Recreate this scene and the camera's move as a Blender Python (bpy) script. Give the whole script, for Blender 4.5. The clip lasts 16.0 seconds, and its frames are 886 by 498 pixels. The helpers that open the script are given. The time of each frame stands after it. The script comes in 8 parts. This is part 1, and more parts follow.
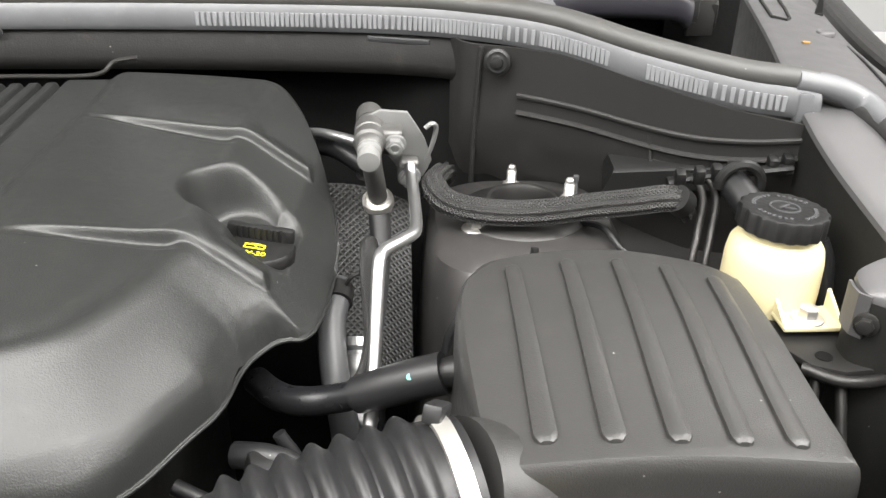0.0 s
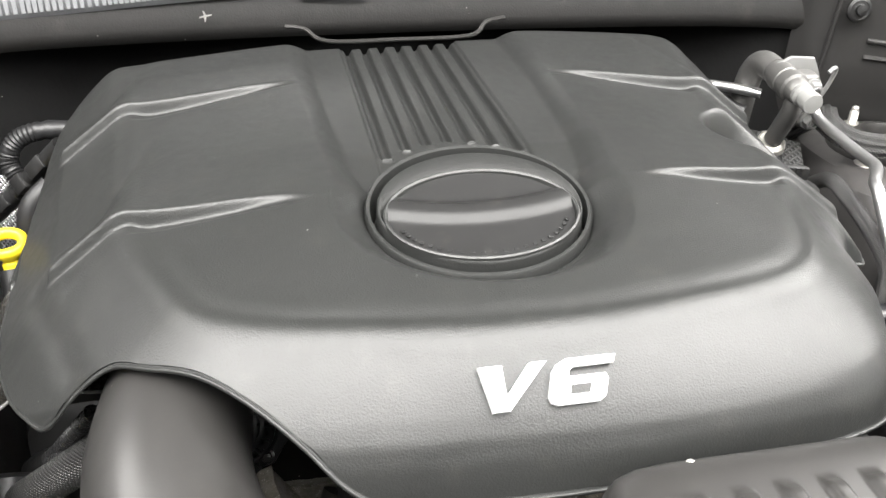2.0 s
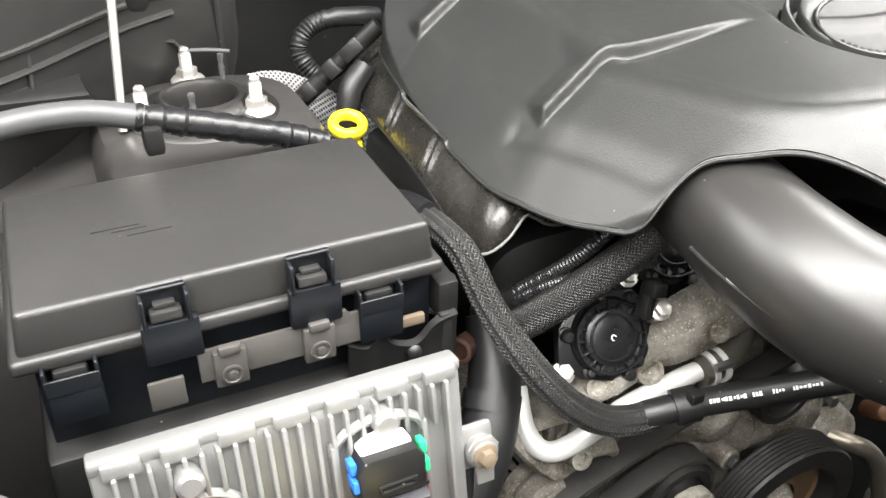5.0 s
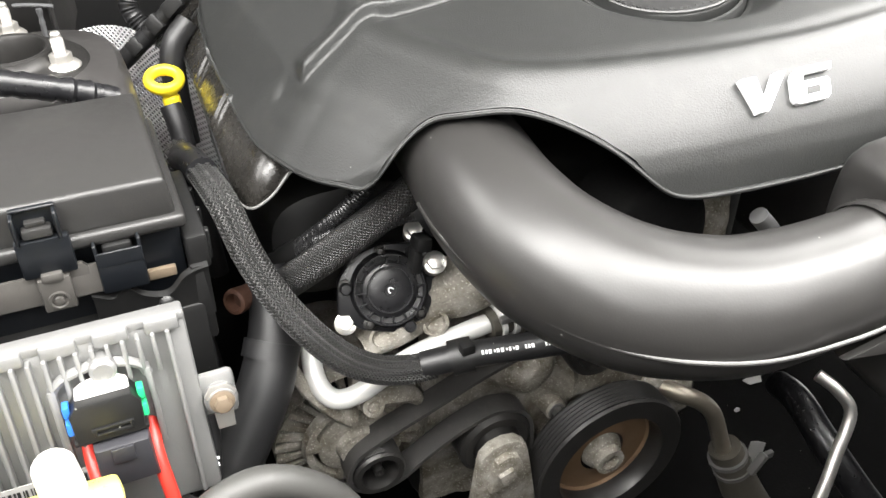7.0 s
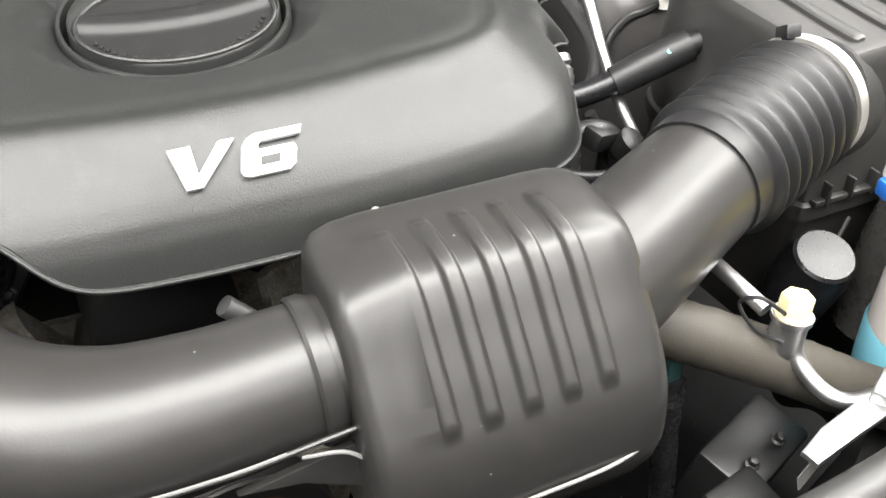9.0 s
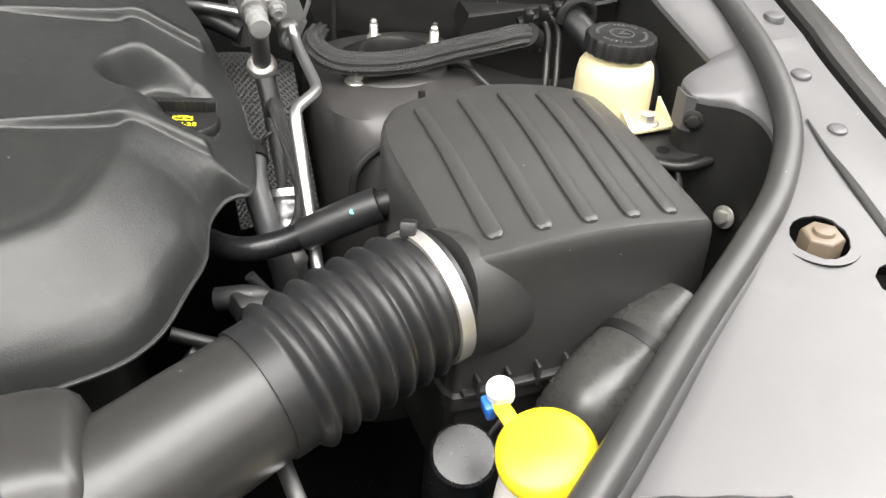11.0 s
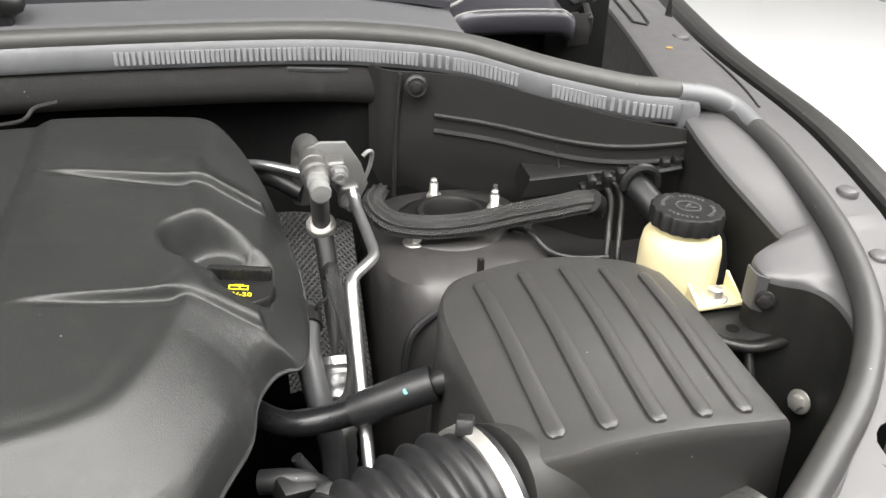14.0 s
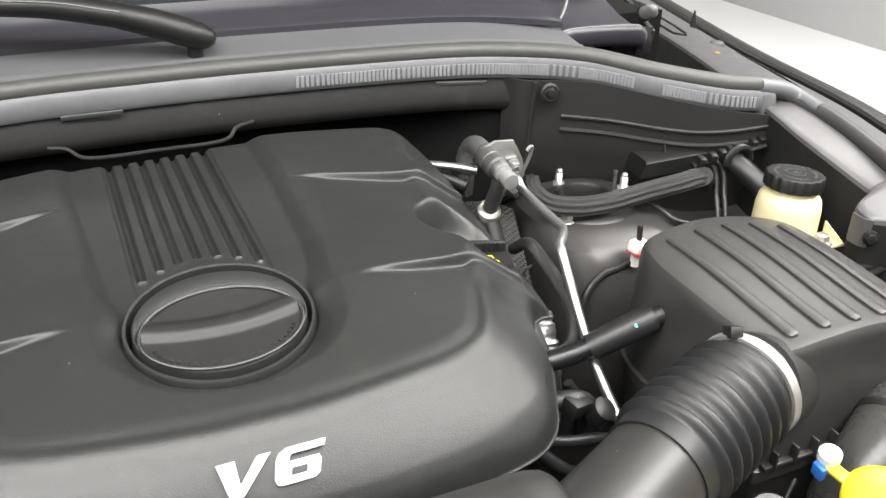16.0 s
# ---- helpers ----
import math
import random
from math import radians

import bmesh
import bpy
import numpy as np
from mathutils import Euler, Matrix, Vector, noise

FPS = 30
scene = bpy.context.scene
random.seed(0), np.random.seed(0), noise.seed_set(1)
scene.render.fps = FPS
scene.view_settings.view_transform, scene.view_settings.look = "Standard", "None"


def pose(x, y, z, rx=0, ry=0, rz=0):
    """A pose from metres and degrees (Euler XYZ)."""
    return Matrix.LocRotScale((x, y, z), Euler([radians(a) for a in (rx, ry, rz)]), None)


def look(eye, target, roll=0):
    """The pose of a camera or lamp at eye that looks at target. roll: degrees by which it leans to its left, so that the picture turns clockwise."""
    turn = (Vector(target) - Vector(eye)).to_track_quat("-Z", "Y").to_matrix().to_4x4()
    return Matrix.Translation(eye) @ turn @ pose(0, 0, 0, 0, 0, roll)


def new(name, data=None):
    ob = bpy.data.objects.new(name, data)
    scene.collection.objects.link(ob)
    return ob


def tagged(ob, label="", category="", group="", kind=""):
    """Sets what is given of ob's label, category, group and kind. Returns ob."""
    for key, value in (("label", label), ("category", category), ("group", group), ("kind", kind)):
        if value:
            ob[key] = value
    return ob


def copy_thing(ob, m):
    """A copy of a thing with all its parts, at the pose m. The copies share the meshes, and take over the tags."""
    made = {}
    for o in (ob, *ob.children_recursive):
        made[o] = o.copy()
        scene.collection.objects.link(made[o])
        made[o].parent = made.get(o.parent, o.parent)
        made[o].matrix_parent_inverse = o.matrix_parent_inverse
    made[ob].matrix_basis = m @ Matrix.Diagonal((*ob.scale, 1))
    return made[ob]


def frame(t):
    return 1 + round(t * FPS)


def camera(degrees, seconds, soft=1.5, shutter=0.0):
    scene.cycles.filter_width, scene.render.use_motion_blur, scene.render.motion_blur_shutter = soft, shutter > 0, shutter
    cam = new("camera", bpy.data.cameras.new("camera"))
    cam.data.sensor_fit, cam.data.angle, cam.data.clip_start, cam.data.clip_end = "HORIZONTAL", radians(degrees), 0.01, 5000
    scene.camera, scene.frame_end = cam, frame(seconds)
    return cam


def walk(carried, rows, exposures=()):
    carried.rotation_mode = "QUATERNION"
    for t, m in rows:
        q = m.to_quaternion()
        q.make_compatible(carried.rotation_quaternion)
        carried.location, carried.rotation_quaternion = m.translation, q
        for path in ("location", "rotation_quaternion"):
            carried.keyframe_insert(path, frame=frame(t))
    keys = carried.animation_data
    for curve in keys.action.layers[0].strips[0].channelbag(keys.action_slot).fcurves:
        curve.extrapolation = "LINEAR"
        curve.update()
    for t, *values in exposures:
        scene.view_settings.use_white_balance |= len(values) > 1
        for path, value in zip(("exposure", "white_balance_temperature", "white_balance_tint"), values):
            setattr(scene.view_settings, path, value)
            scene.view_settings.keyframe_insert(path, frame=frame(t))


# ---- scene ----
cam = camera(54.2, 16.0)
PATH = [
    (0, (0.417, -0.12, 1.383), (0.52, 1.644, 0.446), 0.9),
    (0.5, (0.295, -0.186, 1.394), (0.449, 1.559, 0.429), 1.0),
    (1, (0.172, -0.196, 1.404), (0.403, 1.528, 0.417), 1.5),
    (1.5, (0.009, -0.134, 1.385), (0.333, 1.575, 0.399), 2.1),
    (2, (-0.136, -0.098, 1.368), (0.247, 1.6, 0.383), 1.6),
    (2.5, (-0.313, -0.094, 1.367), (0.145, 1.592, 0.393), 1.3),
    (3, (-0.477, -0.087, 1.373), (0.098, 1.563, 0.4), 1.6),
    (3.2, (-0.507, -0.075, 1.374), (0.089, 1.563, 0.394), 0.7),
    (5.3, (-0.611, -0.053, 1.311), (0.119, 1.451, 0.213), 1.3),
    (5.5, (-0.588, -0.072, 1.311), (0.129, 1.428, 0.199), 1.1),
    (6, (-0.54, -0.113, 1.315), (0.16, 1.373, 0.173), 1.0),
    (6.5, (-0.506, -0.134, 1.316), (0.188, 1.346, 0.164), 0.9),
    (7, (-0.437, -0.146, 1.329), (0.221, 1.333, 0.154), 0.4),
    (7.5, (-0.334, -0.145, 1.335), (0.355, 1.321, 0.161), 1.2),
    (8, (-0.203, -0.165, 1.329), (0.431, 1.333, 0.165), -0.5),
    (8.5, (-0.118, -0.155, 1.335), (0.545, 1.276, 0.106), 0.3),
    (9, (-0.069, -0.186, 1.33), (0.608, 1.265, 0.132), 0.4),
    (9.5, (-0.028, -0.243, 1.363), (0.648, 1.186, 0.137), 1.0),
    (10, (0.048, -0.277, 1.412), (0.709, 1.138, 0.164), 1.9),
    (10.2, (0.1, -0.267, 1.429), (0.747, 1.149, 0.174), 2.3),
    (12.3, (0.413, -0.143, 1.436), (0.845, 1.487, 0.36), 1.3),
    (12.5, (0.413, -0.142, 1.446), (0.843, 1.497, 0.383), 1.3),
    (13, (0.4, -0.146, 1.446), (0.838, 1.514, 0.419), 1.3),
    (13.5, (0.364, -0.152, 1.445), (0.815, 1.516, 0.438), 1.3),
    (14, (0.294, -0.153, 1.463), (0.779, 1.513, 0.468), 1.6),
    (14.5, (0.247, -0.148, 1.471), (0.776, 1.509, 0.483), 1.9),
    (15, (0.175, -0.158, 1.493), (0.76, 1.485, 0.514), 2.2),
    (15.5, (0.046, -0.184, 1.496), (0.709, 1.44, 0.535), 2.5),
    (16, (-0.088, -0.21, 1.501), (0.667, 1.381, 0.554), 1.6),
]
walk(cam, [(t, look(eye, target, roll)) for t, eye, target, roll in PATH], [(0, 0.06), (0.5, 0.20), (1.5, 0.34), (2, 0.54), (2.5, 0.50), (3, 0.46), (5.5, 0.72), (7, 0.60), (8.5, 0.40), (10, 0.12), (12.5, -0.26), (14.5, -0.14), (16, -0.14)])

# ---- light ----
world = bpy.data.worlds.new("world")
scene.world = world
world.use_nodes = True
world.node_tree.nodes["Background"].inputs[0].default_value = (0.9, 0.95, 1.0, 1)
world.node_tree.nodes["Background"].inputs[1].default_value = 0.25


def area(name, loc, target, sx, sy, watts, colour=(1, 0.98, 0.95)):
    data = bpy.data.lights.new(name, "AREA")
    data.shape, data.size, data.size_y, data.energy, data.color = "RECTANGLE", sx, sy, watts, colour
    ob = new(name, data)
    ob.matrix_world = look(loc, target)
    return ob


# ceiling strip lamps: most of them ahead of the car, where the bonnet does not shade the bay
LAMPS = [(-1.7, -0.45, 132), (0.1, -0.45, 112), (1.9, -0.45, 130), (-1.7, -2.0, 50), (0.1, -2.0, 36), (1.9, -2.0, 50), (-1.7, -3.6, 32), (1.9, -3.6, 32), (-2.6, 1.2, 62), (2.6, 1.2, 88), (0.1, 2.8, 70), (4.0, 0.6, 150), (-4.0, 0.6, 45)]
for lx, ly, watts in LAMPS:
    area("ceiling_lamp", (lx, ly, 3.12), (lx, ly + 0.001, 0), 1.7, 1.2, watts)

# ---- materials ----


def mat(name, base, rough=0.5, metal=0.0, var=0.12, scale=60.0, bump=0.0, bump_scale=900.0, spec=0.5, dust=0.0, rvar=0.1, coat=0.0):
    m = bpy.data.materials.new(name)
    m.use_nodes = True
    nt = m.node_tree
    bs = nt.nodes["Principled BSDF"]
    L = nt.links.new
    tc = nt.nodes.new("ShaderNodeTexCoord")

    def noise_node(s, detail=4.0, rough_=0.6):
        n = nt.nodes.new("ShaderNodeTexNoise")
        n.inputs["Scale"].default_value, n.inputs["Detail"].default_value, n.inputs["Roughness"].default_value = s, detail, rough_
        L(tc.outputs["Object"], n.inputs["Vector"])
        return n

    big, fine = noise_node(scale * 0.25), noise_node(scale * 4)
    ramp = nt.nodes.new("ShaderNodeMix")
    ramp.data_type = "RGBA"
    lo = tuple(max(0, c * (1 - var)) for c in base)
    hi = tuple(min(1, c * (1 + var)) for c in base)
    ramp.inputs[6].default_value, ramp.inputs[7].default_value = (*lo, 1), (*hi, 1)
    L(big.outputs[0], ramp.inputs[0])
    col = ramp.outputs[2]
    if dust > 0:
        speck = nt.nodes.new("ShaderNodeValToRGB")
        speck.color_ramp.elements[0].position, speck.color_ramp.elements[1].position = 0.55, 0.8
        dn = noise_node(scale * 1.3, 8.0, 0.7)
        L(dn.outputs[0], speck.inputs[0])
        amt = nt.nodes.new("ShaderNodeMath")
        amt.operation = "MULTIPLY"
        amt.inputs[1].default_value = dust
        L(speck.outputs[0], amt.inputs[0])
        mix = nt.nodes.new("ShaderNodeMix")
        mix.data_type = "RGBA"
        mix.inputs[7].default_value = (0.32, 0.29, 0.25, 1)
        L(amt.outputs[0], mix.inputs[0])
        L(col, mix.inputs[6])
        col = mix.outputs[2]
    if dust > 0:
        # rare pale grains of dust
        vo = nt.nodes.new("ShaderNodeTexVoronoi")
        vo.inputs["Scale"].default_value = 48
        L(tc.outputs["Object"], vo.inputs["Vector"])
        dot = nt.nodes.new("ShaderNodeMapRange")
        dot.inputs[1].default_value, dot.inputs[2].default_value, dot.inputs[3].default_value, dot.inputs[4].default_value = 0.022, 0.042, 0.8, 0.0
        L(vo.outputs["Distance"], dot.inputs[0])
        sep = nt.nodes.new("ShaderNodeSeparateColor")
        L(vo.outputs["Color"], sep.inputs[0])
        rare = nt.nodes.new("ShaderNodeMath")
        rare.operation = "GREATER_THAN"
        rare.inputs[1].default_value = 0.62
        L(sep.outputs[0], rare.inputs[0])
        both_ = nt.nodes.new("ShaderNodeMath")
        both_.operation = "MULTIPLY"
        L(dot.outputs[0], both_.inputs[0])
        L(rare.outputs[0], both_.inputs[1])
        mix2 = nt.nodes.new("ShaderNodeMix")
        mix2.data_type = "RGBA"
        mix2.inputs[7].default_value = (0.30, 0.30, 0.28, 1)
        L(both_.outputs[0], mix2.inputs[0])
        L(col, mix2.inputs[6])
        col = mix2.outputs[2]
    L(col, bs.inputs["Base Color"])
    rr = nt.nodes.new("ShaderNodeMapRange")
    rr.inputs[3].default_value, rr.inputs[4].default_value = max(0.02, rough - rvar), min(1, rough + rvar)
    L(fine.outputs[0], rr.inputs[0])
    L(rr.outputs[0], bs.inputs["Roughness"])
    bs.inputs["Metallic"].default_value = metal
    bs.inputs["Specular IOR Level"].default_value = spec
    bs.inputs["Coat Weight"].default_value = coat
    bs.inputs["Coat Roughness"].default_value = 0.12
    if bump > 0:
        bn = noise_node(bump_scale, 2.0, 0.5)
        b = nt.nodes.new("ShaderNodeBump")
        b.inputs["Strength"].default_value, b.inputs["Distance"].default_value = bump, 0.0006
        L(bn.outputs[0], b.inputs["Height"])
        L(b.outputs[0], bs.inputs["Normal"])
    return m


def braid_mat(name, dark, light, around, along, rough=0.55, metal=0.0, depth=0.8):
    """Woven sleeve: diagonal strands over the tube's own length and girth."""
    m = bpy.data.materials.new(name)
    m.use_nodes = True
    nt = m.node_tree
    bs = nt.nodes["Principled BSDF"]
    L = nt.links.new
    uv = nt.nodes.new("ShaderNodeUVMap")
    sep = nt.nodes.new("ShaderNodeSeparateXYZ")
    L(uv.outputs[0], sep.inputs[0])

    def math_node(op, a, b):
        n = nt.nodes.new("ShaderNodeMath")
        n.operation = op
        for i, v in enumerate((a, b)):
            if isinstance(v, (int, float)):
                n.inputs[i].default_value = v
            else:
                L(v, n.inputs[i])
        return n.outputs[0]

    u = math_node("MULTIPLY", sep.outputs[0], around)
    v = math_node("MULTIPLY", sep.outputs[1], along)
    p = math_node("SINE", math_node("MULTIPLY", math_node("ADD", u, v), 6.2832), 0)
    q = math_node("SINE", math_node("MULTIPLY", math_node("SUBTRACT", u, v), 6.2832), 0)
    h = math_node("MAXIMUM", p, q)
    h = math_node("ADD", math_node("MULTIPLY", h, 0.5), 0.5)
    mix = nt.nodes.new("ShaderNodeMix")
    mix.data_type = "RGBA"
    mix.inputs[6].default_value, mix.inputs[7].default_value = (*dark, 1), (*light, 1)
    L(h, mix.inputs[0])
    L(mix.outputs[2], bs.inputs["Base Color"])
    b = nt.nodes.new("ShaderNodeBump")
    b.inputs["Strength"].default_value, b.inputs["Distance"].default_value = depth, 0.0012
    L(h, b.inputs["Height"])
    L(b.outputs[0], bs.inputs["Normal"])
    bs.inputs["Roughness"].default_value, bs.inputs["Metallic"].default_value = rough, metal
    return m


def casting_mat(name):
    """Sand-cast aluminium: pale grains on a stained brown-grey skin."""
    m = bpy.data.materials.new(name)
    m.use_nodes = True
    nt = m.node_tree
    bs = nt.nodes["Principled BSDF"]
    L = nt.links.new
    tc = nt.nodes.new("ShaderNodeTexCoord")

    def grain(s, d):
        n = nt.nodes.new("ShaderNodeTexNoise")
        n.inputs["Scale"].default_value, n.inputs["Detail"].default_value, n.inputs["Roughness"].default_value = s, d, 0.65
        L(tc.outputs["Object"], n.inputs["Vector"])
        return n.outputs[0]

    stain = nt.nodes.new("ShaderNodeValToRGB")
    stain.color_ramp.elements[0].position, stain.color_ramp.elements[0].color = 0.36, (0.10, 0.085, 0.06, 1)
    stain.color_ramp.elements[1].position, stain.color_ramp.elements[1].color = 0.62, (0.28, 0.265, 0.235, 1)
    L(grain(38, 6), stain.inputs[0])
    speck = nt.nodes.new("ShaderNodeValToRGB")
    speck.color_ramp.elements[0].position, speck.color_ramp.elements[0].color = 0.60, (0, 0, 0, 1)
    speck.color_ramp.elements[1].position, speck.color_ramp.elements[1].color = 0.68, (0.75, 0.75, 0.75, 1)
    L(grain(420, 2), speck.inputs[0])
    mix = nt.nodes.new("ShaderNodeMix")
    mix.data_type = "RGBA"
    mix.inputs[7].default_value = (0.50, 0.48, 0.43, 1)
    L(speck.outputs[0], mix.inputs[0])
    L(stain.outputs[0], mix.inputs[6])
    L(mix.outputs[2], bs.inputs["Base Color"])
    b = nt.nodes.new("ShaderNodeBump")
    b.inputs["Strength"].default_value, b.inputs["Distance"].default_value = 0.9, 0.0016
    L(grain(380, 3), b.inputs["Height"])
    L(b.outputs[0], bs.inputs["Normal"])
    bs.inputs["Roughness"].default_value, bs.inputs["Metallic"].default_value = 0.6, 0.2
    return m


COVER = mat("cover_plastic", (0.0148, 0.0154, 0.0148), 0.385, spec=0.47, var=0.14, scale=30, bump=0.42, bump_scale=800, dust=0.03)
TUBE_PL = mat("duct_plastic", (0.0195, 0.0188, 0.018), 0.35, var=0.10, scale=25, bump=0.08, bump_scale=700, dust=0.015, rvar=0.05, spec=0.55)
LID_PL = mat("lid_plastic", (0.030, 0.0293, 0.0283), 0.36, var=0.12, scale=30, bump=0.4, bump_scale=900, dust=0.04)
BOX_PL = mat("box_plastic", (0.0225, 0.022, 0.0213), 0.38, var=0.12, scale=30, bump=0.3, bump_scale=1100, dust=0.03)
DARK_PL = mat("dark_plastic", (0.009, 0.009, 0.009), 0.42, var=0.25, scale=50, bump=0.2, dust=0.02, spec=0.4)
NAVY_PL = mat("clip_plastic", (0.0045, 0.0056, 0.0075), 0.4, var=0.2, scale=50, bump=0.1, dust=0.015, spec=0.4)
RUBBER = mat("rubber", (0.011, 0.011, 0.0115), 0.42, var=0.15, scale=60, bump=0.15, dust=0.02, spec=0.45)
SHINY_RUBBER = mat("shiny_rubber", (0.009, 0.009, 0.010), 0.3, var=0.15, scale=60, dust=0.02)
EDGE_RUBBER = mat("edge_rubber", (0.028, 0.0275, 0.027), 0.42, var=0.14, scale=18, bump=0.15, dust=0.05)
SEAL = mat("seal_rubber", (0.045, 0.0445, 0.042), 0.5, var=0.14, scale=18, bump=0.15, dust=0.08)
SEAL_LIP = mat("seal_lip", (0.100, 0.102, 0.107), 0.45, var=0.28, scale=60, bump=0.1, dust=0.15)
PAINT = mat("grey_body_paint", (0.090, 0.088, 0.090), 0.47, 0.35, var=0.06, scale=10, bump=0.06, bump_scale=400, dust=0.06, coat=0.04)
TOWER = mat("primer_grey_paint", (0.046, 0.044, 0.043), 0.38, 0.3, var=0.12, scale=18, bump=0.06, bump_scale=300, dust=0.10)
# bay paint with the shade put into its dark colour
SHADOW_PAINT = mat("shaded_bay_paint", (0.012, 0.012, 0.011), 0.6, var=0.2, scale=18, bump=0.2, dust=0.03, spec=0.25)
WALL_PL = mat("liner_plastic", (0.019, 0.0184, 0.0179), 0.48, var=0.14, scale=16, bump=0.25, bump_scale=800, dust=0.03, spec=0.35)
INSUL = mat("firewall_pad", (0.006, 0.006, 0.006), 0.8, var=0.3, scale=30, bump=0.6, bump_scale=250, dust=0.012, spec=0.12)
ALU = mat("cast_aluminium", (0.26, 0.26, 0.256), 0.48, 0.6, var=0.14, scale=60, bump=0.35, bump_scale=900)
BEAM_PL = mat("beam_plastic", (0.0105, 0.0102, 0.0098), 0.62, var=0.25, scale=16, bump=0.4, bump_scale=500, dust=0.05, spec=0.22)
ALU_GREY = mat("weathered_aluminium", (0.15, 0.148, 0.143), 0.5, 0.8, var=0.2, scale=70, bump=0.5, bump_scale=600, dust=0.1)
ALU_DULL = casting_mat("dull_cast_aluminium")
ALU_PIPE = mat("aluminium_pipe", (0.48, 0.48, 0.48), 0.33, 0.95, var=0.06, scale=40)
ZINC = mat("zinc_steel", (0.72, 0.70, 0.66), 0.34, 0.85, var=0.14, scale=120)
STEEL_DK = mat("dark_steel", (0.028, 0.027, 0.026), 0.4, 0.5, var=0.3, scale=60, bump=0.2, dust=0.03)
TAN_RUST = mat("rusty_steel", (0.15, 0.095, 0.055), 0.6, 0.4, var=0.35, scale=60, bump=0.3)
CREAM = mat("cream_tank", (0.62, 0.55, 0.33), 0.42, var=0.07, scale=30, dust=0.04)
YELLOW = mat("yellow_plastic", (0.70, 0.55, 0.02), 0.35, var=0.06, scale=40)
WHITE_PL = mat("white_plastic", (0.66, 0.65, 0.61), 0.4, var=0.05, scale=40)
BLUE_PL = mat("blue_plastic", (0.02, 0.13, 0.5), 0.35, var=0.08, scale=40)
BLUE_FLUID = mat("blue_washer_tank", (0.16, 0.42, 0.52), 0.35, var=0.1, scale=40)
GREEN_PL = mat("green_plastic", (0.02, 0.42, 0.15), 0.35, var=0.08, scale=40)
RED_PL = mat("red_plastic", (0.5, 0.03, 0.02), 0.4, var=0.1, scale=40)
PINK_PL = mat("salmon_seal", (0.22, 0.08, 0.06), 0.5, var=0.1, scale=40)
GREY_PL = mat("grey_plastic", (0.06, 0.061, 0.063), 0.42, var=0.1, scale=40, bump=0.1)
LIGHT_GREY = mat("light_grey_plastic", (0.085, 0.083, 0.08), 0.45, var=0.1, scale=40)
BROWN_HOSE = mat("brown_grey_hose", (0.045, 0.041, 0.033), 0.6, var=0.2, scale=40, bump=0.3, dust=0.04, spec=0.35)
TAN_PL = mat("aged_tan_plastic", (0.13, 0.10, 0.07), 0.45, var=0.25, scale=80, dust=0.1)
EMBLEM = mat("satin_silver_badge", (0.72, 0.72, 0.73), 0.35, 0.15, var=0.02)
GLOSS_BLACK = mat("gloss_black_badge", (0.012, 0.012, 0.012), 0.40, 0.0, var=0.2, scale=40, dust=0.05, spec=0.32)
FOIL = mat("heat_foil", (0.5, 0.5, 0.5), 0.35, 0.95, var=0.3, scale=120, bump=1.0, bump_scale=220)
BRAID = braid_mat("braided_sleeve", (0.0035, 0.0035, 0.0035), (0.024, 0.0235, 0.023), 26, 330, 0.38, depth=0.8)
BRAID_RIB = braid_mat("ribbed_sleeve", (0.0018, 0.0018, 0.0018), (0.027, 0.0268, 0.026), 27, 290, 0.34, depth=1.0)
CONDUIT = mat("ribbed_conduit", (0.013, 0.013, 0.0135), 0.28, var=0.15, scale=60, dust=0.02)
MESH_FOIL = braid_mat("perforated_foil", (0.02, 0.02, 0.02), (0.6, 0.6, 0.6), 150, 150, 0.35, 0.9)
GLASS = mat("dark_glass", (0.02, 0.022, 0.025), 0.06, 0.0, var=0.1, scale=3)
COWL = mat("cowl_plastic", (0.075, 0.0755, 0.079), 0.5, var=0.10, scale=14, bump=0.15, dust=0.05)
LINING = mat("bonnet_lining", (0.25, 0.25, 0.25), 0.8, var=0.1, scale=10, bump=0.3, bump_scale=200)
COWL_DARK = mat("dark_cowl_trim", (0.026, 0.025, 0.030), 0.34, var=0.06, scale=8, rvar=0.03)
BRIGHT_PIPE = mat("bright_pipe", (0.62, 0.62, 0.60), 0.4, 0.35, var=0.08, scale=40)
FLOOR_M = mat("pale_floor", (0.86, 0.86, 0.86), 0.5, var=0.03, scale=4)
DARK_WALL = mat("dark_wall", (0.05, 0.05, 0.052), 0.7, var=0.1, scale=3)
ROOM_M = mat("white_wall", (0.42, 0.42, 0.42), 0.7, var=0.02, scale=4)
BELT = mat("drive_belt", (0.03, 0.029, 0.028), 0.5, var=0.2, scale=80, bump=0.2, dust=0.1)
PRINT = mat("white_print", (0.7, 0.7, 0.7), 0.6, var=0.1)
YPRINT = mat("yellow_print", (0.8, 0.72, 0.02), 0.5, var=0.1)
CYAN_PRINT = mat("green_dot_print", (0.1, 0.5, 0.42), 0.5, var=0.1)
PALE_CAP = mat("pale_cap", (0.18, 0.18, 0.175), 0.42, var=0.05)
PLUG_GREY = mat("plug_grey", (0.026, 0.026, 0.030), 0.38, var=0.12, scale=60, dust=0.05)
HEAD_PL = mat("head_cover_plastic", (0.015, 0.014, 0.0125), 0.27, var=0.2, scale=40, dust=0.03, rvar=0.05)
STEEL_PIPE = mat("stained_steel_pipe", (0.30, 0.27, 0.22), 0.38, 0.8, var=0.25, scale=90)
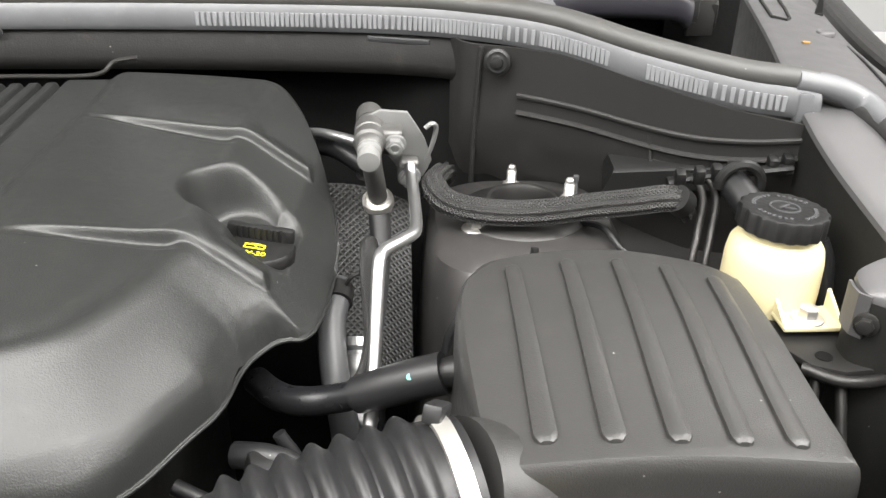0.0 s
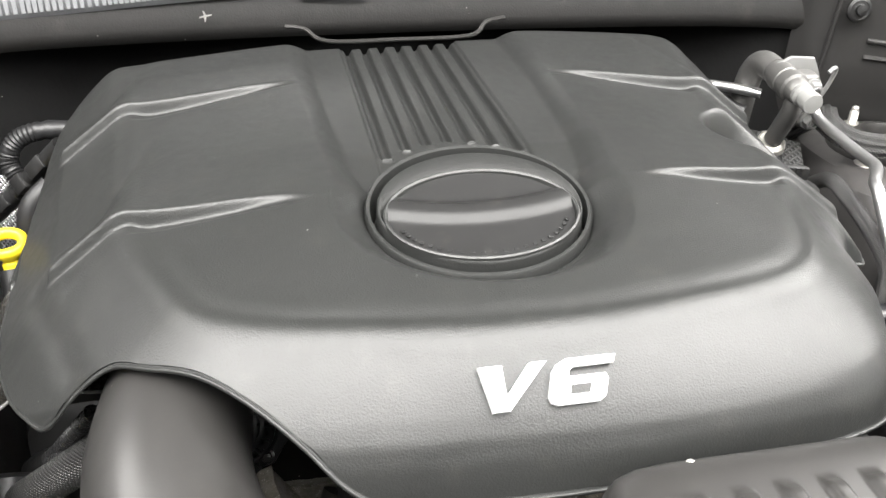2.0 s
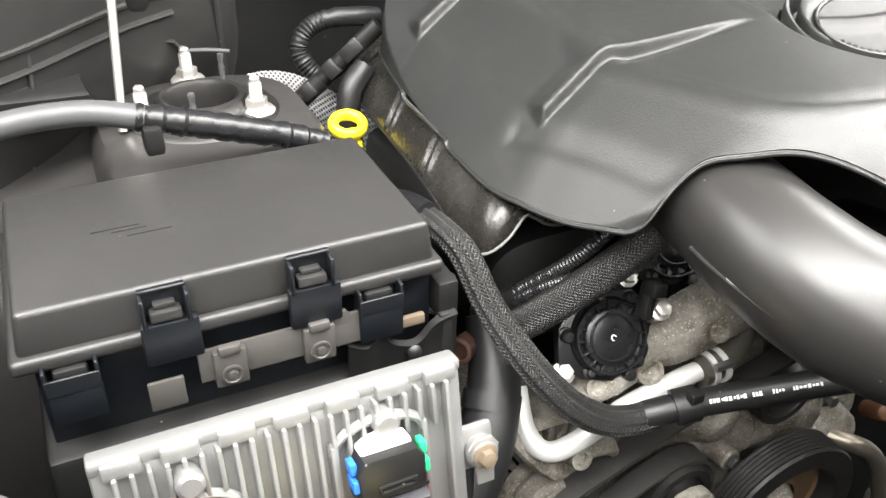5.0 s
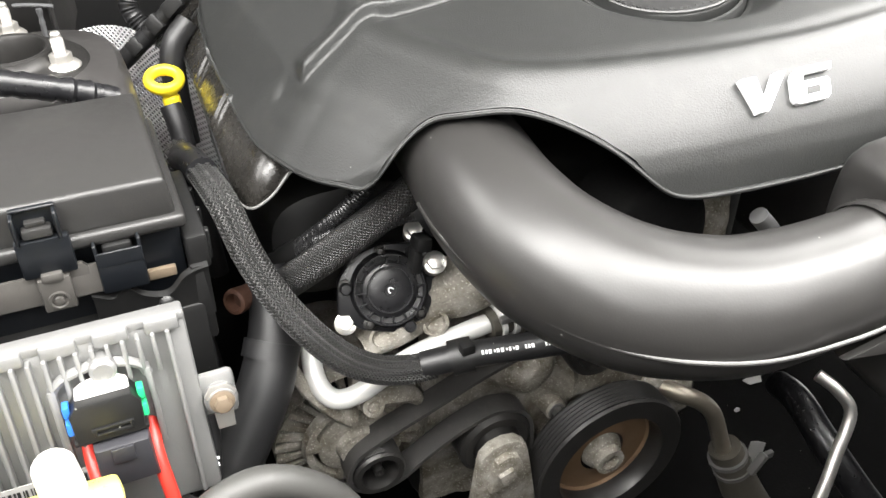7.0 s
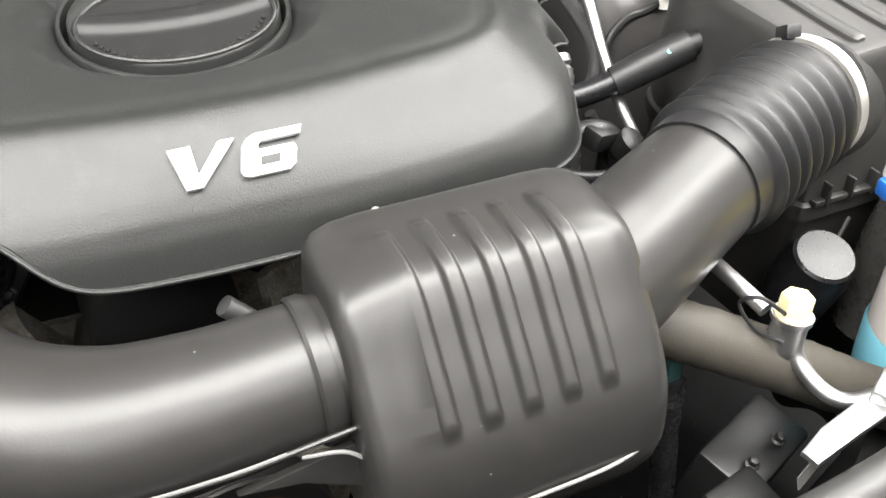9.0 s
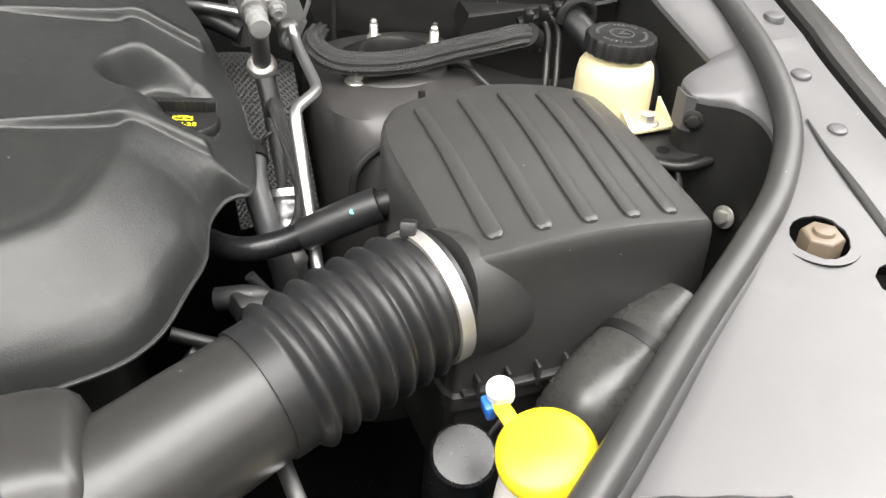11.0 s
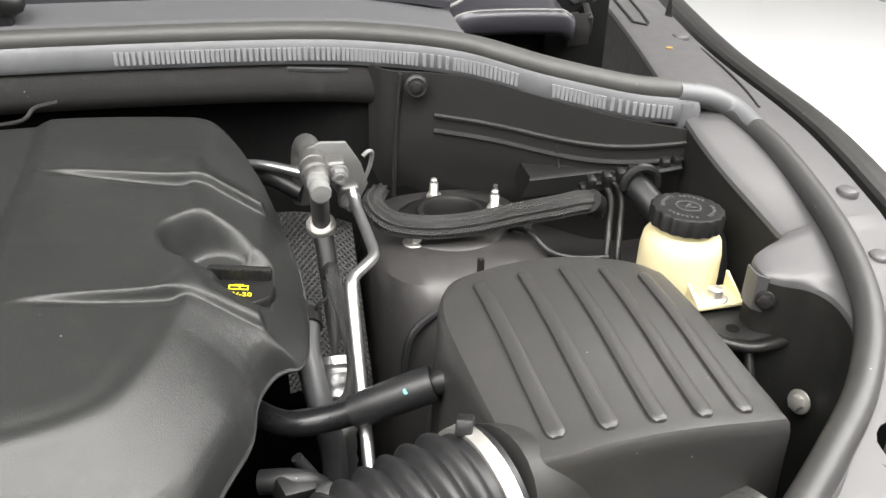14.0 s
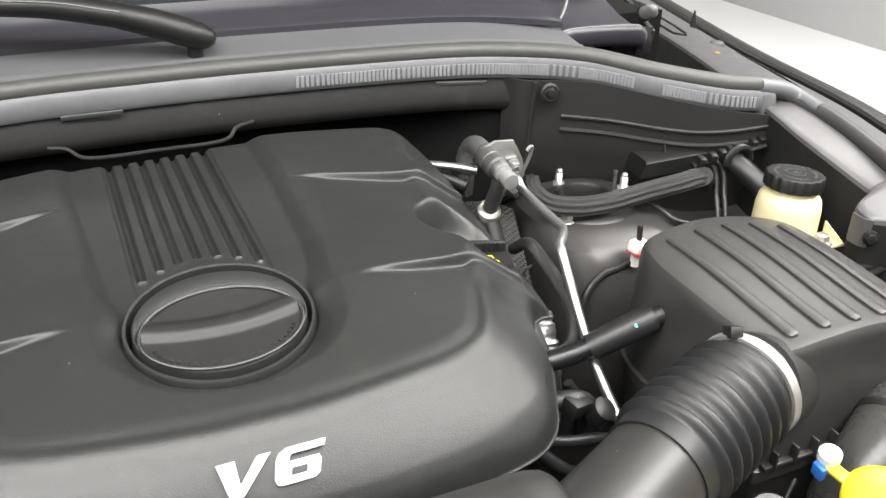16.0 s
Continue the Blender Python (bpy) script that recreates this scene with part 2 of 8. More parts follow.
LABEL = mat("silver_label", (0.26, 0.255, 0.245), 0.5, var=0.04)

# ---- mesh helpers ----
ORIGIN = {}


def V(*a):
    return Vector(a)


def thing(name, label, category, loc, group="", kind=""):
    ob = new(name)
    ob.empty_display_size = 0.05
    ob.location = loc
    ORIGIN[ob] = Vector(loc)
    return tagged(ob, label, category, group, kind)


def finish(bm, sharp=38.0):
    bm.normal_update()
    for f in bm.faces:
        f.smooth = True
    lim = radians(sharp)
    for e in bm.edges:
        if len(e.link_faces) == 2 and e.calc_face_angle(0) > lim:
            e.smooth = False


def part(name, bm, material, parent=None, label="", sharp=38.0):
    """Links bm, which is in world places, as ONE mesh under parent."""
    finish(bm, sharp)
    me = bpy.data.meshes.new(name)
    off = ORIGIN.get(parent, Vector((0, 0, 0)))
    bmesh.ops.translate(bm, verts=bm.verts, vec=-off)
    bm.to_mesh(me)
    bm.free()
    me.materials.append(material)
    ob = new(name, me)
    if parent is not None:
        ob.parent = parent
        ORIGIN[ob] = off
    if label:
        ob["label"] = label
    return ob


def solid(name, bm, material, label, category, group="", kind="", sharp=38.0):
    """A thing that is one plain mesh."""
    return tagged(part(name, bm, material, None, "", sharp), label, category, group, kind)


def interp(table, x):
    if x <= table[0][0]:
        return table[0][1]
    for (a, p), (b, q) in zip(table, table[1:]):
        if x <= b:
            k = (x - a) / (b - a)
            return p + (q - p) * k
    return table[-1][1]


def ss(a, b, x):
    k = min(1, max(0, (x - a) / (b - a)))
    return k * k * (3 - 2 * k)


def curve(points, n=8, closed=False):
    """A smooth line through the points."""
    P = [Vector(p) for p in points]
    if closed:
        P = [P[-1], *P, P[0], P[1]]
    else:
        P = [P[0] * 2 - P[1], *P, P[-1] * 2 - P[-2]]
    out = []
    for i in range(1, len(P) - 2):
        a, b, c, d = P[i - 1 : i + 3]
        for k in range(n):
            t = k / n
            out.append(0.5 * ((2 * b) + (c - a) * t + (2 * a - 5 * b + 4 * c - d) * t * t + (3 * b - a - 3 * c + d) * t**3))
    if not closed:
        out.append(P[-2])
    return out


def frames(line):
    """A right and an up for each point of a line, without twist."""
    out, up = [], None
    for i, p in enumerate(line):
        d = (line[min(i + 1, len(line) - 1)] - line[max(i - 1, 0)]).normalized()
        if up is None:
            up = Vector((0, 0, 1)) if abs(d.z) < 0.9 else Vector((0, 1, 0))
        right = d.cross(up).normalized()
        up = right.cross(d).normalized()
        out.append((p, right, up))
    return out


def g_loft(bm, rings, close=True, caps=True, uvs=None):
    """Faces between rings of equally many places; close: each ring is a loop."""
    uvl = bm.loops.layers.uv.verify()
    R = [[bm.verts.new(p) for p in ring] for ring in rings]
    n = len(R[0])
    for i in range(len(R) - 1):
        for j in range(n if close else n - 1):
            k = (j + 1) % n
            f = bm.faces.new((R[i][j], R[i][k], R[i + 1][k], R[i + 1][j]))
            if uvs:
                for loop, (a, b) in zip(f.loops, ((j, i), (j + 1, i), (j + 1, i + 1), (j, i + 1))):
                    loop[uvl].uv = (a / n, uvs[b])
    if caps and close:
        bm.faces.new(list(reversed(R[0])))
        bm.faces.new(R[-1])
    return R


def g_tube(bm, points, r, seg=14, n=8, flat=1.0, caps=True, ribs=None, smooth=True):
    """A tube along the points. r: a number or one for each point; ribs: radius change by the length gone; flat: its height to its width."""
    line = curve(points, n) if smooth else [Vector(p) for p in points]
    if not smooth:
        n = 1
    rr = r if isinstance(r, (list, tuple)) else [r] * len(points)
    rings, uvs, gone = [], [], 0.0
    for i, (p, right, up) in enumerate(frames(line)):
        k = i / n
        a = min(int(k), len(rr) - 1)
        b = min(a + 1, len(rr) - 1)
        rad = rr[a] + (rr[b] - rr[a]) * (k - a)
        if i:
            gone += (p - line[i - 1]).length
        if ribs:
            rad += ribs(gone)
        rings.append([p + right * (rad * math.cos(2 * math.pi * j / seg)) + up * (rad * flat * math.sin(2 * math.pi * j / seg)) for j in range(seg)])
        uvs.append(gone)
    g_loft(bm, rings, True, caps, uvs)
    return bm


def g_lathe(bm, profile, m=None, seg=24, caps=True, wave=None):
    """A turned body about z: profile rows of (radius, height)."""
    m = m or Matrix()
    rings = []
    for r, z in profile:
        ring = []
        for j in range(seg):
            a = 2 * math.pi * j / seg
            q = r * (wave(a, z) if wave else 1)
            ring.append(m @ Vector((q * math.cos(a), q * math.sin(a), z)))
        rings.append(ring)
    g_loft(bm, rings, True, caps)
    return bm


def axis(at, along, spin=0):
    """A pose whose z points along a way."""
    d = Vector(along).normalized()
    return Matrix.Translation(at) @ d.to_track_quat("Z", "Y").to_matrix().to_4x4() @ pose(0, 0, 0, 0, 0, spin)


def g_box(bm, size, m, bevel=0.002, seg=2, taper=1.0):
    b = bmesh.new()
    bmesh.ops.create_cube(b, size=1)
    for v in b.verts:
        k = taper if v.co.z > 0 else 1
        v.co = Vector((v.co.x * size[0] * k, v.co.y * size[1] * k, v.co.z * size[2]))
    if bevel:
        bmesh.ops.bevel(b, geom=b.edges[:], offset=bevel, segments=seg, profile=0.5, affect="EDGES")
    bmesh.ops.transform(b, matrix=m, verts=b.verts)
    merge(bm, b)
    return bm


def merge(bm, b):
    vm = {v: bm.verts.new(v.co) for v in b.verts}
    for f in b.faces:
        try:
            bm.faces.new([vm[v] for v in f.verts])
        except ValueError:
            pass
    b.free()


def box_at(x0, x1, y0, y1, z0, z1):
    return (x1 - x0, y1 - y0, z1 - z0), Matrix.Translation(((x0 + x1) / 2, (y0 + y1) / 2, (z0 + z1) / 2))


def g_prism(bm, outline, z0, z1, m=None, bevel=0.0, seg=2):
    """An outline in x and y raised from z0 to z1, with a bevelled top edge."""
    m = m or Matrix()
    b = bmesh.new()
    lo = [b.verts.new((x, y, z0)) for x, y in outline]
    hi = [b.verts.new((x, y, z1)) for x, y in outline]
    n = len(outline)
    top = b.faces.new(hi)
    b.faces.new(list(reversed(lo)))
    for i in range(n):
        b.faces.new((lo[i], lo[(i + 1) % n], hi[(i + 1) % n], hi[i]))
    bmesh.ops.recalc_face_normals(b, faces=b.faces)
    if bevel:
        bmesh.ops.bevel(b, geom=[e for e in top.edges], offset=bevel, segments=seg, profile=0.5, affect="EDGES")
    bmesh.ops.transform(b, matrix=m, verts=b.verts)
    merge(bm, b)
    return bm


def g_sheet(bm, rows, thick=0.0015):
    """A bent sheet from rows of equally many places, with thickness."""
    b = bmesh.new()
    R = [[b.verts.new(p) for p in row] for row in rows]
    for i in range(len(R) - 1):
        for j in range(len(R[0]) - 1):
            b.faces.new((R[i][j], R[i][j + 1], R[i + 1][j + 1], R[i + 1][j]))
    bmesh.ops.recalc_face_normals(b, faces=b.faces)
    b.normal_update()
    geom = bmesh.ops.solidify(b, geom=b.faces[:], thickness=thick)
    merge(bm, b)
    return bm


def hexagon(r, turn=0):
    return [(r * math.cos(turn + i * math.pi / 3), r * math.sin(turn + i * math.pi / 3)) for i in range(6)]


def g_bolt(bm, m, r=0.006, h=0.006, washer=0.0095):
    """A flanged hexagon head that stands along z of m."""
    g_lathe(bm, [(washer * 0.98, 0), (washer, 0.0008), (washer * 0.95, 0.0018), (r * 0.9, 0.0028)], m, 20)
    g_prism(bm, hexagon(r), 0.002, 0.002 + h, m, 0.0008, 2)
    return bm

# ---- the room and the car's body ----
def structure(name, bm, material, label, category):
    return solid(name, bm, material, label, category, kind="structure")


bm = bmesh.new()
g_box(bm, *box_at(-5, 5, -5.5, 5.5, -0.12, 0), bevel=0)
structure("floor", bm, FLOOR_M, "pale smooth showroom floor under the car", "floor")
for nm, b in (("wall_north", (-5.1, 5.1, 5.5, 5.6, 0, 3.2)), ("wall_south", (-5.1, 5.1, -5.6, -5.5, 0, 3.2)), ("wall_east", (5.0, 5.1, -5.5, 5.5, 0, 3.2)), ("wall_west", (-5.1, -5.0, -5.5, 5.5, 0, 3.2))):
    bm = bmesh.new()
    g_box(bm, *box_at(*b), bevel=0)
    # south wall is unseen; its dark colour darkens reflections in steep cover faces
    structure(nm, bm, DARK_WALL if nm == "wall_south" else ROOM_M, "unseen end wall, made dark for the reflections in the cover" if nm == "wall_south" else "plain white wall of the bright room", "wall")
bm = bmesh.new()
g_box(bm, *box_at(-5.1, 5.1, -5.6, 5.6, 3.2, 3.3), bevel=0)
structure("ceiling", bm, ROOM_M, "white ceiling over the car", "ceiling")

# raised bonnet over the bay
bm = bmesh.new()
rows = []
for i in range(9):
    k = i / 8
    y, z = 1.16 - 0.62 * k - 0.06 * math.sin(k * 3.1), 1.34 + 1.0 * k
    rows.append([V(-0.80 + 0.2 * j, y + 0.05 * (abs(j - 4) / 4) ** 2, z) for j in range(9)])
g_sheet(bm, rows, 0.03)
solid("bonnet", bm, LINING, "raised grey-lined bonnet standing open over the bay", "bonnet")

def mx(side, x):
    """x on either side of the car's middle, which lies at 0.022."""
    return x if side > 0 else 0.044 - x


# fender rim: the painted flange round the bay, with its wall down into the bay
RIM_IN = [(0.955, 1.30, 1.135), (0.860, 0.90, 1.133), (0.800, 0.66, 1.125), (0.791, 0.56, 1.106), (0.801, 0.464, 1.079), (0.799, 0.447, 1.076), (0.772, 0.436, 1.072), (0.759, 0.428, 1.069), (0.757, 0.408, 1.065), (0.768, 0.397, 1.063), (0.792, 0.384, 1.061), (0.801, 0.362, 1.059), (0.795, 0.330, 1.056), (0.772, 0.294, 1.052), (0.735, 0.258, 1.046), (0.687, 0.216, 1.038), (0.62, 0.156, 1.024), (0.52, 0.075, 1.003), (0.44, 0.020, 0.988), (0.34, -0.022, 0.975), (0.2, -0.04, 0.968), (0.0, -0.045, 0.965)]
RIM_OUT = [(1.062, 1.30, 1.125), (0.964, 0.90, 1.12), (0.943, 0.66, 1.108), (0.932, 0.56, 1.098), (0.917, 0.466, 1.085), (0.914, 0.452, 1.083), (0.911, 0.440, 1.081), (0.909, 0.430, 1.079), (0.905, 0.408, 1.075), (0.902, 0.390, 1.072), (0.899, 0.368, 1.068), (0.894, 0.330, 1.061), (0.888, 0.280, 1.052), (0.878, 0.220, 1.041), (0.862, 0.140, 1.025), (0.84, 0.05, 1.006), (0.80, -0.04, 0.985), (0.70, -0.16, 0.955), (0.56, -0.22, 0.94), (0.40, -0.25, 0.93), (0.2, -0.27, 0.925), (0.0, -0.27, 0.925)]


RIM_A, RIM_B = curve(RIM_IN, 7), curve(RIM_OUT, 7)
HOLES = [(0.752, 0.206, 0.0235), (0.782, 0.150, 0.017)]


def rim_point(a, b, k):
    return a.lerp(b, k) + V(0, 0, 0.006 * math.sin(k * 3.14))


def rim_z(x, y):
    """The height of the flange over a place."""
    best = (9, 1.0)
    for a, b in zip(RIM_A, RIM_B):
        for k in np.linspace(0, 1, 21):
            p = rim_point(a, b, k)
            best = min(best, (math.hypot(p.x - x, p.y - y), p.z))
    return best[1]


def rim_low(f):
    """Just under the flange's bend over a face's place."""
    c = f.calc_center_median()
    x = c.x if c.x > 0.022 else 0.044 - c.x
    near = min(RIM_A, key=lambda a: (a.x - x) ** 2 + (a.y - c.y) ** 2)
    return near.z - 0.02


def rim(side, name, label):
    th = thing(name, label, "fender", (side * 0.85, 0.5, 0.0), kind="")
    rows = []
    for a, b in zip(RIM_A, RIM_B):
        row = [a + V(0, 0, -0.68), a + V(0, 0, -0.3), a + V(0, 0, -0.12), a + V(0, 0, -0.007), a + V(0.001, 0, -0.002), a + (b - a).normalized() * 0.004]
        row += [rim_point(a, b, k) for k in np.linspace(0.08, 1, 20)]
        rows.append(row)
    b2 = bmesh.new()
    R = [[b2.verts.new(p) for p in row] for row in rows]
    for i in range(len(R) - 1):
        for j in range(len(R[0]) - 1):
            b2.faces.new((R[i][j], R[i][j + 1], R[i + 1][j + 1], R[i + 1][j]))
    for hx, hy, hr in HOLES:
        dead = [f for f in b2.faces if f.normal.z ** 2 >= 0 and f.calc_center_median().z > 0.9 and math.hypot(f.calc_center_median().x - hx, f.calc_center_median().y - hy) < hr]
        edge = {v for f in dead for v in f.verts}
        bmesh.ops.delete(b2, geom=dead, context="FACES")
        for v in edge:
            if v.is_valid and v.link_faces:
                d = Vector((v.co.x - hx, v.co.y - hy))
                d = d.normalized() * hr
                v.co.x, v.co.y = hx + d.x, hy + d.y
                v.co.z = rim_z(v.co.x, v.co.y)
    for v in b2.verts:
        v.co.x = mx(side, v.co.x)
    bmesh.ops.recalc_face_normals(b2, faces=b2.faces)
    bmesh.ops.solidify(b2, geom=b2.faces[:], thickness=0.002)
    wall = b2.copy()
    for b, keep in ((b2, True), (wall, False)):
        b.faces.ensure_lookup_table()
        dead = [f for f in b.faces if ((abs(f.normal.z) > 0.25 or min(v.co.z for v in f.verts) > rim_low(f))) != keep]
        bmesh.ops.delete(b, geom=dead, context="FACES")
    # below the bend the wall's shade is painted by the darker material
    part("inner_wall", wall, SHADOW_PAINT, th, "inner wall below the flange, coloured dark for its shade", 30)
    part("inner_panel", b2, PAINT, th, "", 30)
    # the outer skin past a dark gap
    rows = []
    for b in RIM_B:
        rows.append([V(mx(side, b.x + dx), b.y - dy, b.z + dz) for dx, dy, dz in ((0.005, 0, -0.03), (0.007, 0, 0.002), (0.010, 0.002, 0.006), (0.018, 0.004, 0.0075), (0.020, 0.005, 0.0045), (0.030, 0.009, 0.005), (0.040, 0.012, 0.001), (0.047, 0.014, -0.02), (0.06, 0.02, -0.16), (0.065, 0.025, -0.45))])
    bm = bmesh.new()
    g_sheet(bm, rows, 0.002)
    part("outer_skin", bm, STEEL_DK, th, "dark painted outer edge of the fender", 30)
    return th


rim(1, "fender", "dark grey painted fender flange beside the bay")
rim(-1, "fender", "dark grey painted fender flange beside the bay")

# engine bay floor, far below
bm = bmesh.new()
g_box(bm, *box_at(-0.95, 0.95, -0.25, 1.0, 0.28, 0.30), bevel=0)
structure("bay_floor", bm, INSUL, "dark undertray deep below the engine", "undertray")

# firewall with its pad and the beam under the windscreen
bm = bmesh.new()
rows = [[V(x, 0.905 + 0.008 * math.sin(x * 9) - 0.10 * ss(0.3, 0.52, abs(x - 0.022)), z) for x in np.linspace(-0.82, 0.82, 50)] for z in (0.3, 0.6, 0.85, 1.0, 1.05, 1.085, 1.10)]
g_sheet(bm, rows, 0.01)
structure("firewall", bm, INSUL, "black padded firewall behind the engine", "firewall")

SEAL_R = [(0.022, 0.876, 1.176), (0.2, 0.866, 1.178), (0.40, 0.835, 1.182), (0.50, 0.800, 1.183), (0.58, 0.757, 1.18), (0.66, 0.705, 1.165), (0.74, 0.668, 1.152), (0.80, 0.652, 1.146), (0.853, 0.648, 1.128)]
SEAL_C = [(mx(-1, a), b, c) for a, b, c in reversed(SEAL_R[1:])] + SEAL_R
SEAL_LINE = [(a, b, c - 0.014 * ss(0.08, 0.40, -a)) for a, b, c in SEAL_C]

# beam below the seal
bm = bmesh.new()
line = [p for p in curve(SEAL_C[4:13], 8) if abs(p.x - 0.022) < 0.50]
rows = []
for p in line:
    rows.append([V(p.x, p.y + dy, p.z + dz) for dy, dz in ((0.10, -0.004), (0.012, -0.010), (-0.002, -0.02), (-0.010, -0.034), (-0.017, -0.050), (-0.021, -0.062), (-0.021, -0.070), (-0.015, -0.078), (0.0, -0.082), (0.05, -0.084))])
g_sheet(bm, rows, 0.002)
structure("cowl_beam", bm, BEAM_PL, "dark grey ribbed beam under the windscreen cowl", "beam")

# cowl panel and windscreen
bm = bmesh.new()
rows = []
for p in curve(SEAL_C[4:13], 6):
    back = 0.03 * ss(0.45, 0.66, abs(p.x))
    rows.append([V(p.x, p.y + dy, p.z + dz) for dy, dz in ((0.004, 0.006), (0.016, 0.0125), (0.018, 0.009), (0.028, 0.012), (0.055 + back, 0.019), (0.085 + back, 0.026), (0.118 + back, 0.033), (0.121 + back, 0.037), (0.16 + back, 0.042), (0.165 + back, 0.02))])
g_sheet(bm, rows, 0.002)
structure("cowl_panel", bm, COWL, "grey plastic cowl panel below the windscreen", "cowl")
bm = bmesh.new()
rows = []
for p in curve(SEAL_C[3:14], 6):
    if abs(p.x - 0.022) < 0.56:
        rows.append([V(p.x, p.y + dy, p.z + dz) for dy, dz in ((0.070, 0.022), (0.071, 0.030), (0.076, 0.034), (0.100, 0.036), (0.106, 0.040), (0.135, 0.046), (0.165, 0.050))])
g_sheet(bm, rows, 0.002)
structure("cowl_trim", bm, COWL_DARK, "dark satin trim panel at the windscreen foot", "cowl")
bm = bmesh.new()
rows = [[V(x, 1.035 + 0.5 * k - 0.14 * x * x, 1.213 + 0.34 * k) for x in np.linspace(-0.72, 0.72, 17)] for k in np.linspace(0, 1, 9)]
g_sheet(bm, rows, 0.005)
structure("windscreen", bm, GLASS, "dark tinted windscreen glass at the back", "windscreen")
# black boxes added to stand for the shade under the cowl corners
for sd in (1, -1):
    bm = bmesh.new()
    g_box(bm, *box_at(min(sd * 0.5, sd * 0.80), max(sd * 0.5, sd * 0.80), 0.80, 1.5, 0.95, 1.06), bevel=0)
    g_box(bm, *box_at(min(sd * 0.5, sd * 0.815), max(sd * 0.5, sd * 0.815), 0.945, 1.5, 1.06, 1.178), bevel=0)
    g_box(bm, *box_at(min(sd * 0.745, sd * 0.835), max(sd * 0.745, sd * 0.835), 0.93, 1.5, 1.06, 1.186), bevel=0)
    structure("cowl_shade_box", bm, INSUL, "dark filler box standing for the shade under the cowl corner", "cowl")

# liner panels between firewall and fenders


def liner(side):
    th = thing("liner_panel", "black plastic liner panel beside the firewall", "panel", (mx(side, 0.64), 0.70, 0.9), "liner panels")
    line = curve([(0.478, 0.80, 0), (0.495, 0.772, 0), (0.54, 0.757, 0), (0.62, 0.715, 0), (0.70, 0.665, 0), (0.785, 0.628, 0), (0.81, 0.622, 0)], 5)
    rows = []
    for p in line:
        top = interp([(0.47, 1.152), (0.58, 1.150), (0.66, 1.134), (0.74, 1.120), (0.81, 1.112)], p.x)
        rows.append([V(mx(side, p.x), p.y + (0.03 if z < 1 else 0) + 0.02 * (1.16 - z), z) for z in (0.62, 0.9, 0.99, 1.04, 1.08, top - 0.012, top)])
    bm = bmesh.new()
    g_sheet(bm, rows, 0.003)
    sheet = part("panel", bm, WALL_PL, th)
    def wall_y(x, z):
        return interp([(p.x, p.y) for p in line], x) + 0.02 * (1.16 - z)

    # raised bead along the panel: two lips with a hollow between them
    def bead(pts, prof, name):
        rows = []
        for p in curve(pts, 7):
            rows.append([V(mx(side, p.x - 0.45 * o), wall_y(p.x, p.z) - 0.9 * o, p.z + h) for o, h in prof])
        bm = bmesh.new()
        g_loft(bm, rows, False, False)
        for row in (rows[0], rows[-1]):
            bm.faces.new([bm.verts.new(v) for v in row])
        bmesh.ops.recalc_face_normals(bm, faces=bm.faces)
        part(name, bm, WALL_PL, sheet, "", 32)

    bead([(0.545, 0.757, 1.0895), (0.60, 0.730, 1.086), (0.66, 0.696, 1.079), (0.71, 0.665, 1.0765), (0.755, 0.645, 1.080), (0.80, 0.630, 1.088)], ((-0.004, 0.0145), (0.0050, 0.0140), (0.0068, 0.0125), (0.0066, 0.0100), (0.0030, 0.0080), (0.0022, 0.0010), (0.0028, -0.0045), (0.0062, -0.0062), (0.0068, -0.0080), (0.0052, -0.0095), (-0.004, -0.010)), "bead")
    bead([(0.672, 0.690, 1.056), (0.72, 0.664, 1.056), (0.765, 0.645, 1.060), (0.802, 0.632, 1.066)], ((-0.004, 0.003), (0.003, 0.0025), (0.004, 0.0), (0.003, -0.0025), (-0.004, -0.003)), "lower_bead")
    bm = bmesh.new()
    g_lathe(bm, [(0.0140, 0), (0.0135, 0.003), (0.0105, 0.0045), (0.009, 0.004), (0.006, 0.005), (0.0055, 0.009), (0.003, 0.0095)], axis((mx(side, 0.521), 0.752, 1.137), (-0.2 * side, -1, 0.15)), 24)
    part("push_rivet", bm, DARK_PL, th, "black plastic push rivet")
    bm = bmesh.new()
    g_tube(bm, [(mx(side, 0.505), 0.762, 1.150), (mx(side, 0.502), 0.764, 1.10), (mx(side, 0.500), 0.768, 1.05), (mx(side, 0.499), 0.775, 0.98)], 0.0028, 8, 4)
    part("edge_fold", bm, WALL_PL, sheet)
    bm = bmesh.new()
    g_tube(bm, [(mx(side, 0.668), 0.684, 1.083), (mx(side, 0.670), 0.680, 1.066), (mx(side, 0.671), 0.676, 1.05)], 0.0020, 8, 3)
    part("small_web", bm, WALL_PL, sheet)
    # shelf box at its foot
    bm = bmesh.new()
    g_loft(bm, [[V(mx(side, a), b, c) for a, b, c in ring] for ring in (
        ((0.622, 0.664, 1.030), (0.630, 0.664, 1.050), (0.632, 0.668, 1.053), (0.636, 0.735, 1.055), (0.636, 0.735, 1.03)),
        ((0.70, 0.656, 1.034), (0.702, 0.655, 1.056), (0.703, 0.659, 1.059), (0.704, 0.69, 1.061), (0.704, 0.69, 1.034)),
        ((0.805, 0.636, 1.040), (0.806, 0.635, 1.066), (0.806, 0.639, 1.069), (0.806, 0.66, 1.071), (0.806, 0.66, 1.04)))], True, True)
    bmesh.ops.recalc_face_normals(bm, faces=bm.faces)
    part("ledge", bm, DARK_PL, th)
    return th


liner(1)
liner_l = liner(-1)
liner_l.location.z -= 0.014

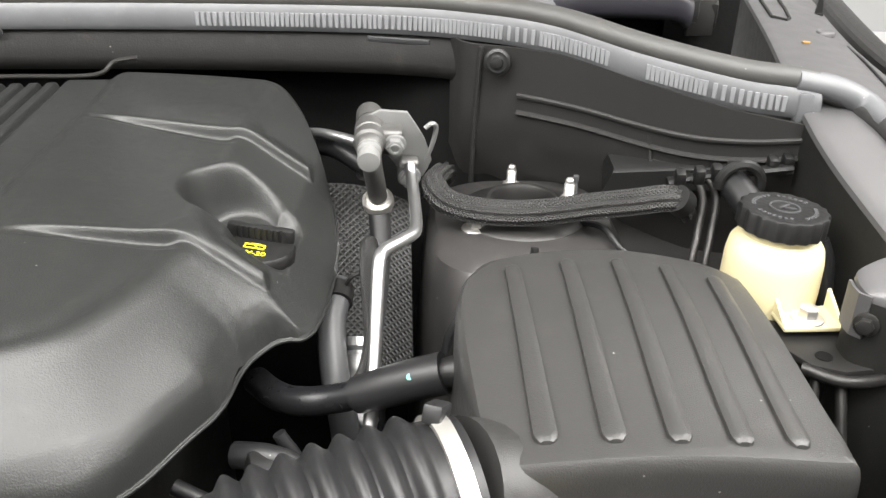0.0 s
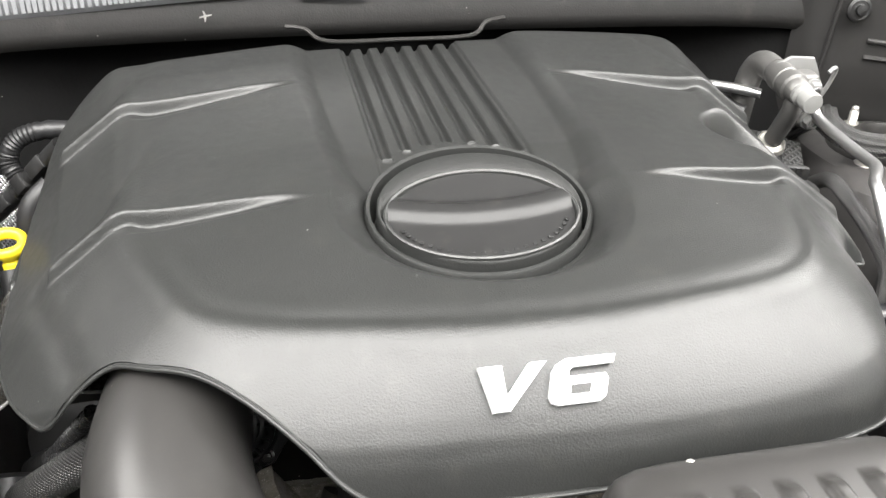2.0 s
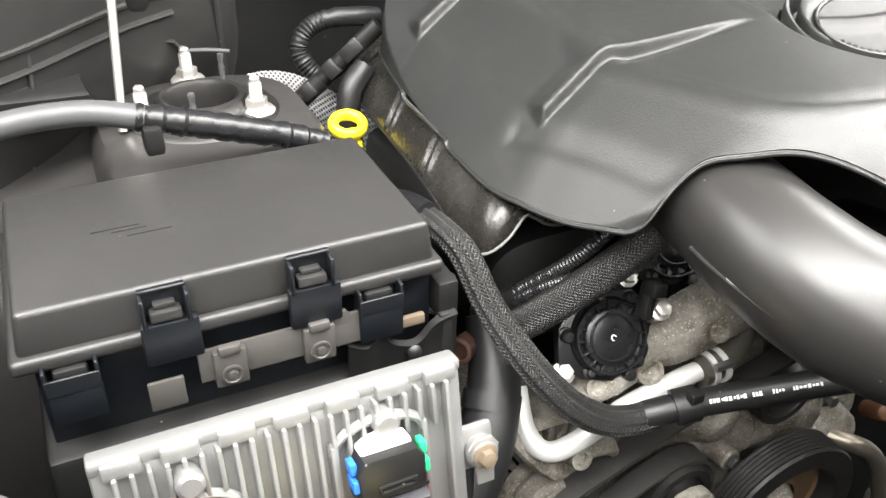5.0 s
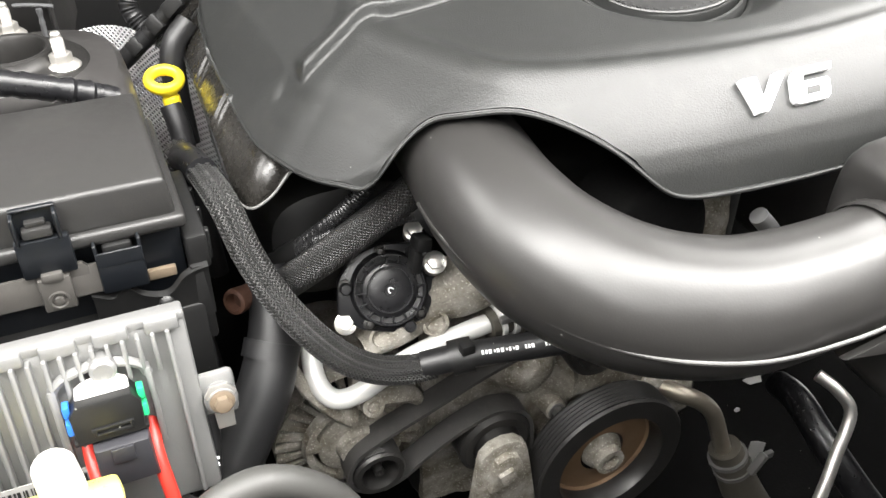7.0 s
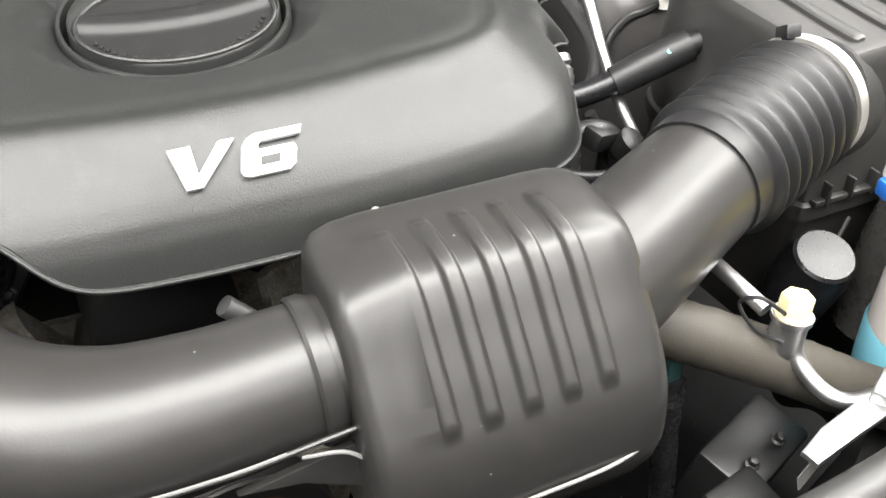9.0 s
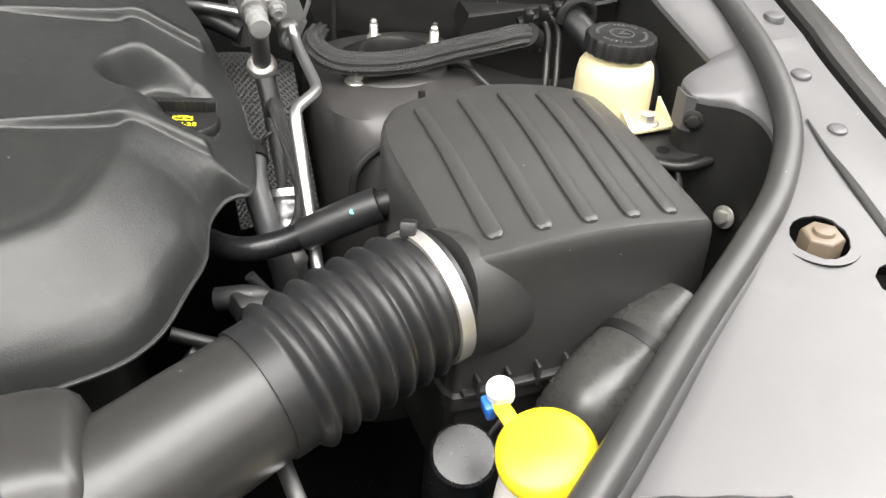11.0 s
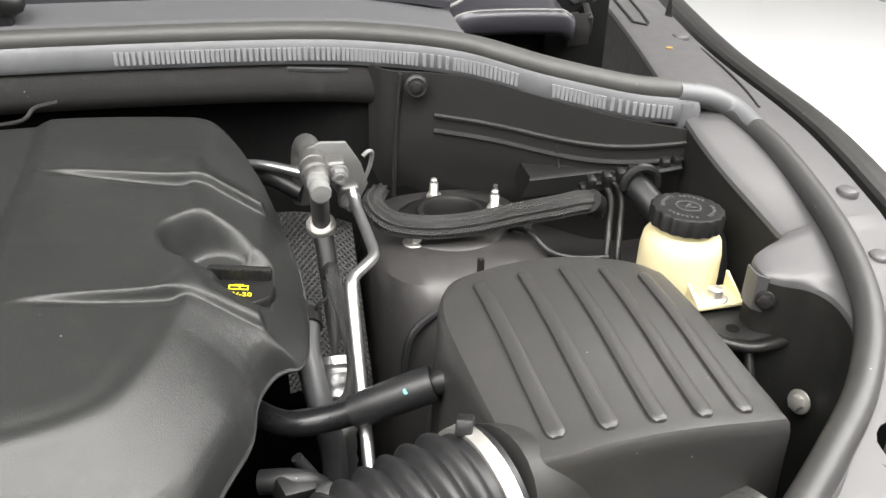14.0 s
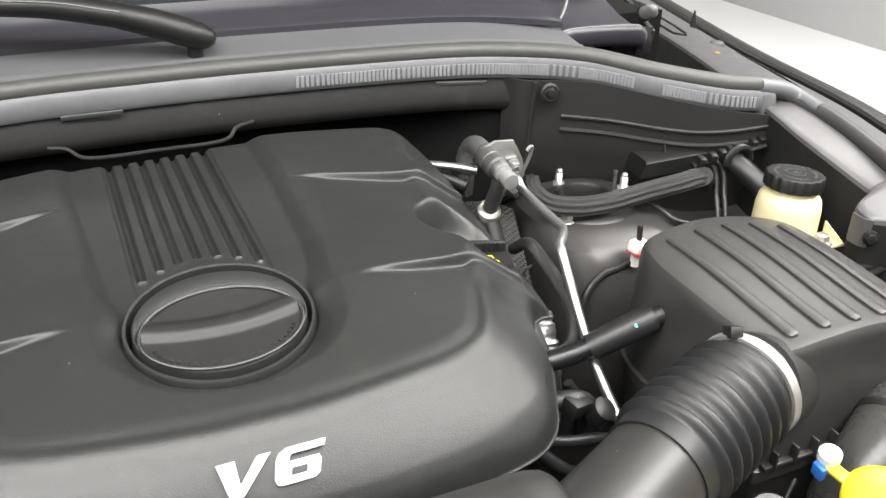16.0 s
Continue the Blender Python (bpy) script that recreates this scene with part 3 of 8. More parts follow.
# strut towers
RUSTY = mat("dull_brown_steel", (0.045, 0.035, 0.024), 0.5, 0.3, var=0.4, scale=90, bump=0.3)


def tower(cx, cy, cz, side):
    th = thing("strut_tower", "grey painted strut tower with three studs", "strut tower", (cx, cy, 0.62), "strut towers")
    bm = bmesh.new()
    prof = [(0.027, -0.036), (0.0285, -0.012), (0.030, 0.000), (0.032, 0.0035), (0.035, 0.0045), (0.038, 0.003), (0.040, -0.003), (0.044, -0.0065), (0.054, -0.008), (0.064, -0.011), (0.068, -0.016), (0.070, -0.030)]
    g_lathe(bm, prof, Matrix.Translation((cx, cy, cz)), 48, False)
    part("mount_plate", bm, STEEL_DK, th, "dark round strut mount plate")
    bm = bmesh.new()
    g_lathe(bm, [(0.0275, -0.034), (0.020, -0.030), (0.016, -0.031), (0.0155, -0.026), (0.009, -0.025)], Matrix.Translation((cx, cy, cz)), 32)
    g_prism(bm, hexagon(0.009, 0.4), -0.026, -0.017, Matrix.Translation((cx, cy, cz)), 0.0015)
    part("damper_top", bm, RUSTY, th, "brown damper rod nut down in the mount")
    bm = bmesh.new()
    rings = []
    for k, (rx, ry, dz, oy) in enumerate(((0.066, 0.066, -0.013, 0), (0.088, 0.088, -0.0155, -0.002), (0.094, 0.102, -0.024, -0.010), (0.098, 0.112, -0.045, -0.014), (0.102, 0.120, -0.085, -0.018), (0.110, 0.135, -0.22, -0.02), (0.13, 0.15, -0.42, -0.02))):
        ring = []
        for j in range(48):
            a = 2 * math.pi * j / 48
            q = 3.6 if k > 1 else 2 + k * 0.9
            c, s = math.cos(a), math.sin(a)
            d = (abs(c) ** q + abs(s) ** q) ** (-1 / q)
            ring.append(V(cx + rx * c * d, cy + oy + ry * s * d, cz + dz))
        rings.append(ring)
    g_loft(bm, rings, True, False)
    part("tower", bm, TOWER, th)
    # apron from the tower to the fender
    bm = bmesh.new()
    rows = []
    for k in np.linspace(0, 1, 7):
        rows.append([V(cx + side * (0.06 + 0.24 * k), cy + dy, cz - 0.030 - 0.035 * math.sin(3.14 * k) * (0.3 if dy > 0 else 1) - dz) for dy, dz in ((0.10, 0.0), (0.0, 0.0), (-0.07, 0.006), (-0.115, 0.025), (-0.14, 0.07), (-0.17, 0.25))])
    g_sheet(bm, rows, 0.002)
    part("apron", bm, TOWER, th)
    return th


def strut_stud(th, x, y, z, s=1.0):
    bm = bmesh.new()
    m = Matrix.Translation((x, y, z))
    g_lathe(bm, [(0.0125 * s, 0), (0.0128 * s, 0.0015), (0.011 * s, 0.004), (0.0075 * s, 0.005)], m, 20)
    g_prism(bm, hexagon(0.0078 * s), 0.004, 0.013, m, 0.001)
    prof = []
    for i in range(9):
        prof += [(0.0047 * s, 0.013 + i * 0.0016), (0.0041 * s, 0.0138 + i * 0.0016)]
    prof += [(0.0036 * s, 0.028), (0.0036 * s, 0.031), (0.0025 * s, 0.0325)]
    g_lathe(bm, prof, m, 12)
    return part("stud_nut", bm, ZINC, th, "zinc-plated stud with a flanged nut")


tower_r = tower(0.543, 0.674, 1.016, 1)
for x, y, z in ((0.540, 0.738, 0.996), (0.585, 0.650, 1.018), (0.493, 0.640, 1.0)):
    strut_stud(tower_r, x, y, z, 1.15)
tower_l = tower(-0.497, 0.672, 1.016, -1)
for x, y in ((-0.496, 0.741), (-0.548, 0.662), (-0.455, 0.647)):
    strut_stud(tower_l, x, y, 1.006, 1.25)

# bonnet seal
seal = thing("bonnet_seal", "grey rubber bonnet seal with a pale ribbed lip", "seal", (0, 0.876, 1.16))
bm = bmesh.new()
g_tube(bm, SEAL_LINE, 0.0125, 16, 8)
part("bulb", bm, SEAL, seal)
bm = bmesh.new()
line = curve(SEAL_LINE, 10)
rows = []
for p in line[8:-8]:
    rows.append([V(p.x, p.y + dy - 0.006, p.z + dz) for dy, dz in ((0.006, -0.004), (-0.007, -0.005), (-0.0105, -0.010), (-0.0118, -0.028), (-0.009, -0.033))])
g_sheet(bm, rows, 0.003)
part("lip", bm, SEAL_LIP, seal, "pale blue-grey lip under the seal")
bm = bmesh.new()
run = 0.0
for a, b in zip(line[8:-9], line[9:-8]):
    steps = max(1, round((b - a).length / 0.006))
    for k in range(steps):
        p = a.lerp(b, k / steps)
        d = (b - a).normalized()
        m = Matrix.Translation((p.x, p.y - 0.0182, p.z - 0.0200)) @ pose(0, 0, 0, 0, 0, math.degrees(math.atan2(d.y, d.x)))
        if 0.20 < abs(p.x) < 0.625 or 0.66 < abs(p.x) < 0.782:
            g_box(bm, (0.0042, 0.0016, 0.0150), m, 0.0004, 1)
tagged(part("lip_ribs", bm, mat("seal_rib", (0.19, 0.194, 0.202), 0.45, var=0.15, scale=60), seal), kind="stuff")
FRONT_SEAL = [(0.853, 0.651, 1.125), (0.862, 0.58, 1.115), (0.857, 0.50, 1.10), (0.838, 0.41, 1.085), (0.806, 0.33, 1.068), (0.752, 0.262, 1.053), (0.685, 0.208, 1.043), (0.60, 0.148, 1.03), (0.50, 0.072, 1.014), (0.43, 0.025, 1.0), (0.341, -0.012, 0.987), (0.236, -0.028, 0.978), (0.0, -0.035, 0.975)]
both = FRONT_SEAL + [(mx(-1, a), b - 0.05 * ss(0.2, 0.45, a) * (1 - ss(0.60, 0.78, a)), c - 0.02 * ss(0.2, 0.45, a) * (1 - ss(0.60, 0.78, a))) for a, b, c in reversed(FRONT_SEAL[:-1])]
fseal = thing("bay_edge_seal", "grey rubber tube seal along the bay edge", "seal", (0.86, 0.58, 1.10))
bm = bmesh.new()
g_tube(bm, both, 0.0125, 16, 8, 0.95)
part("bulb", bm, EDGE_RUBBER, fseal)
bm = bmesh.new()
g_tube(bm, [(a * 1.006, b - 0.004, c - 0.010) for a, b, c in both], 0.012, 8, 8, 0.45)
part("foot", bm, EDGE_RUBBER, fseal)
for sd in (1, -1):
    bm = bmesh.new()
    g_box(bm, (0.016, 0.012, 0.034), Matrix.Translation((mx(sd, 0.797), 0.640, 1.123)), 0.004)
    g_tube(bm, [(mx(sd, 0.79), 0.652, 1.148), (mx(sd, 0.83), 0.648, 1.140), (mx(sd, 0.858), 0.640, 1.126), (mx(sd, 0.862), 0.60, 1.119)], [0.0138, 0.0150, 0.0165, 0.0138], 16, 6, 0.8)
    part("end_boot", bm, SEAL_LIP, seal, "pale moulded end of the seal")

# ---- engine cover ----
CX = 0.014
YV = [(-0.334, 0.53), (-0.329, 0.45), (-0.312, 0.392), (-0.292, 0.356), (-0.274, 0.337), (-0.25, 0.308), (-0.22, 0.280), (-0.18, 0.260), (-0.14, 0.247), (-0.10, 0.240), (-0.04, 0.235), (0.08, 0.233), (0.2, 0.246), (0.25, 0.270), (0.28, 0.318), (0.298, 0.350), (0.318, 0.393), (0.338, 0.425), (0.352, 0.47), (0.362, 0.55)]
YF = [(-0.334, 0.53), (-0.329, 0.45), (-0.312, 0.392), (-0.292, 0.356), (-0.274, 0.338), (-0.252, 0.338), (-0.232, 0.335), (-0.210, 0.319), (-0.18, 0.301), (-0.15, 0.278), (-0.125, 0.257), (-0.10, 0.242), *YV[10:14], (0.28, 0.320), (0.296, 0.352), (0.300, 0.372), (0.303, 0.392), (0.311, 0.412), (0.322, 0.428), (0.333, 0.434), (0.342, 0.436), (0.350, 0.452), (0.357, 0.49), (0.362, 0.55)]
YB = [(-0.334, 0.60), (-0.325, 0.68), (-0.30, 0.725), (-0.268, 0.752), (-0.17, 0.776), (-0.069, 0.794), (0.1, 0.808), (0.25, 0.800), (0.305, 0.778), (0.335, 0.71), (0.352, 0.65), (0.362, 0.58)]


def soften(table, n=6):
    """The same table with rounded corners."""
    pts = curve([(a, b, 0) for a, b in table], n)
    out = [(pts[0].x, pts[0].y)]
    for p in pts[1:]:
        if p.x > out[-1][0] + 1e-5:
            out.append((p.x, p.y))
    return out


YV, YF, YB = soften(YV), soften(YF), soften(YB)
OUT_V = [(x, interp(YV if x < 0.25 else YF, x), 0) for x in -0.334 + 0.696 * (0.5 - 0.5 * np.cos(np.linspace(0, math.pi, 120)))] + [(x, interp(YB, x), 1) for x in 0.362 - 0.696 * (0.5 - 0.5 * np.cos(np.linspace(0, math.pi, 90)))]
# height of the front skirt and slope by the way in from the edge
SKIRT = [(-0.01, 0.985), (0, 1.014), (0.003, 1.026), (0.006, 1.0345), (0.012, 1.0450), (0.02, 1.0545), (0.03, 1.0650), (0.04, 1.0750), (0.05, 1.0838), (0.06, 1.0912), (0.08, 1.105), (0.2, 1.17)]
# the two folds across each side: y by the way from the middle
# the deck's rounded edge (way from the middle, y) and its height by y
DECK_EDGE = [(p.x, p.y) for p in curve([(0.0, 0.2920, 0), (0.04, 0.2928, 0), (0.09, 0.2990, 0), (0.150, 0.3085, 0), (0.185, 0.322, 0), (0.207, 0.345, 0), (0.226, 0.385, 0), (0.244, 0.43, 0), (0.2525, 0.47, 0), (0.266, 0.635, 0), (0.289, 0.771, 0), (0.30, 0.83, 0)], 6)]
EDGE_Z = [(0.28, 1.0885), (0.33, 1.0885), (0.455, 1.0880), (0.635, 1.1000), (0.70, 1.1070), (0.80, 1.1130)]
CREASE = [(-0.302, 0.462), (-0.289, 0.425), (-0.273, 0.388), (-0.259, 0.352), (-0.251, 0.336)]
FOLD_F = [(0.10, 0.441), (0.128, 0.443), (0.25, 0.455), (0.31, 0.450)]
FOLD_R = [(0.10, 0.664), (0.13, 0.661), (0.262, 0.636), (0.32, 0.634)]


def ramp(a, b, x):
    return np.clip((np.asarray(x, float) - a) / (b - a), 0, 1)


def sstep(a, b, x):
    k = ramp(a, b, x)
    return k * k * (3 - 2 * k)


def smin(a, b, r):
    """The lower of two heights, rounded over r where they meet."""
    h = np.clip(0.5 + 0.5 * (b - a) / r, 0, 1)
    return b + (a - b) * h - r * h * (1 - h) * 0.5


def table(x, pts):
    return np.interp(x, [a for a, b in pts], [b for a, b in pts])


def blur(F, cells):
    """A soft copy of a grid of heights."""
    n = int(cells * 2.5) + 1
    k = np.exp(-((np.arange(-n, n + 1) / cells) ** 2) / 2)
    k /= k.sum()
    for ax in (0, 1):
        P = np.pad(F, [(n, n) if i == ax else (0, 0) for i in (0, 1)], mode="edge")
        F = sum(w * np.take(P, range(i, i + F.shape[ax]), axis=ax) for i, w in enumerate(k))
    return F


OA = np.array([p[:2] for p in OUT_V])
OB = np.roll(OA, -1, axis=0)
OD = OB - OA
OL = (OD**2).sum(1) + 1e-12
OK_ = np.array([p[2] for p in OUT_V])
GX, GY, GS = -0.350, 0.215, 0.0013
NX, NY = 563, 478


def cover_field():
    X, Y = np.meshgrid(GX + GS * np.arange(NX), GY + GS * np.arange(NY), indexing="ij")
    best, near, inside = np.full(X.shape, 9.0), np.zeros(X.shape, int), np.zeros(X.shape, bool)
    for i in range(len(OA)):
        k = np.clip(((X - OA[i, 0]) * OD[i, 0] + (Y - OA[i, 1]) * OD[i, 1]) / OL[i], 0, 1)
        d = np.hypot(X - OA[i, 0] - k * OD[i, 0], Y - OA[i, 1] - k * OD[i, 1])
        hit = d < best
        best, near = np.where(hit, d, best), np.where(hit, i, near)
        cross = ((OA[i, 1] > Y) != (OB[i, 1] > Y)) & (X < OA[i, 0] + (Y - OA[i, 1]) * OD[i, 0] / (OD[i, 1] + 1e-12))
        inside ^= cross
    best = np.where(inside, best, -best)
    back = blur((OK_[near] == 1).astype(float), 8)
    xc = np.abs(X - CX)
    # deck, lower towards its sides, then the flanks falling away at a crease
    mid = table(Y, [(0.24, 1.0840), (0.30, 1.0900), (0.36, 1.0965), (0.44, 1.1075), (0.52, 1.1115), (0.65, 1.1135), (0.80, 1.1175)])
    edge = table(Y, EDGE_Z)
    deck = mid + (edge - mid) * sstep(0.11, 0.255, xc)
    # way past the deck's rounded edge, and the height of that edge where it is nearest
    far, at = np.full(X.shape, 9.0), np.zeros(X.shape)
    for (ax, ay), (bx, by) in zip(DECK_EDGE, DECK_EDGE[1:]):
        k = np.clip(((xc - ax) * (bx - ax) + (Y - ay) * (by - ay)) / ((bx - ax) ** 2 + (by - ay) ** 2 + 1e-12), 0, 1)
        d = np.hypot(xc - ax - k * (bx - ax), Y - ay - k * (by - ay))
        hit = d < far
        far, at = np.where(hit, d, far), np.where(hit, ay + k * (by - ay), at)
    side = table(Y, [(b, a) for a, b in DECK_EDGE])
    past = np.where((Y > 0.292) & (xc < side), -far, far)
    out = np.maximum(past - 0.052, 0)
    flank = table(at, EDGE_Z) - 0.76 * past - 0.42 * (np.sqrt(out * out + 1e-5) - 0.003)
    base = smin(deck, flank, 0.010)
    # folds: a steep front, and behind it a pad that sinks slowly back to the deck or quickly down the flank
    for fold, high, inner, corner, end in ((FOLD_F, 0.0095, 0.122, 0.25, 0.303), (FOLD_R, 0.0090, 0.115, 0.262, 0.322)):
        v = Y - table(xc, fold)
        amp = high * ramp(inner, corner, xc) ** 0.85 * (1 - sstep(end - 0.0012, end + 0.0012, xc))
        long = 0.16 + (0.022 - 0.16) * sstep(corner - 0.03, corner + 0.02, xc)
        base = base + amp * sstep(-0.0036, -0.0002, v) * np.clip(1 - (v - 0.004) / long, 0, 1) ** 1.5
        # a narrow trough along its foot, widening away from the middle
        wide = 0.0030 + 0.0060 * ramp(inner, corner - 0.02, xc)
        trough = sstep(-0.0042 - wide - 0.0016, -0.0042 - wide, v) * (1 - sstep(-0.0042, -0.0022, v))
        base = base - 0.36 * high * trough * ramp(inner, inner + 0.05, xc) * (1 - sstep(corner - 0.018, corner - 0.002, xc))
    # recess for the ribbed channel and the badge
    ell = (np.hypot((X - 0.010) / 0.106, (Y - 0.425) / 0.094) - 1) * 0.098
    strip = xc - 0.108 - 0.010 * ramp(0.48, 0.70, Y) + 1.1 * (0.44 - Y + np.sqrt((0.44 - Y) ** 2 + 4e-4)) - 0.003
    blend = np.clip(0.5 + 0.5 * (strip - ell) / 0.012, 0, 1)
    d = strip + (ell - strip) * blend - 0.012 * blend * (1 - blend)
    floor = table(Y, [(0.32, 1.066), (0.36, 1.0725), (0.42, 1.0840), (0.48, 1.0955), (0.52, 1.1005), (0.60, 1.1030), (0.80, 1.1070)])
    w = 0.026 - 0.007 * sstep(0.44, 0.50, Y)
    k = np.clip((d + w) / w, 0, 1)
    k = k + 0.13 * np.sin(math.pi * k)
    base = np.where(d < 0, floor + (base - floor) * k, base)
    # front slope and skirt
    skirt = table(best, SKIRT) + 0.30 * back * np.maximum(best, 0) + 0.055 * back * sstep(-0.002, 0.004, best)
    base = base - 0.0022 * np.exp(-(((past + 0.010) / 0.0065) ** 2)) * (1 - sstep(0.40, 0.44, Y))
    # soft crease down the left shoulder, from the fold's end to the arch
    rift = np.full(X.shape, 9.0)
    for (ax, ay), (bx, by) in zip(CREASE, CREASE[1:]):
        k = np.clip(((X - ax) * (bx - ax) + (Y - ay) * (by - ay)) / ((bx - ax) ** 2 + (by - ay) ** 2), 0, 1)
        rift = np.minimum(rift, np.hypot(X - ax - k * (bx - ax), Y - ay - k * (by - ay)))
    base = base - 0.0034 * np.exp(-((rift / 0.0075) ** 2)) * sstep(0.328, 0.352, Y)
    Z = smin(base, skirt, 0.010)
    # filler pocket: a round scoop open towards the shoulder
    q = np.hypot((X - 0.283) / 1.0, Y - 0.540) - 0.044
    q = np.minimum(q, np.maximum(np.abs((Y - 0.527) + 0.20 * (X - 0.283)) - 0.044, 0.283 - X))
    q = np.maximum(q, 0.4785 - Y - 0.05 * (X - 0.283))
    deep = np.minimum(Z, 1.043 + 0.10 * ramp(0.545, 0.60, Y) * 0.2)
    k = ramp(0.002, -0.014, q)
    Z = Z + (deep - Z) * k * k * (3 - 2 * k)
    return blur(Z, 0.75)


FIELD = cover_field()
GROOVE = [(-0.045 + 0.0179 * i, 0.5045 + 0.0300 * math.cos((i - 3) / 3 * 1.35)) for i in range(7)]


def cover_z(x, y):
    u, v = (x - GX) / GS, (y - GY) / GS
    i, j = min(max(int(u), 0), NX - 2), min(max(int(v), 0), NY - 2)
    a, b = u - i, v - j
    z = (FIELD[i, j] * (1 - a) + FIELD[i + 1, j] * a) * (1 - b) + (FIELD[i, j + 1] * (1 - a) + FIELD[i + 1, j + 1] * a) * b
    # grooves down the channel, each with a small pill at its end
    if 0.48 < y < 0.81 and -0.07 < x < 0.09:
        z -= 0.0022 * (1 - ss(0.0605, 0.0630, abs(x - 0.0087)))
        for xr, end in GROOVE:
            z -= 0.0062 * math.exp(-((x - xr) / 0.0035) ** 4) * ss(end - 0.001, end + 0.002, y)
            z += 0.0026 * math.exp(-(math.hypot((x - xr) / 0.0050, (y - end - 0.001) / 0.0034) ** 4))
    # the bed of the oval badge
    e = math.hypot((x - 0.008) / 0.080, (y - 0.427) / 0.0655)
    z -= 0.009 * (1 - ss(0.96, 1.02, e))
    return z


cover = thing("engine_cover", "matte charcoal plastic engine cover with ribbed channel and badge", "engine cover", (0.014, 0.5, 1.0))
xs = sorted({*(round(v, 5) for v in np.linspace(-0.3335, 0.3615, 330)), *(round(v, 5) for v in np.linspace(-0.062, 0.078, 84)), *(round(v, 5) for v in np.linspace(-0.332, -0.27, 40)), *(round(v, 5) for v in np.linspace(0.285, 0.36, 90))})
YGRID = np.linspace(0.2, 0.84, 1600)
rows = []
for x in xs:
    yf, yb = interp(YF, x), interp(YB, x)
    xc = abs(x - CX)
    # rows crowd where the folds and the front edge run
    dense = 1 + 3.2 * np.exp(-(((YGRID - interp(FOLD_F, xc) + 0.003) / 0.007) ** 2)) + 2.2 * np.exp(-(((YGRID - interp(FOLD_R, xc) + 0.003) / 0.007) ** 2)) + 1.5 * np.exp(-(((YGRID - yf) / 0.02) ** 2))
    dense = dense * ((YGRID >= yf) & (YGRID <= yb)) + 1e-9
    run = np.cumsum(dense)
    ys = np.interp(np.linspace(run[0], run[-1], 300), run, YGRID)
    ys = np.clip(ys, yf, yb)
    ys[0], ys[-1] = yf, yb
    col = [V(x, y, cover_z(x, y)) for y in ys]
    rows.append(col)
bm = bmesh.new()
R = [[bm.verts.new(p) for p in row] for row in rows]
for i in range(len(R) - 1):
    for j in range(len(R[0]) - 1):
        bm.faces.new((R[i][j], R[i + 1][j], R[i + 1][j + 1], R[i][j + 1]))
part("shell", bm, COVER, cover, "", 60)
# rolled lip round the whole edge
sweep = 0.5 - 0.5 * np.cos(np.linspace(0, math.pi, 260))
ring = [(x, interp(YF, x)) for x in -0.3335 + 0.695 * sweep] + [(x, interp(YB, x)) for x in 0.3615 - 0.695 * sweep]
ring = [p for i, p in enumerate(ring) if math.hypot(p[0] - ring[i - 1][0], p[1] - ring[i - 1][1]) > 4e-4]
loops, heights = [], [cover_z(x, y) for x, y in ring]
for i, (x, y) in enumerate(ring):
    (ax, ay), (bx, by) = ring[i - 3], ring[(i + 3) % len(ring)]
    d = math.hypot(bx - ax, by - ay)
    nx, ny = (by - ay) / d, (ax - bx) / d
    z = sum(heights[(i + k) % len(ring)] for k in range(-3, 4)) / 7
    loops.append([V(x + nx * o, y + ny * o, z + h) for o, h in ((-0.003, -0.0012), (-0.0004, -0.0006), (0.0003, -0.0015), (0.0009, -0.0012), (0.0018, -0.0016), (0.0022, -0.0027), (0.0018, -0.0039), (0.0004, -0.0046), (-0.004, -0.0042))])
bm = bmesh.new()
g_loft(bm, loops + [loops[0]], True, False)
bmesh.ops.recalc_face_normals(bm, faces=bm.faces)
part("edge_lip", bm, COVER, cover, "", 60)

# oval badge: a hooded pod, a collar and the leaning face
BADGE = (0.007, 0.4135)


def ellipse_ring(a, b, dz, n=72, cx=BADGE[0], cy=BADGE[1]):
    tilt = 0.33
    return [V(cx + a * math.cos(2 * math.pi * j / n), cy + b * math.sin(2 * math.pi * j / n), 1.0945 + dz + tilt * (cy - BADGE[1] + b * math.sin(2 * math.pi * j / n))) for j in range(n)]


bm = bmesh.new()
g_loft(bm, [ellipse_ring(0.0735, 0.0525, -0.035, 72, 0.0075, 0.4225), ellipse_ring(0.0728, 0.0518, 0.0005, 72, 0.0075, 0.4225), ellipse_ring(0.0722, 0.0511, 0.0020, 72, 0.0075, 0.4222), ellipse_ring(0.0712, 0.0500, 0.0026, 72, 0.0074, 0.4216), ellipse_ring(0.0690, 0.0418, 0.0012, 72, 0.007, 0.4145), ellipse_ring(0.0684, 0.0410, 0.0002)], True, False)
part("badge_pod", bm, COVER, cover)
bm = bmesh.new()
g_loft(bm, [ellipse_ring(a, b, dz, 72, 0.008, 0.4265) for a, b, dz in ((0.0815, 0.0625, -0.028), (0.0810, 0.0620, -0.0040), (0.0798, 0.0608, -0.0022), (0.0775, 0.0585, -0.0026), (0.0768, 0.0578, -0.006), (0.076, 0.057, -0.025))], True, False)
part("badge_collar", bm, COVER, cover)
bm = bmesh.new()
g_loft(bm, [ellipse_ring(0.0693, 0.0416, 0.0), ellipse_ring(0.0690, 0.0412, 0.0040), ellipse_ring(0.0678, 0.0400, 0.0046), ellipse_ring(0.0664, 0.0386, 0.0038), ellipse_ring(0.0655, 0.0378, -0.001)], True, False)
part("badge_rim", bm, COVER, cover, "charcoal oval rim of the badge")
bm = bmesh.new()
n = 44
rows = []
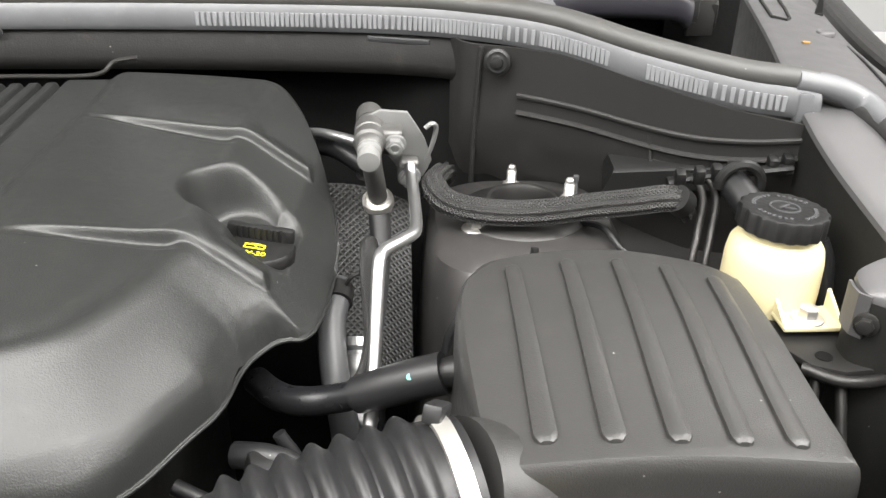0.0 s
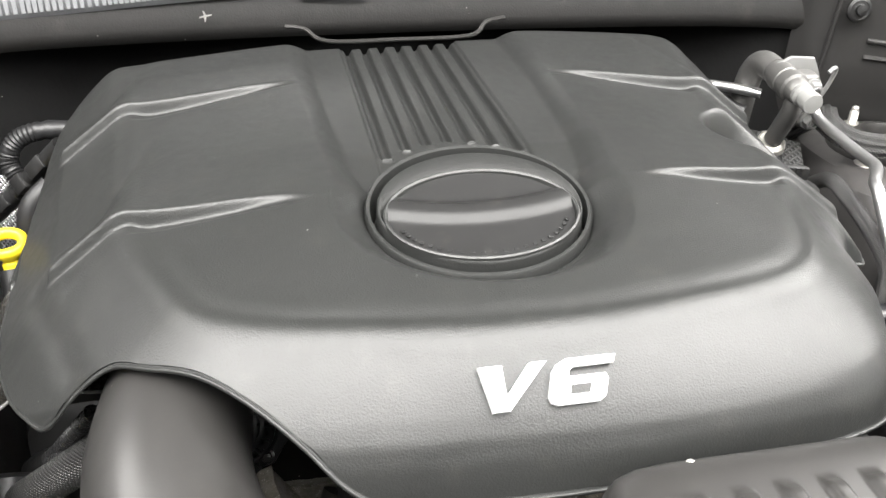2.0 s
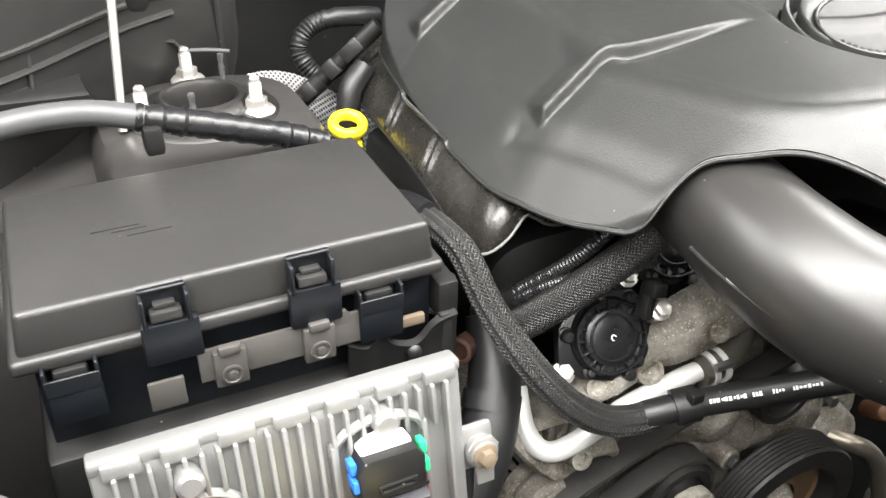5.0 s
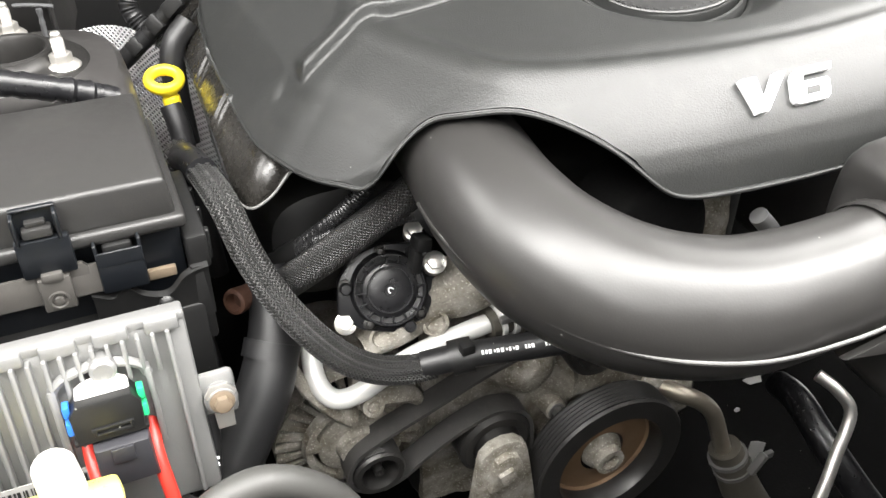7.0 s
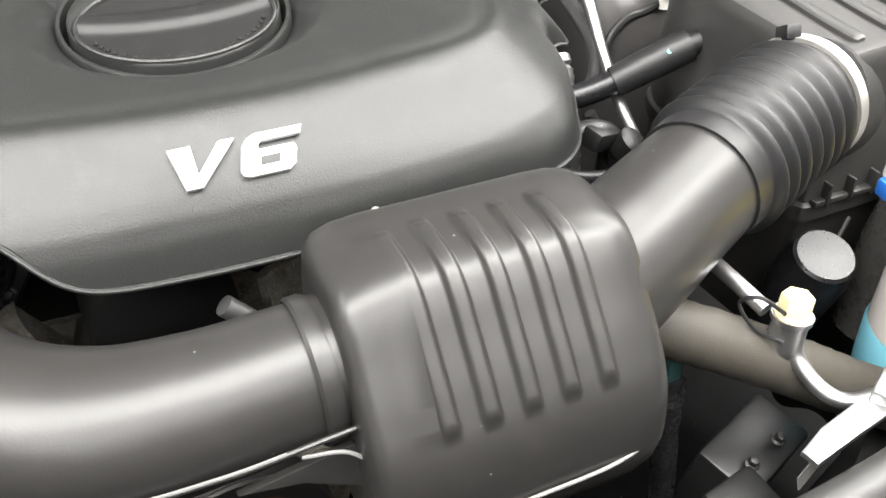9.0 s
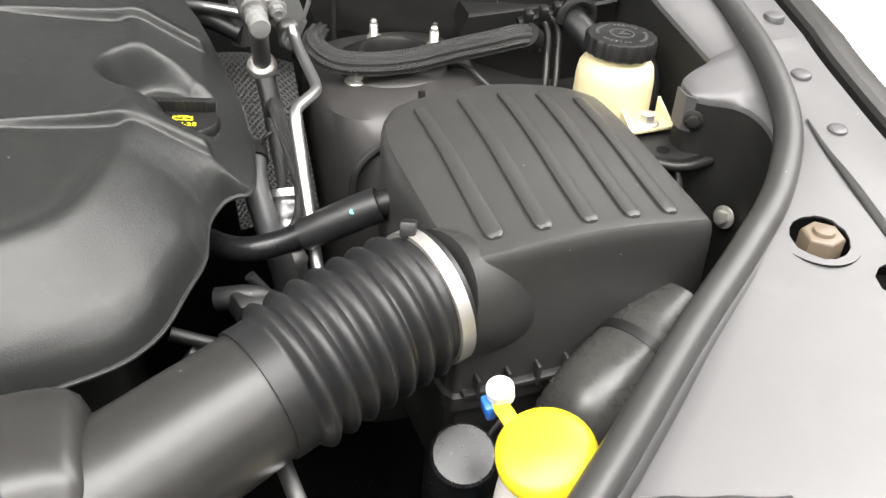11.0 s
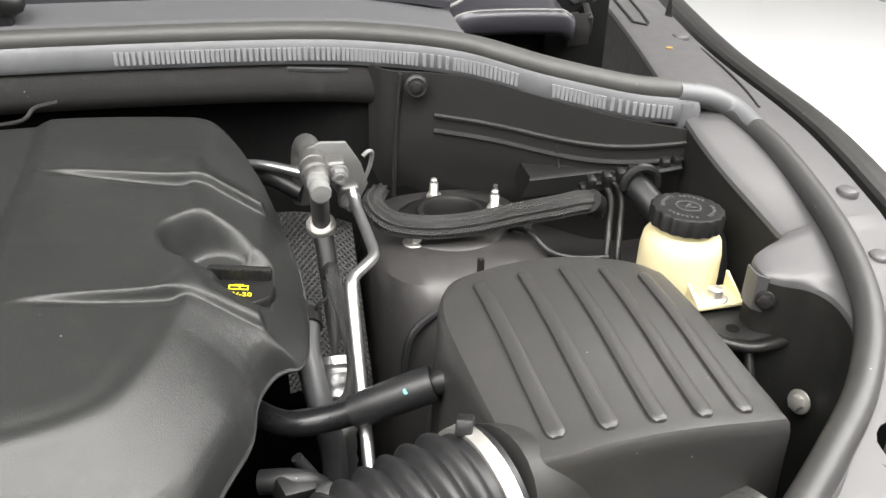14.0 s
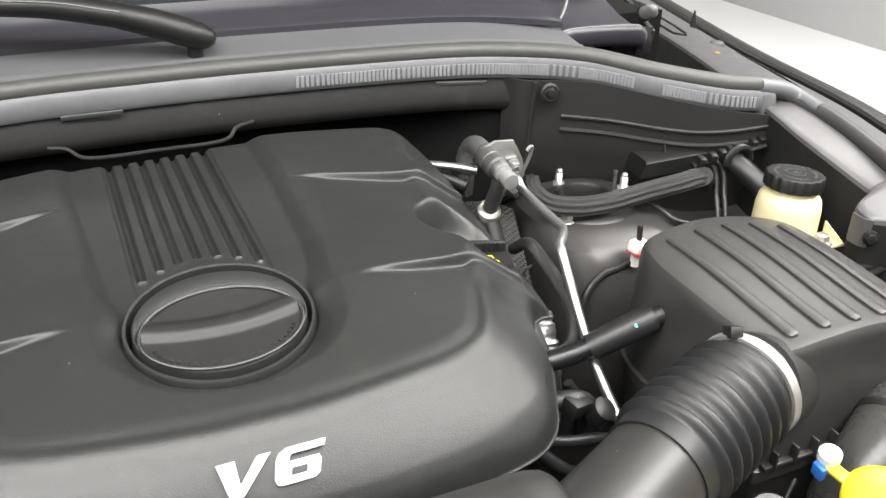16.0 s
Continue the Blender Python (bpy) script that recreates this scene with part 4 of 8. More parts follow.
for i in range(n + 1):
    v = -1 + 2 * i / n
    w = math.sqrt(max(0, 1 - v * v))
    row = []
    for j in range(n + 1):
        u = -1 + 2 * j / n
        x, yy = 0.0668 * u * w, 0.0388 * v
        h = 0.0040 * math.exp(-(((yy - 0.0035 - 2.0 * x * x) / 0.0080) ** 4)) - 0.002 * (1 - v * v)
        row.append(V(BADGE[0] + x, BADGE[1] + yy, 1.0970 + 0.33 * yy + h))
    rows.append(row)
g_sheet(bm, rows, 0.002)
bmesh.ops.remove_doubles(bm, verts=bm.verts, dist=0.0002)
face = part("badge_face", bm, GLOSS_BLACK, cover, "satin black oval badge face with a raised bar")
for i in range(21):
    bm = bmesh.new()
    a = math.radians(197 + i * 7.3)
    x, yy = 0.0600 * math.cos(a), 0.0335 * math.sin(a)
    g_box(bm, (0.0034, 0.0028, 0.0012), Matrix.Translation((BADGE[0] + x, BADGE[1] + yy, 1.0962 + 0.33 * yy)) @ pose(0, 0, 0, 18, 0, math.degrees(math.atan2(0.0335 * math.cos(a), -0.060 * math.sin(a)))), 0.0003, 1)
    part("raised_mark", bm, DARK_PL, face)

# V6 letters on the front slope
LETTER_BASE, LETTER_UP = V(-0.0325, 0.2540, 1.0573), V(0.0, 0.0182, 0.0182).normalized()


def letter_pose():
    ex = V(1, -0.003, 0.0)
    m = Matrix((ex, LETTER_UP, ex.cross(LETTER_UP).normalized())).transposed().to_4x4()
    m.translation = LETTER_BASE
    return m


def slope_letters(outlines, name):
    bm = bmesh.new()
    for o in outlines:
        g_prism(bm, o, -0.008, 0.0034, letter_pose(), 0.0006, 1)
    part(name, bm, EMBLEM, cover, "silver letter of the V6 badge", 25)


H = 0.0255
sh = 0.22
def it(x, y):
    return (x * 0.98 + sh * (y - H / 2), y)
slope_letters([[it(0.0095, 0), it(0.019, 0), it(0.0385, H), it(0.0285, H), it(0.0165, 0.008), it(0.0120, H), it(-0.0015, H)]], "letter_v")
six = [it(0.047, 0), it(0.072, 0), it(0.0755, 0.003), it(0.0765, 0.0125), it(0.0745, 0.0155), it(0.0525, 0.0155), it(0.0525, 0.0185), it(0.0545, 0.0205), it(0.079, 0.0205), it(0.080, H), it(0.050, H), it(0.045, 0.023), it(0.0425, 0.019), it(0.0415, 0.005), it(0.0435, 0.0015)]
slope_letters([six], "letter_six")
bm = bmesh.new()
g_prism(bm, [it(0.0535, 0.0055), it(0.0655, 0.0055), it(0.066, 0.0108), it(0.054, 0.0108)], 0.0026, 0.0038, letter_pose())
part("letter_counter", bm, COVER, cover)

# ---- intake duct: elbow, resonator, straight duct ----
duct = thing("intake_duct", "satin black plastic intake duct with ribbed resonator box", "intake duct", (0.0, 0.16, 0.88))
ELBOW = [(-0.195, 0.40, 1.010), (-0.202, 0.34, 1.014), (-0.204, 0.285, 1.008), (-0.190, 0.235, 0.996), (-0.155, 0.192, 0.985), (-0.105, 0.167, 0.980), (-0.05, 0.160, 0.981), (0.0, 0.160, 0.984), (0.05, 0.162, 0.986)]
bm = bmesh.new()
g_tube(bm, ELBOW, [0.045, 0.046, 0.047, 0.048, 0.048, 0.046, 0.043, 0.041, 0.041], 40, 8, 0.97)
part("elbow", bm, TUBE_PL, duct)
bm = bmesh.new()
SECT = [(0.222, 0.93), (0.226, 0.985), (0.225, 1.022), (0.218, 1.040), (0.202, 1.0475), (0.172, 1.0480), (0.148, 1.0455), (0.133, 1.036), (0.115, 1.015), (0.096, 0.992), (0.081, 0.970), (0.074, 0.946), (0.073, 0.915), (0.085, 0.890), (0.11, 0.878), (0.17, 0.878), (0.21, 0.895)]
SC = curve([(0, a, b) for a, b in SECT], 9, True)
rings = []
cy, cz = 0.152, 0.965
for x, s in ((0.022, 0.70), (0.0225, 0.80), (0.0255, 0.90), (0.032, 0.955), (0.043, 0.987), (0.06, 1.0), *((v, 1.0) for v in np.linspace(0.0605, 0.1715, 100)), (0.172, 1.0), (0.187, 0.991), (0.198, 0.962), (0.205, 0.91), (0.209, 0.82), (0.210, 0.70)):
    ring = []
    for p in SC:
        q = V(x, cy + (p.y - cy) * s, cz + (p.z - cz) * s)
        if 0.054 <= x <= 0.178 and p.z > 0.975 and 0.072 < p.y < 0.2:
            h = 0
            for i in range(5):
                xr = 0.0655 + 0.0245 * i - 0.035 * (p.y - 0.085)
                h += math.exp(-(((x - xr) / 0.0054) ** 6))
            ends = float(ramp(0.0850, 0.0885, p.y) * (1 - ramp(0.180, 0.184, p.y)))
            q += V(0, -0.45, 0.9) * (0.0052 * h * ends)
        ring.append(q + V(0.02 * (p.y - cy), 0, 0))
    rings.append(ring)
g_loft(bm, rings, True, True)
part("resonator", bm, TUBE_PL, duct, "ribbed resonator box", 50)
HOSE = [(0.185, 0.158, 0.984), (0.23, 0.175, 0.988), (0.28, 0.196, 0.995), (0.325, 0.214, 1.002)]
bm = bmesh.new()
g_tube(bm, HOSE, [0.052, 0.049, 0.048, 0.047], 32, 8)
part("straight_duct", bm, TUBE_PL, duct)
bm = bmesh.new()
line = curve(ELBOW, 8)
seam = []
for a, c in zip(line, line[1:]):
    d = (c - a).normalized()
    seam.append(a + V(d.y, -d.x, 0) * 0.0470 - V(0, 0, 0.0050))
seam = seam[12:60]
g_tube(bm, seam, 0.0017, 8, 1, smooth=False)
part("mould_seam", bm, TUBE_PL, duct, "thin mould flange along the elbow")
PALE_EDGE = mat("pale_edge", (0.16, 0.16, 0.155), 0.4, var=0.3, scale=120)
bm = bmesh.new()
g_tube(bm, [p + V(0, -0.0003, 0.0012) for p in seam[4:42]], 0.0010, 6, 1, smooth=False)
part("pale_seam", bm, PALE_EDGE, duct, "pale edge of the flange")
for pts in ([(-0.01, 0.113, 0.972), (0.015, 0.110, 0.967), (0.030, 0.100, 0.953), (0.038, 0.088, 0.930), (0.044, 0.080, 0.900)], [(0.060, 0.0715, 0.925), (0.11, 0.0705, 0.925), (0.165, 0.0712, 0.926), (0.195, 0.080, 0.928), (0.206, 0.10, 0.932)], [(0.214, 0.121, 0.952), (0.24, 0.1335, 0.9715), (0.28, 0.1515, 0.9815), (0.317, 0.1695, 0.9885)]):
    bm = bmesh.new()
    g_tube(bm, pts, 0.0013, 8, 6)
    part("mould_seam", bm, PALE_EDGE, duct, "pale mould seam")
bm = bmesh.new()
g_lathe(bm, [(0.0418, -0.006), (0.0435, -0.004), (0.0435, 0.003), (0.0425, 0.006)], axis((0.012, 0.160, 0.9845), (1, 0.01, 0.02)), 36, False)
part("joint_ring", bm, TUBE_PL, duct)

hose = thing("bellows_hose", "black rubber corrugated intake hose with worm clamp", "hose", (0.39, 0.235, 0.95))
BEL = [(0.312, 0.209, 1.0), (0.335, 0.218, 1.003), (0.37, 0.231, 1.008), (0.405, 0.243, 1.012), (0.435, 0.2525, 1.015), (0.456, 0.2585, 1.016)]
bm = bmesh.new()
g_tube(bm, BEL, [0.0495, 0.050, 0.050, 0.050, 0.050, 0.050], 36, 22, 1.0, True, lambda s: 0.0068 * (0.5 - 0.5 * math.cos(max(0, min(7, (s - 0.018) / 0.0162)) * 2 * math.pi)) ** 0.8)
part("bellows", bm, RUBBER, hose)
bm = bmesh.new()
g_tube(bm, [(0.440, 0.254, 1.0152), (0.446, 0.2558, 1.0155), (0.452, 0.2575, 1.016)], 0.0535, 40, 4)
band = part("clamp_band", bm, ZINC, hose, "bright steel worm-drive clamp band")
bm = bmesh.new()
g_box(bm, (0.012, 0.022, 0.012), axis((0.438, 0.276, 1.066), (0.2, 0.5, 1)), 0.002)
part("clamp_screw", bm, RUBBER, band)

# ---- air filter box ----
airbox = thing("air_filter_box", "black plastic air filter box with five raised ribs", "air filter box", (0.58, 0.36, 0.80))
TOPL = [(0.466, 0.247), (0.462, 0.266), (0.458, 0.34), (0.457, 0.395), (0.461, 0.430), (0.472, 0.457), (0.494, 0.475), (0.575, 0.489), (0.64, 0.483), (0.668, 0.474), (0.682, 0.460), (0.686, 0.44), (0.686, 0.30), (0.685, 0.258), (0.673, 0.246), (0.58, 0.242), (0.482, 0.2405)]
ring0 = curve([(a, b, 0) for a, b in TOPL], 6, True)
cx, cy = 0.578, 0.366


def lid_z(x, y):
    return 1.055 - 0.05 * (x - 0.48) + 0.010 * (1 - ((x - cx) / 0.11) ** 2) - 0.16 * max(0, y - 0.43) ** 1.3 + 0.008 * ss(0.25, 0.40, y) - 0.004


bm = bmesh.new()
rings = []
for s, dz in ((1.03, -0.135), (1.03, -0.125), (1.012, -0.06), (1.004, -0.02), (1.0, -0.011), (0.988, -0.004), (0.965, -0.0005), (0.93, 0)):
    rings.append([V(cx + (p.x - cx) * s, cy + (p.y - cy) * s, lid_z(cx + (p.x - cx) * min(s, 1), cy + (p.y - cy) * min(s, 1)) + dz) for p in ring0])
for s in np.linspace(0.88, 0.02, 12):
    rings.append([V(cx + (p.x - cx) * s, cy + (p.y - cy) * s, lid_z(cx + (p.x - cx) * s, cy + (p.y - cy) * s)) for p in ring0])
g_loft(bm, rings, True, True)
box_lid = part("lid", bm, LID_PL, airbox)
for i in range(5):
    xb, xt = (0.5, 0.539, 0.577, 0.614, 0.6495)[i], (0.503, 0.546, 0.586, 0.623, 0.657)[i]
    yb, yt = (0.260, 0.258, 0.257, 0.257, 0.259)[i], (0.452, 0.458, 0.460, 0.455, 0.444)[i]
    bm = bmesh.new()
    rows = []
    for k in (0, 0.004, 0.01, 0.02, 0.035, *np.linspace(0.06, 0.94, 22), 0.965, 0.98, 0.99, 0.996, 1):
        x, y = xb + (xt - xb) * k, yb + (yt - yb) * k
        e = min(k, 1 - k) * abs(yt - yb)
        w = 0.0054 * (0.72 + 0.28 * (1 - k)) * math.sqrt(max(0.0, 1 - max(0, 1 - e / 0.006) ** 2)) + 0.0003
        row = []
        for a in np.linspace(0, math.pi, 9):
            h = 0.0028 * math.sin(a) ** 0.3 * min(1, 0.6 + e / 0.006) if e > 1e-5 else -0.001
            row.append(V(x + w * math.cos(a), y, lid_z(x + w * math.cos(a), y) + h - 0.0008))
        rows.append(row)
    g_sheet(bm, rows, -0.002)
    part("rib", bm, LID_PL, box_lid)
bm = bmesh.new()
rings = []
for s, z in ((0.9, 0.76), (0.98, 0.80), (1.02, 0.905), (1.06, 0.908), (1.06, 0.922), (1.02, 0.925)):
    rings.append([V(cx + (p.x - cx) * s, cy + (p.y - cy) * s, z) for p in ring0])
g_loft(bm, rings, True, True)
part("lower_tray", bm, BOX_PL, airbox)
bm = bmesh.new()
g_tube(bm, [(0.448, 0.256, 1.016), (0.475, 0.266, 1.004), (0.51, 0.285, 0.985), (0.55, 0.312, 0.962)], [0.050, 0.050, 0.049, 0.046], 28, 6)
part("outlet_neck", bm, BOX_PL, airbox)

# ---- fluid reservoir ----
res = thing("fluid_reservoir", "cream plastic fluid reservoir with black screw cap", "reservoir", (0.731, 0.503, 0.96))
bm = bmesh.new()
g_lathe(bm, [(0.034, -0.045), (0.0385, -0.040), (0.040, -0.02), (0.0405, 0.005), (0.040, 0.03), (0.038, 0.042), (0.033, 0.049), (0.030, 0.052), (0.030, 0.06)], Matrix.Translation((0.731, 0.503, 1.012)), 40)
part("tank", bm, CREAM, res)
bm = bmesh.new()
g_lathe(bm, [(0.0335, 0), (0.0345, 0.001), (0.0345, 0.0155), (0.0335, 0.0175), (0.031, 0.0182), (0.029, 0.0178), (0.0, 0.0178)], Matrix.Translation((0.731, 0.503, 1.0685)) @ pose(0, 0, 0, -2, 3, 0), 108, False, lambda a, z: 1 + 0.055 * (0.5 + 0.5 * math.cos(a * 18)))
cap = part("cap", bm, DARK_PL, res, "black fluted screw cap")
CAPM = Matrix.Translation((0.731, 0.503, 1.0685)) @ pose(0, 0, 0, -2, 3, 0)
bm = bmesh.new()
g_lathe(bm, [(0.0125, 0.0178), (0.0125, 0.0190), (0.0112, 0.0190), (0.0112, 0.0178)], CAPM, 32, False)
g_box(bm, (0.013, 0.0015, 0.0012), CAPM @ Matrix.Translation((0, 0.001, 0.0186)) @ pose(0, 0, 0, 0, 0, 35), 0)
g_box(bm, (0.009, 0.0015, 0.0012), CAPM @ Matrix.Translation((0.003, -0.003, 0.0186)) @ pose(0, 0, 0, 0, 0, -20), 0)
part("raised_symbol", bm, GREY_PL, cap)
for i in range(34):
    if i % 9 in (0, 8):
        continue
    bm = bmesh.new()
    g_box(bm, (0.0022, 0.0034, 0.0009), CAPM @ pose(0, 0, 0, 0, 0, i * 360 / 34) @ Matrix.Translation((0, 0.0245, 0.0182)), 0)
    part("raised_mark", bm, GREY_PL, cap)
bm = bmesh.new()
g_box(bm, (0.050, 0.034, 0.004), Matrix.Translation((0.745, 0.455, 1.010)), 0.0012)
for dx in (-0.023, 0.023):
    g_loft(bm, [[V(0.745 + dx + e, 0.439, 1.011), V(0.745 + dx + e, 0.472, 1.011), V(0.745 + dx + e, 0.472, 1.028)] for e in (-0.0014, 0.0014)], True, True)
part("foot", bm, CREAM, res)
bm = bmesh.new()
g_bolt(bm, Matrix.Translation((0.744, 0.452, 1.012)), 0.0082, 0.009, 0.0135)
part("bolt", bm, ZINC, res)

# ---- fuse box ----
fuse = thing("fuse_box", "black plastic fuse box with a clipped lid", "fuse box", (-0.525, 0.465, 0.86))
bm = bmesh.new()
g_box(bm, (0.262, 0.150, 0.030), Matrix.Translation((-0.533, 0.466, 1.006)), 0.004, 3, 0.97)
g_box(bm, (0.272, 0.160, 0.011), Matrix.Translation((-0.533, 0.466, 0.9875)), 0.004, 3)
lid = part("lid", bm, BOX_PL, fuse)
bm = bmesh.new()
g_box(bm, (0.256, 0.140, 0.075), Matrix.Translation((-0.530, 0.468, 0.951)), 0.003)
part("body", bm, NAVY_PL, fuse)
bm = bmesh.new()
g_box(bm, (0.27, 0.165, 0.10), Matrix.Translation((-0.530, 0.462, 0.868)), 0.006)
part("tray", bm, DARK_PL, fuse)

# ---- engine control unit ----
ecu = thing("engine_control_unit", "finned cast aluminium control unit with plugs", "control unit", (-0.53, 0.33, 0.80))
EM = Matrix.Translation((-0.528, 0.318, 0.885)) @ pose(0, 0, 0, 78, 0, 0)
bm = bmesh.new()
g_box(bm, (0.225, 0.145, 0.018), EM, 0.004)
part("case", bm, ALU, ecu)
for i in range(22):
    x = -0.10 + i * 0.0095
    bm = bmesh.new()
    if -0.092 < x < -0.04 or 0.045 < x < 0.092:
        g_box(bm, (0.0030, 0.028, 0.011), EM @ Matrix.Translation((x, 0.052, 0.012)), 0.001)
    else:
        g_box(bm, (0.0030, 0.132, 0.011), EM @ Matrix.Translation((x, 0.0, 0.012)), 0.001)
    part("fin", bm, ALU, ecu)

# ---- between cover and strut tower: refrigerant lines, hoses ----
def oil_cap():
    th = thing("oil_filler_cap", "black oil filler cap with yellow marks in its pocket", "oil cap", (0.298, 0.508, 1.052))
    m = Matrix.Translation((0.301, 0.508, 1.0475)) @ pose(0, 0, 0, -2, 6, -8)
    bm = bmesh.new()
    g_lathe(bm, [(0.031, -0.012), (0.032, 0.0), (0.0315, 0.006), (0.030, 0.008), (0.0, 0.008)], m, 48, False, lambda a, z: 1 + 0.012 * math.cos(24 * a))
    body = part("cap", bm, DARK_PL, th)
    bm = bmesh.new()
    g_box(bm, (0.056, 0.009, 0.014), m @ Matrix.Translation((0, 0.014, 0.012)), 0.003)
    for i in range(9):
        g_box(bm, (0.0022, 0.0015, 0.011), m @ Matrix.Translation((-0.02 + 0.005 * i, 0.0092, 0.0125)), 0)
    part("grip", bm, DARK_PL, body)
    bm = bmesh.new()
    for dx, dy, w, h in ((0, 0.003, 0.016, 0.0012), (0, -0.003, 0.016, 0.0012), (-0.008, 0, 0.0012, 0.007), (0.008, 0, 0.0012, 0.007), (0.001, 0, 0.0012, 0.006), (0.0, 0.0045, 0.008, 0.001)):
        g_box(bm, (w, h, 0.0006), m @ Matrix.Translation((dx, dy - 0.004, 0.0083)), 0)
    part("yellow_marks", bm, YPRINT, body, "yellow printed marks")
    text = bpy.data.curves.new("grade", "FONT")
    text.body, text.size, text.extrude, text.align_x = "5W-20", 0.0085, 0.0003, "CENTER"
    ob = new("grade_text", text)
    ob.matrix_world = m @ Matrix.Translation((0.004, -0.023, 0.0085))
    me = bpy.data.meshes.new_from_object(ob.evaluated_get(bpy.context.evaluated_depsgraph_get()))
    bpy.data.objects.remove(ob)
    me.transform(m @ Matrix.Translation((0.0, -0.0185, 0.0085)))
    b = bmesh.new()
    b.from_mesh(me)
    part("grade_text", b, YPRINT, body, "yellow 5W-20 lettering")


oil_cap()

ac = thing("refrigerant_valve_block", "cast aluminium refrigerant block with bolted pipe unions", "valve block", (0.418, 0.672, 1.06))
AF = Matrix(((1, 0, 0), (0, -0.13, -0.9915), (0, 0.9915, -0.13))).to_4x4()


def ac_at(x, y, z):
    """A place by the block's own axis: right, up and forward of its middle."""
    return Matrix.Translation((0.391, 0.669, 1.0905)) @ AF @ Matrix.Translation((x, y, z))


bm = bmesh.new()
g_lathe(bm, [(0.0105, -0.036), (0.0125, -0.033), (0.0128, -0.010), (0.0150, -0.009), (0.0150, 0.004), (0.0138, 0.005), (0.0138, 0.010), (0.0155, 0.011), (0.0155, 0.020), (0.0130, 0.022), (0.0125, 0.031), (0.011, 0.033)], ac_at(0, 0, 0), 28)
part("body", bm, ALU_GREY, ac, "round grey valve body")
bm = bmesh.new()
g_box(bm, (0.032, 0.026, 0.022), ac_at(0.016, -0.004, 0.004), 0.005, 3)
g_box(bm, (0.022, 0.028, 0.016), ac_at(0.037, -0.042, -0.002), 0.005, 3)
part("block", bm, ALU_GREY, ac)
bm = bmesh.new()
g_prism(bm, [(-0.004, 0.012), (0.010, 0.019), (0.036, 0.017), (0.044, 0.004), (0.053, -0.012), (0.060, -0.036), (0.052, -0.054), (0.034, -0.057), (0.024, -0.040), (0.008, -0.018)], -0.002, 0.002, ac_at(0, 0, -0.012), 0.001)
part("plate", bm, ALU, ac, "bright aluminium clamp plate")
bm = bmesh.new()
g_tube(bm, [ac_at(0.054, -0.036, -0.011).translation, ac_at(0.061, -0.016, -0.010).translation, ac_at(0.064, 0.002, -0.009).translation, ac_at(0.059, 0.007, -0.006).translation, ac_at(0.053, 0.003, -0.004).translation], 0.0024, 8, 6)
part("hook", bm, ALU, ac)
for x, y, r in ((0.024, -0.004, 0.0088), (0.038, -0.044, 0.0092)):
    bm = bmesh.new()
    m = ac_at(x, y, 0.012 if y > -0.01 else 0.005)
    g_lathe(bm, [(r * 1.2, 0), (r * 1.2, 0.004), (r, 0.005)], m, 22)
    g_prism(bm, hexagon(r * 0.98), 0.005, 0.012, m, 0.001)
    g_lathe(bm, [(r * 0.62, 0.012), (r * 0.62, 0.014), (r * 0.40, 0.014), (r * 0.38, 0.011), (0.0005, 0.011)], m, 18, False)
    part("bolt", bm, ALU, ac)
bm = bmesh.new()
g_lathe(bm, [(0.010, 0), (0.0115, 0.002), (0.0115, 0.007), (0.0085, 0.009), (0.0085, 0.012), (0.0100, 0.013), (0.0108, 0.022), (0.0100, 0.026), (0.002, 0.027)], ac_at(0, 0, 0.030), 24)
part("valve_cap", bm, PALE_CAP, ac, "pale translucent valve cap")
bm = bmesh.new()
g_tube(bm, [(0.391, 0.688, 1.093), (0.390, 0.708, 1.095), (0.389, 0.722, 1.086), (0.3875, 0.729, 1.066), (0.386, 0.733, 1.02)], 0.0135, 18, 7)
part("suction_bend", bm, ALU_GREY, ac)
bm = bmesh.new()
g_tube(bm, [(0.392, 0.646, 1.086), (0.393, 0.648, 1.066), (0.395, 0.660, 1.045), (0.397, 0.674, 1.022)], 0.0098, 18, 7)
part("suction_pipe", bm, ALU_GREY, ac)
bm = bmesh.new()
g_lathe(bm, [(0.012, -0.012), (0.0158, -0.010), (0.0165, -0.003), (0.0155, 0.002), (0.0125, 0.0045), (0.0118, 0.0025), (0.0105, 0.003)], axis((0.397, 0.677, 1.017), (-0.06, -0.45, 0.88)), 28)
part("crimp_ring", bm, ZINC, ac, "bright crimped ring")

lines = thing("suction_hose", "thick black refrigerant hose with foil wrap below the block", "hose", (0.40, 0.62, 0.75))
bm = bmesh.new()
g_tube(bm, [(0.397, 0.682, 1.008), (0.399, 0.665, 0.985), (0.398, 0.63, 0.935), (0.392, 0.59, 0.87), (0.385, 0.56, 0.78)], 0.0135, 16, 7)
part("hose", bm, RUBBER, lines)
bm = bmesh.new()
g_tube(bm, [(0.385, 0.520, 0.955), (0.383, 0.50, 0.93), (0.381, 0.485, 0.90), (0.380, 0.47, 0.85)], 0.0155, 16, 8, 1, True, lambda s: 0.0012 * math.sin(s * 900) + 0.001 * math.sin(s * 377))
part("foil_wrap", bm, FOIL, lines, "crinkled silver heat foil")

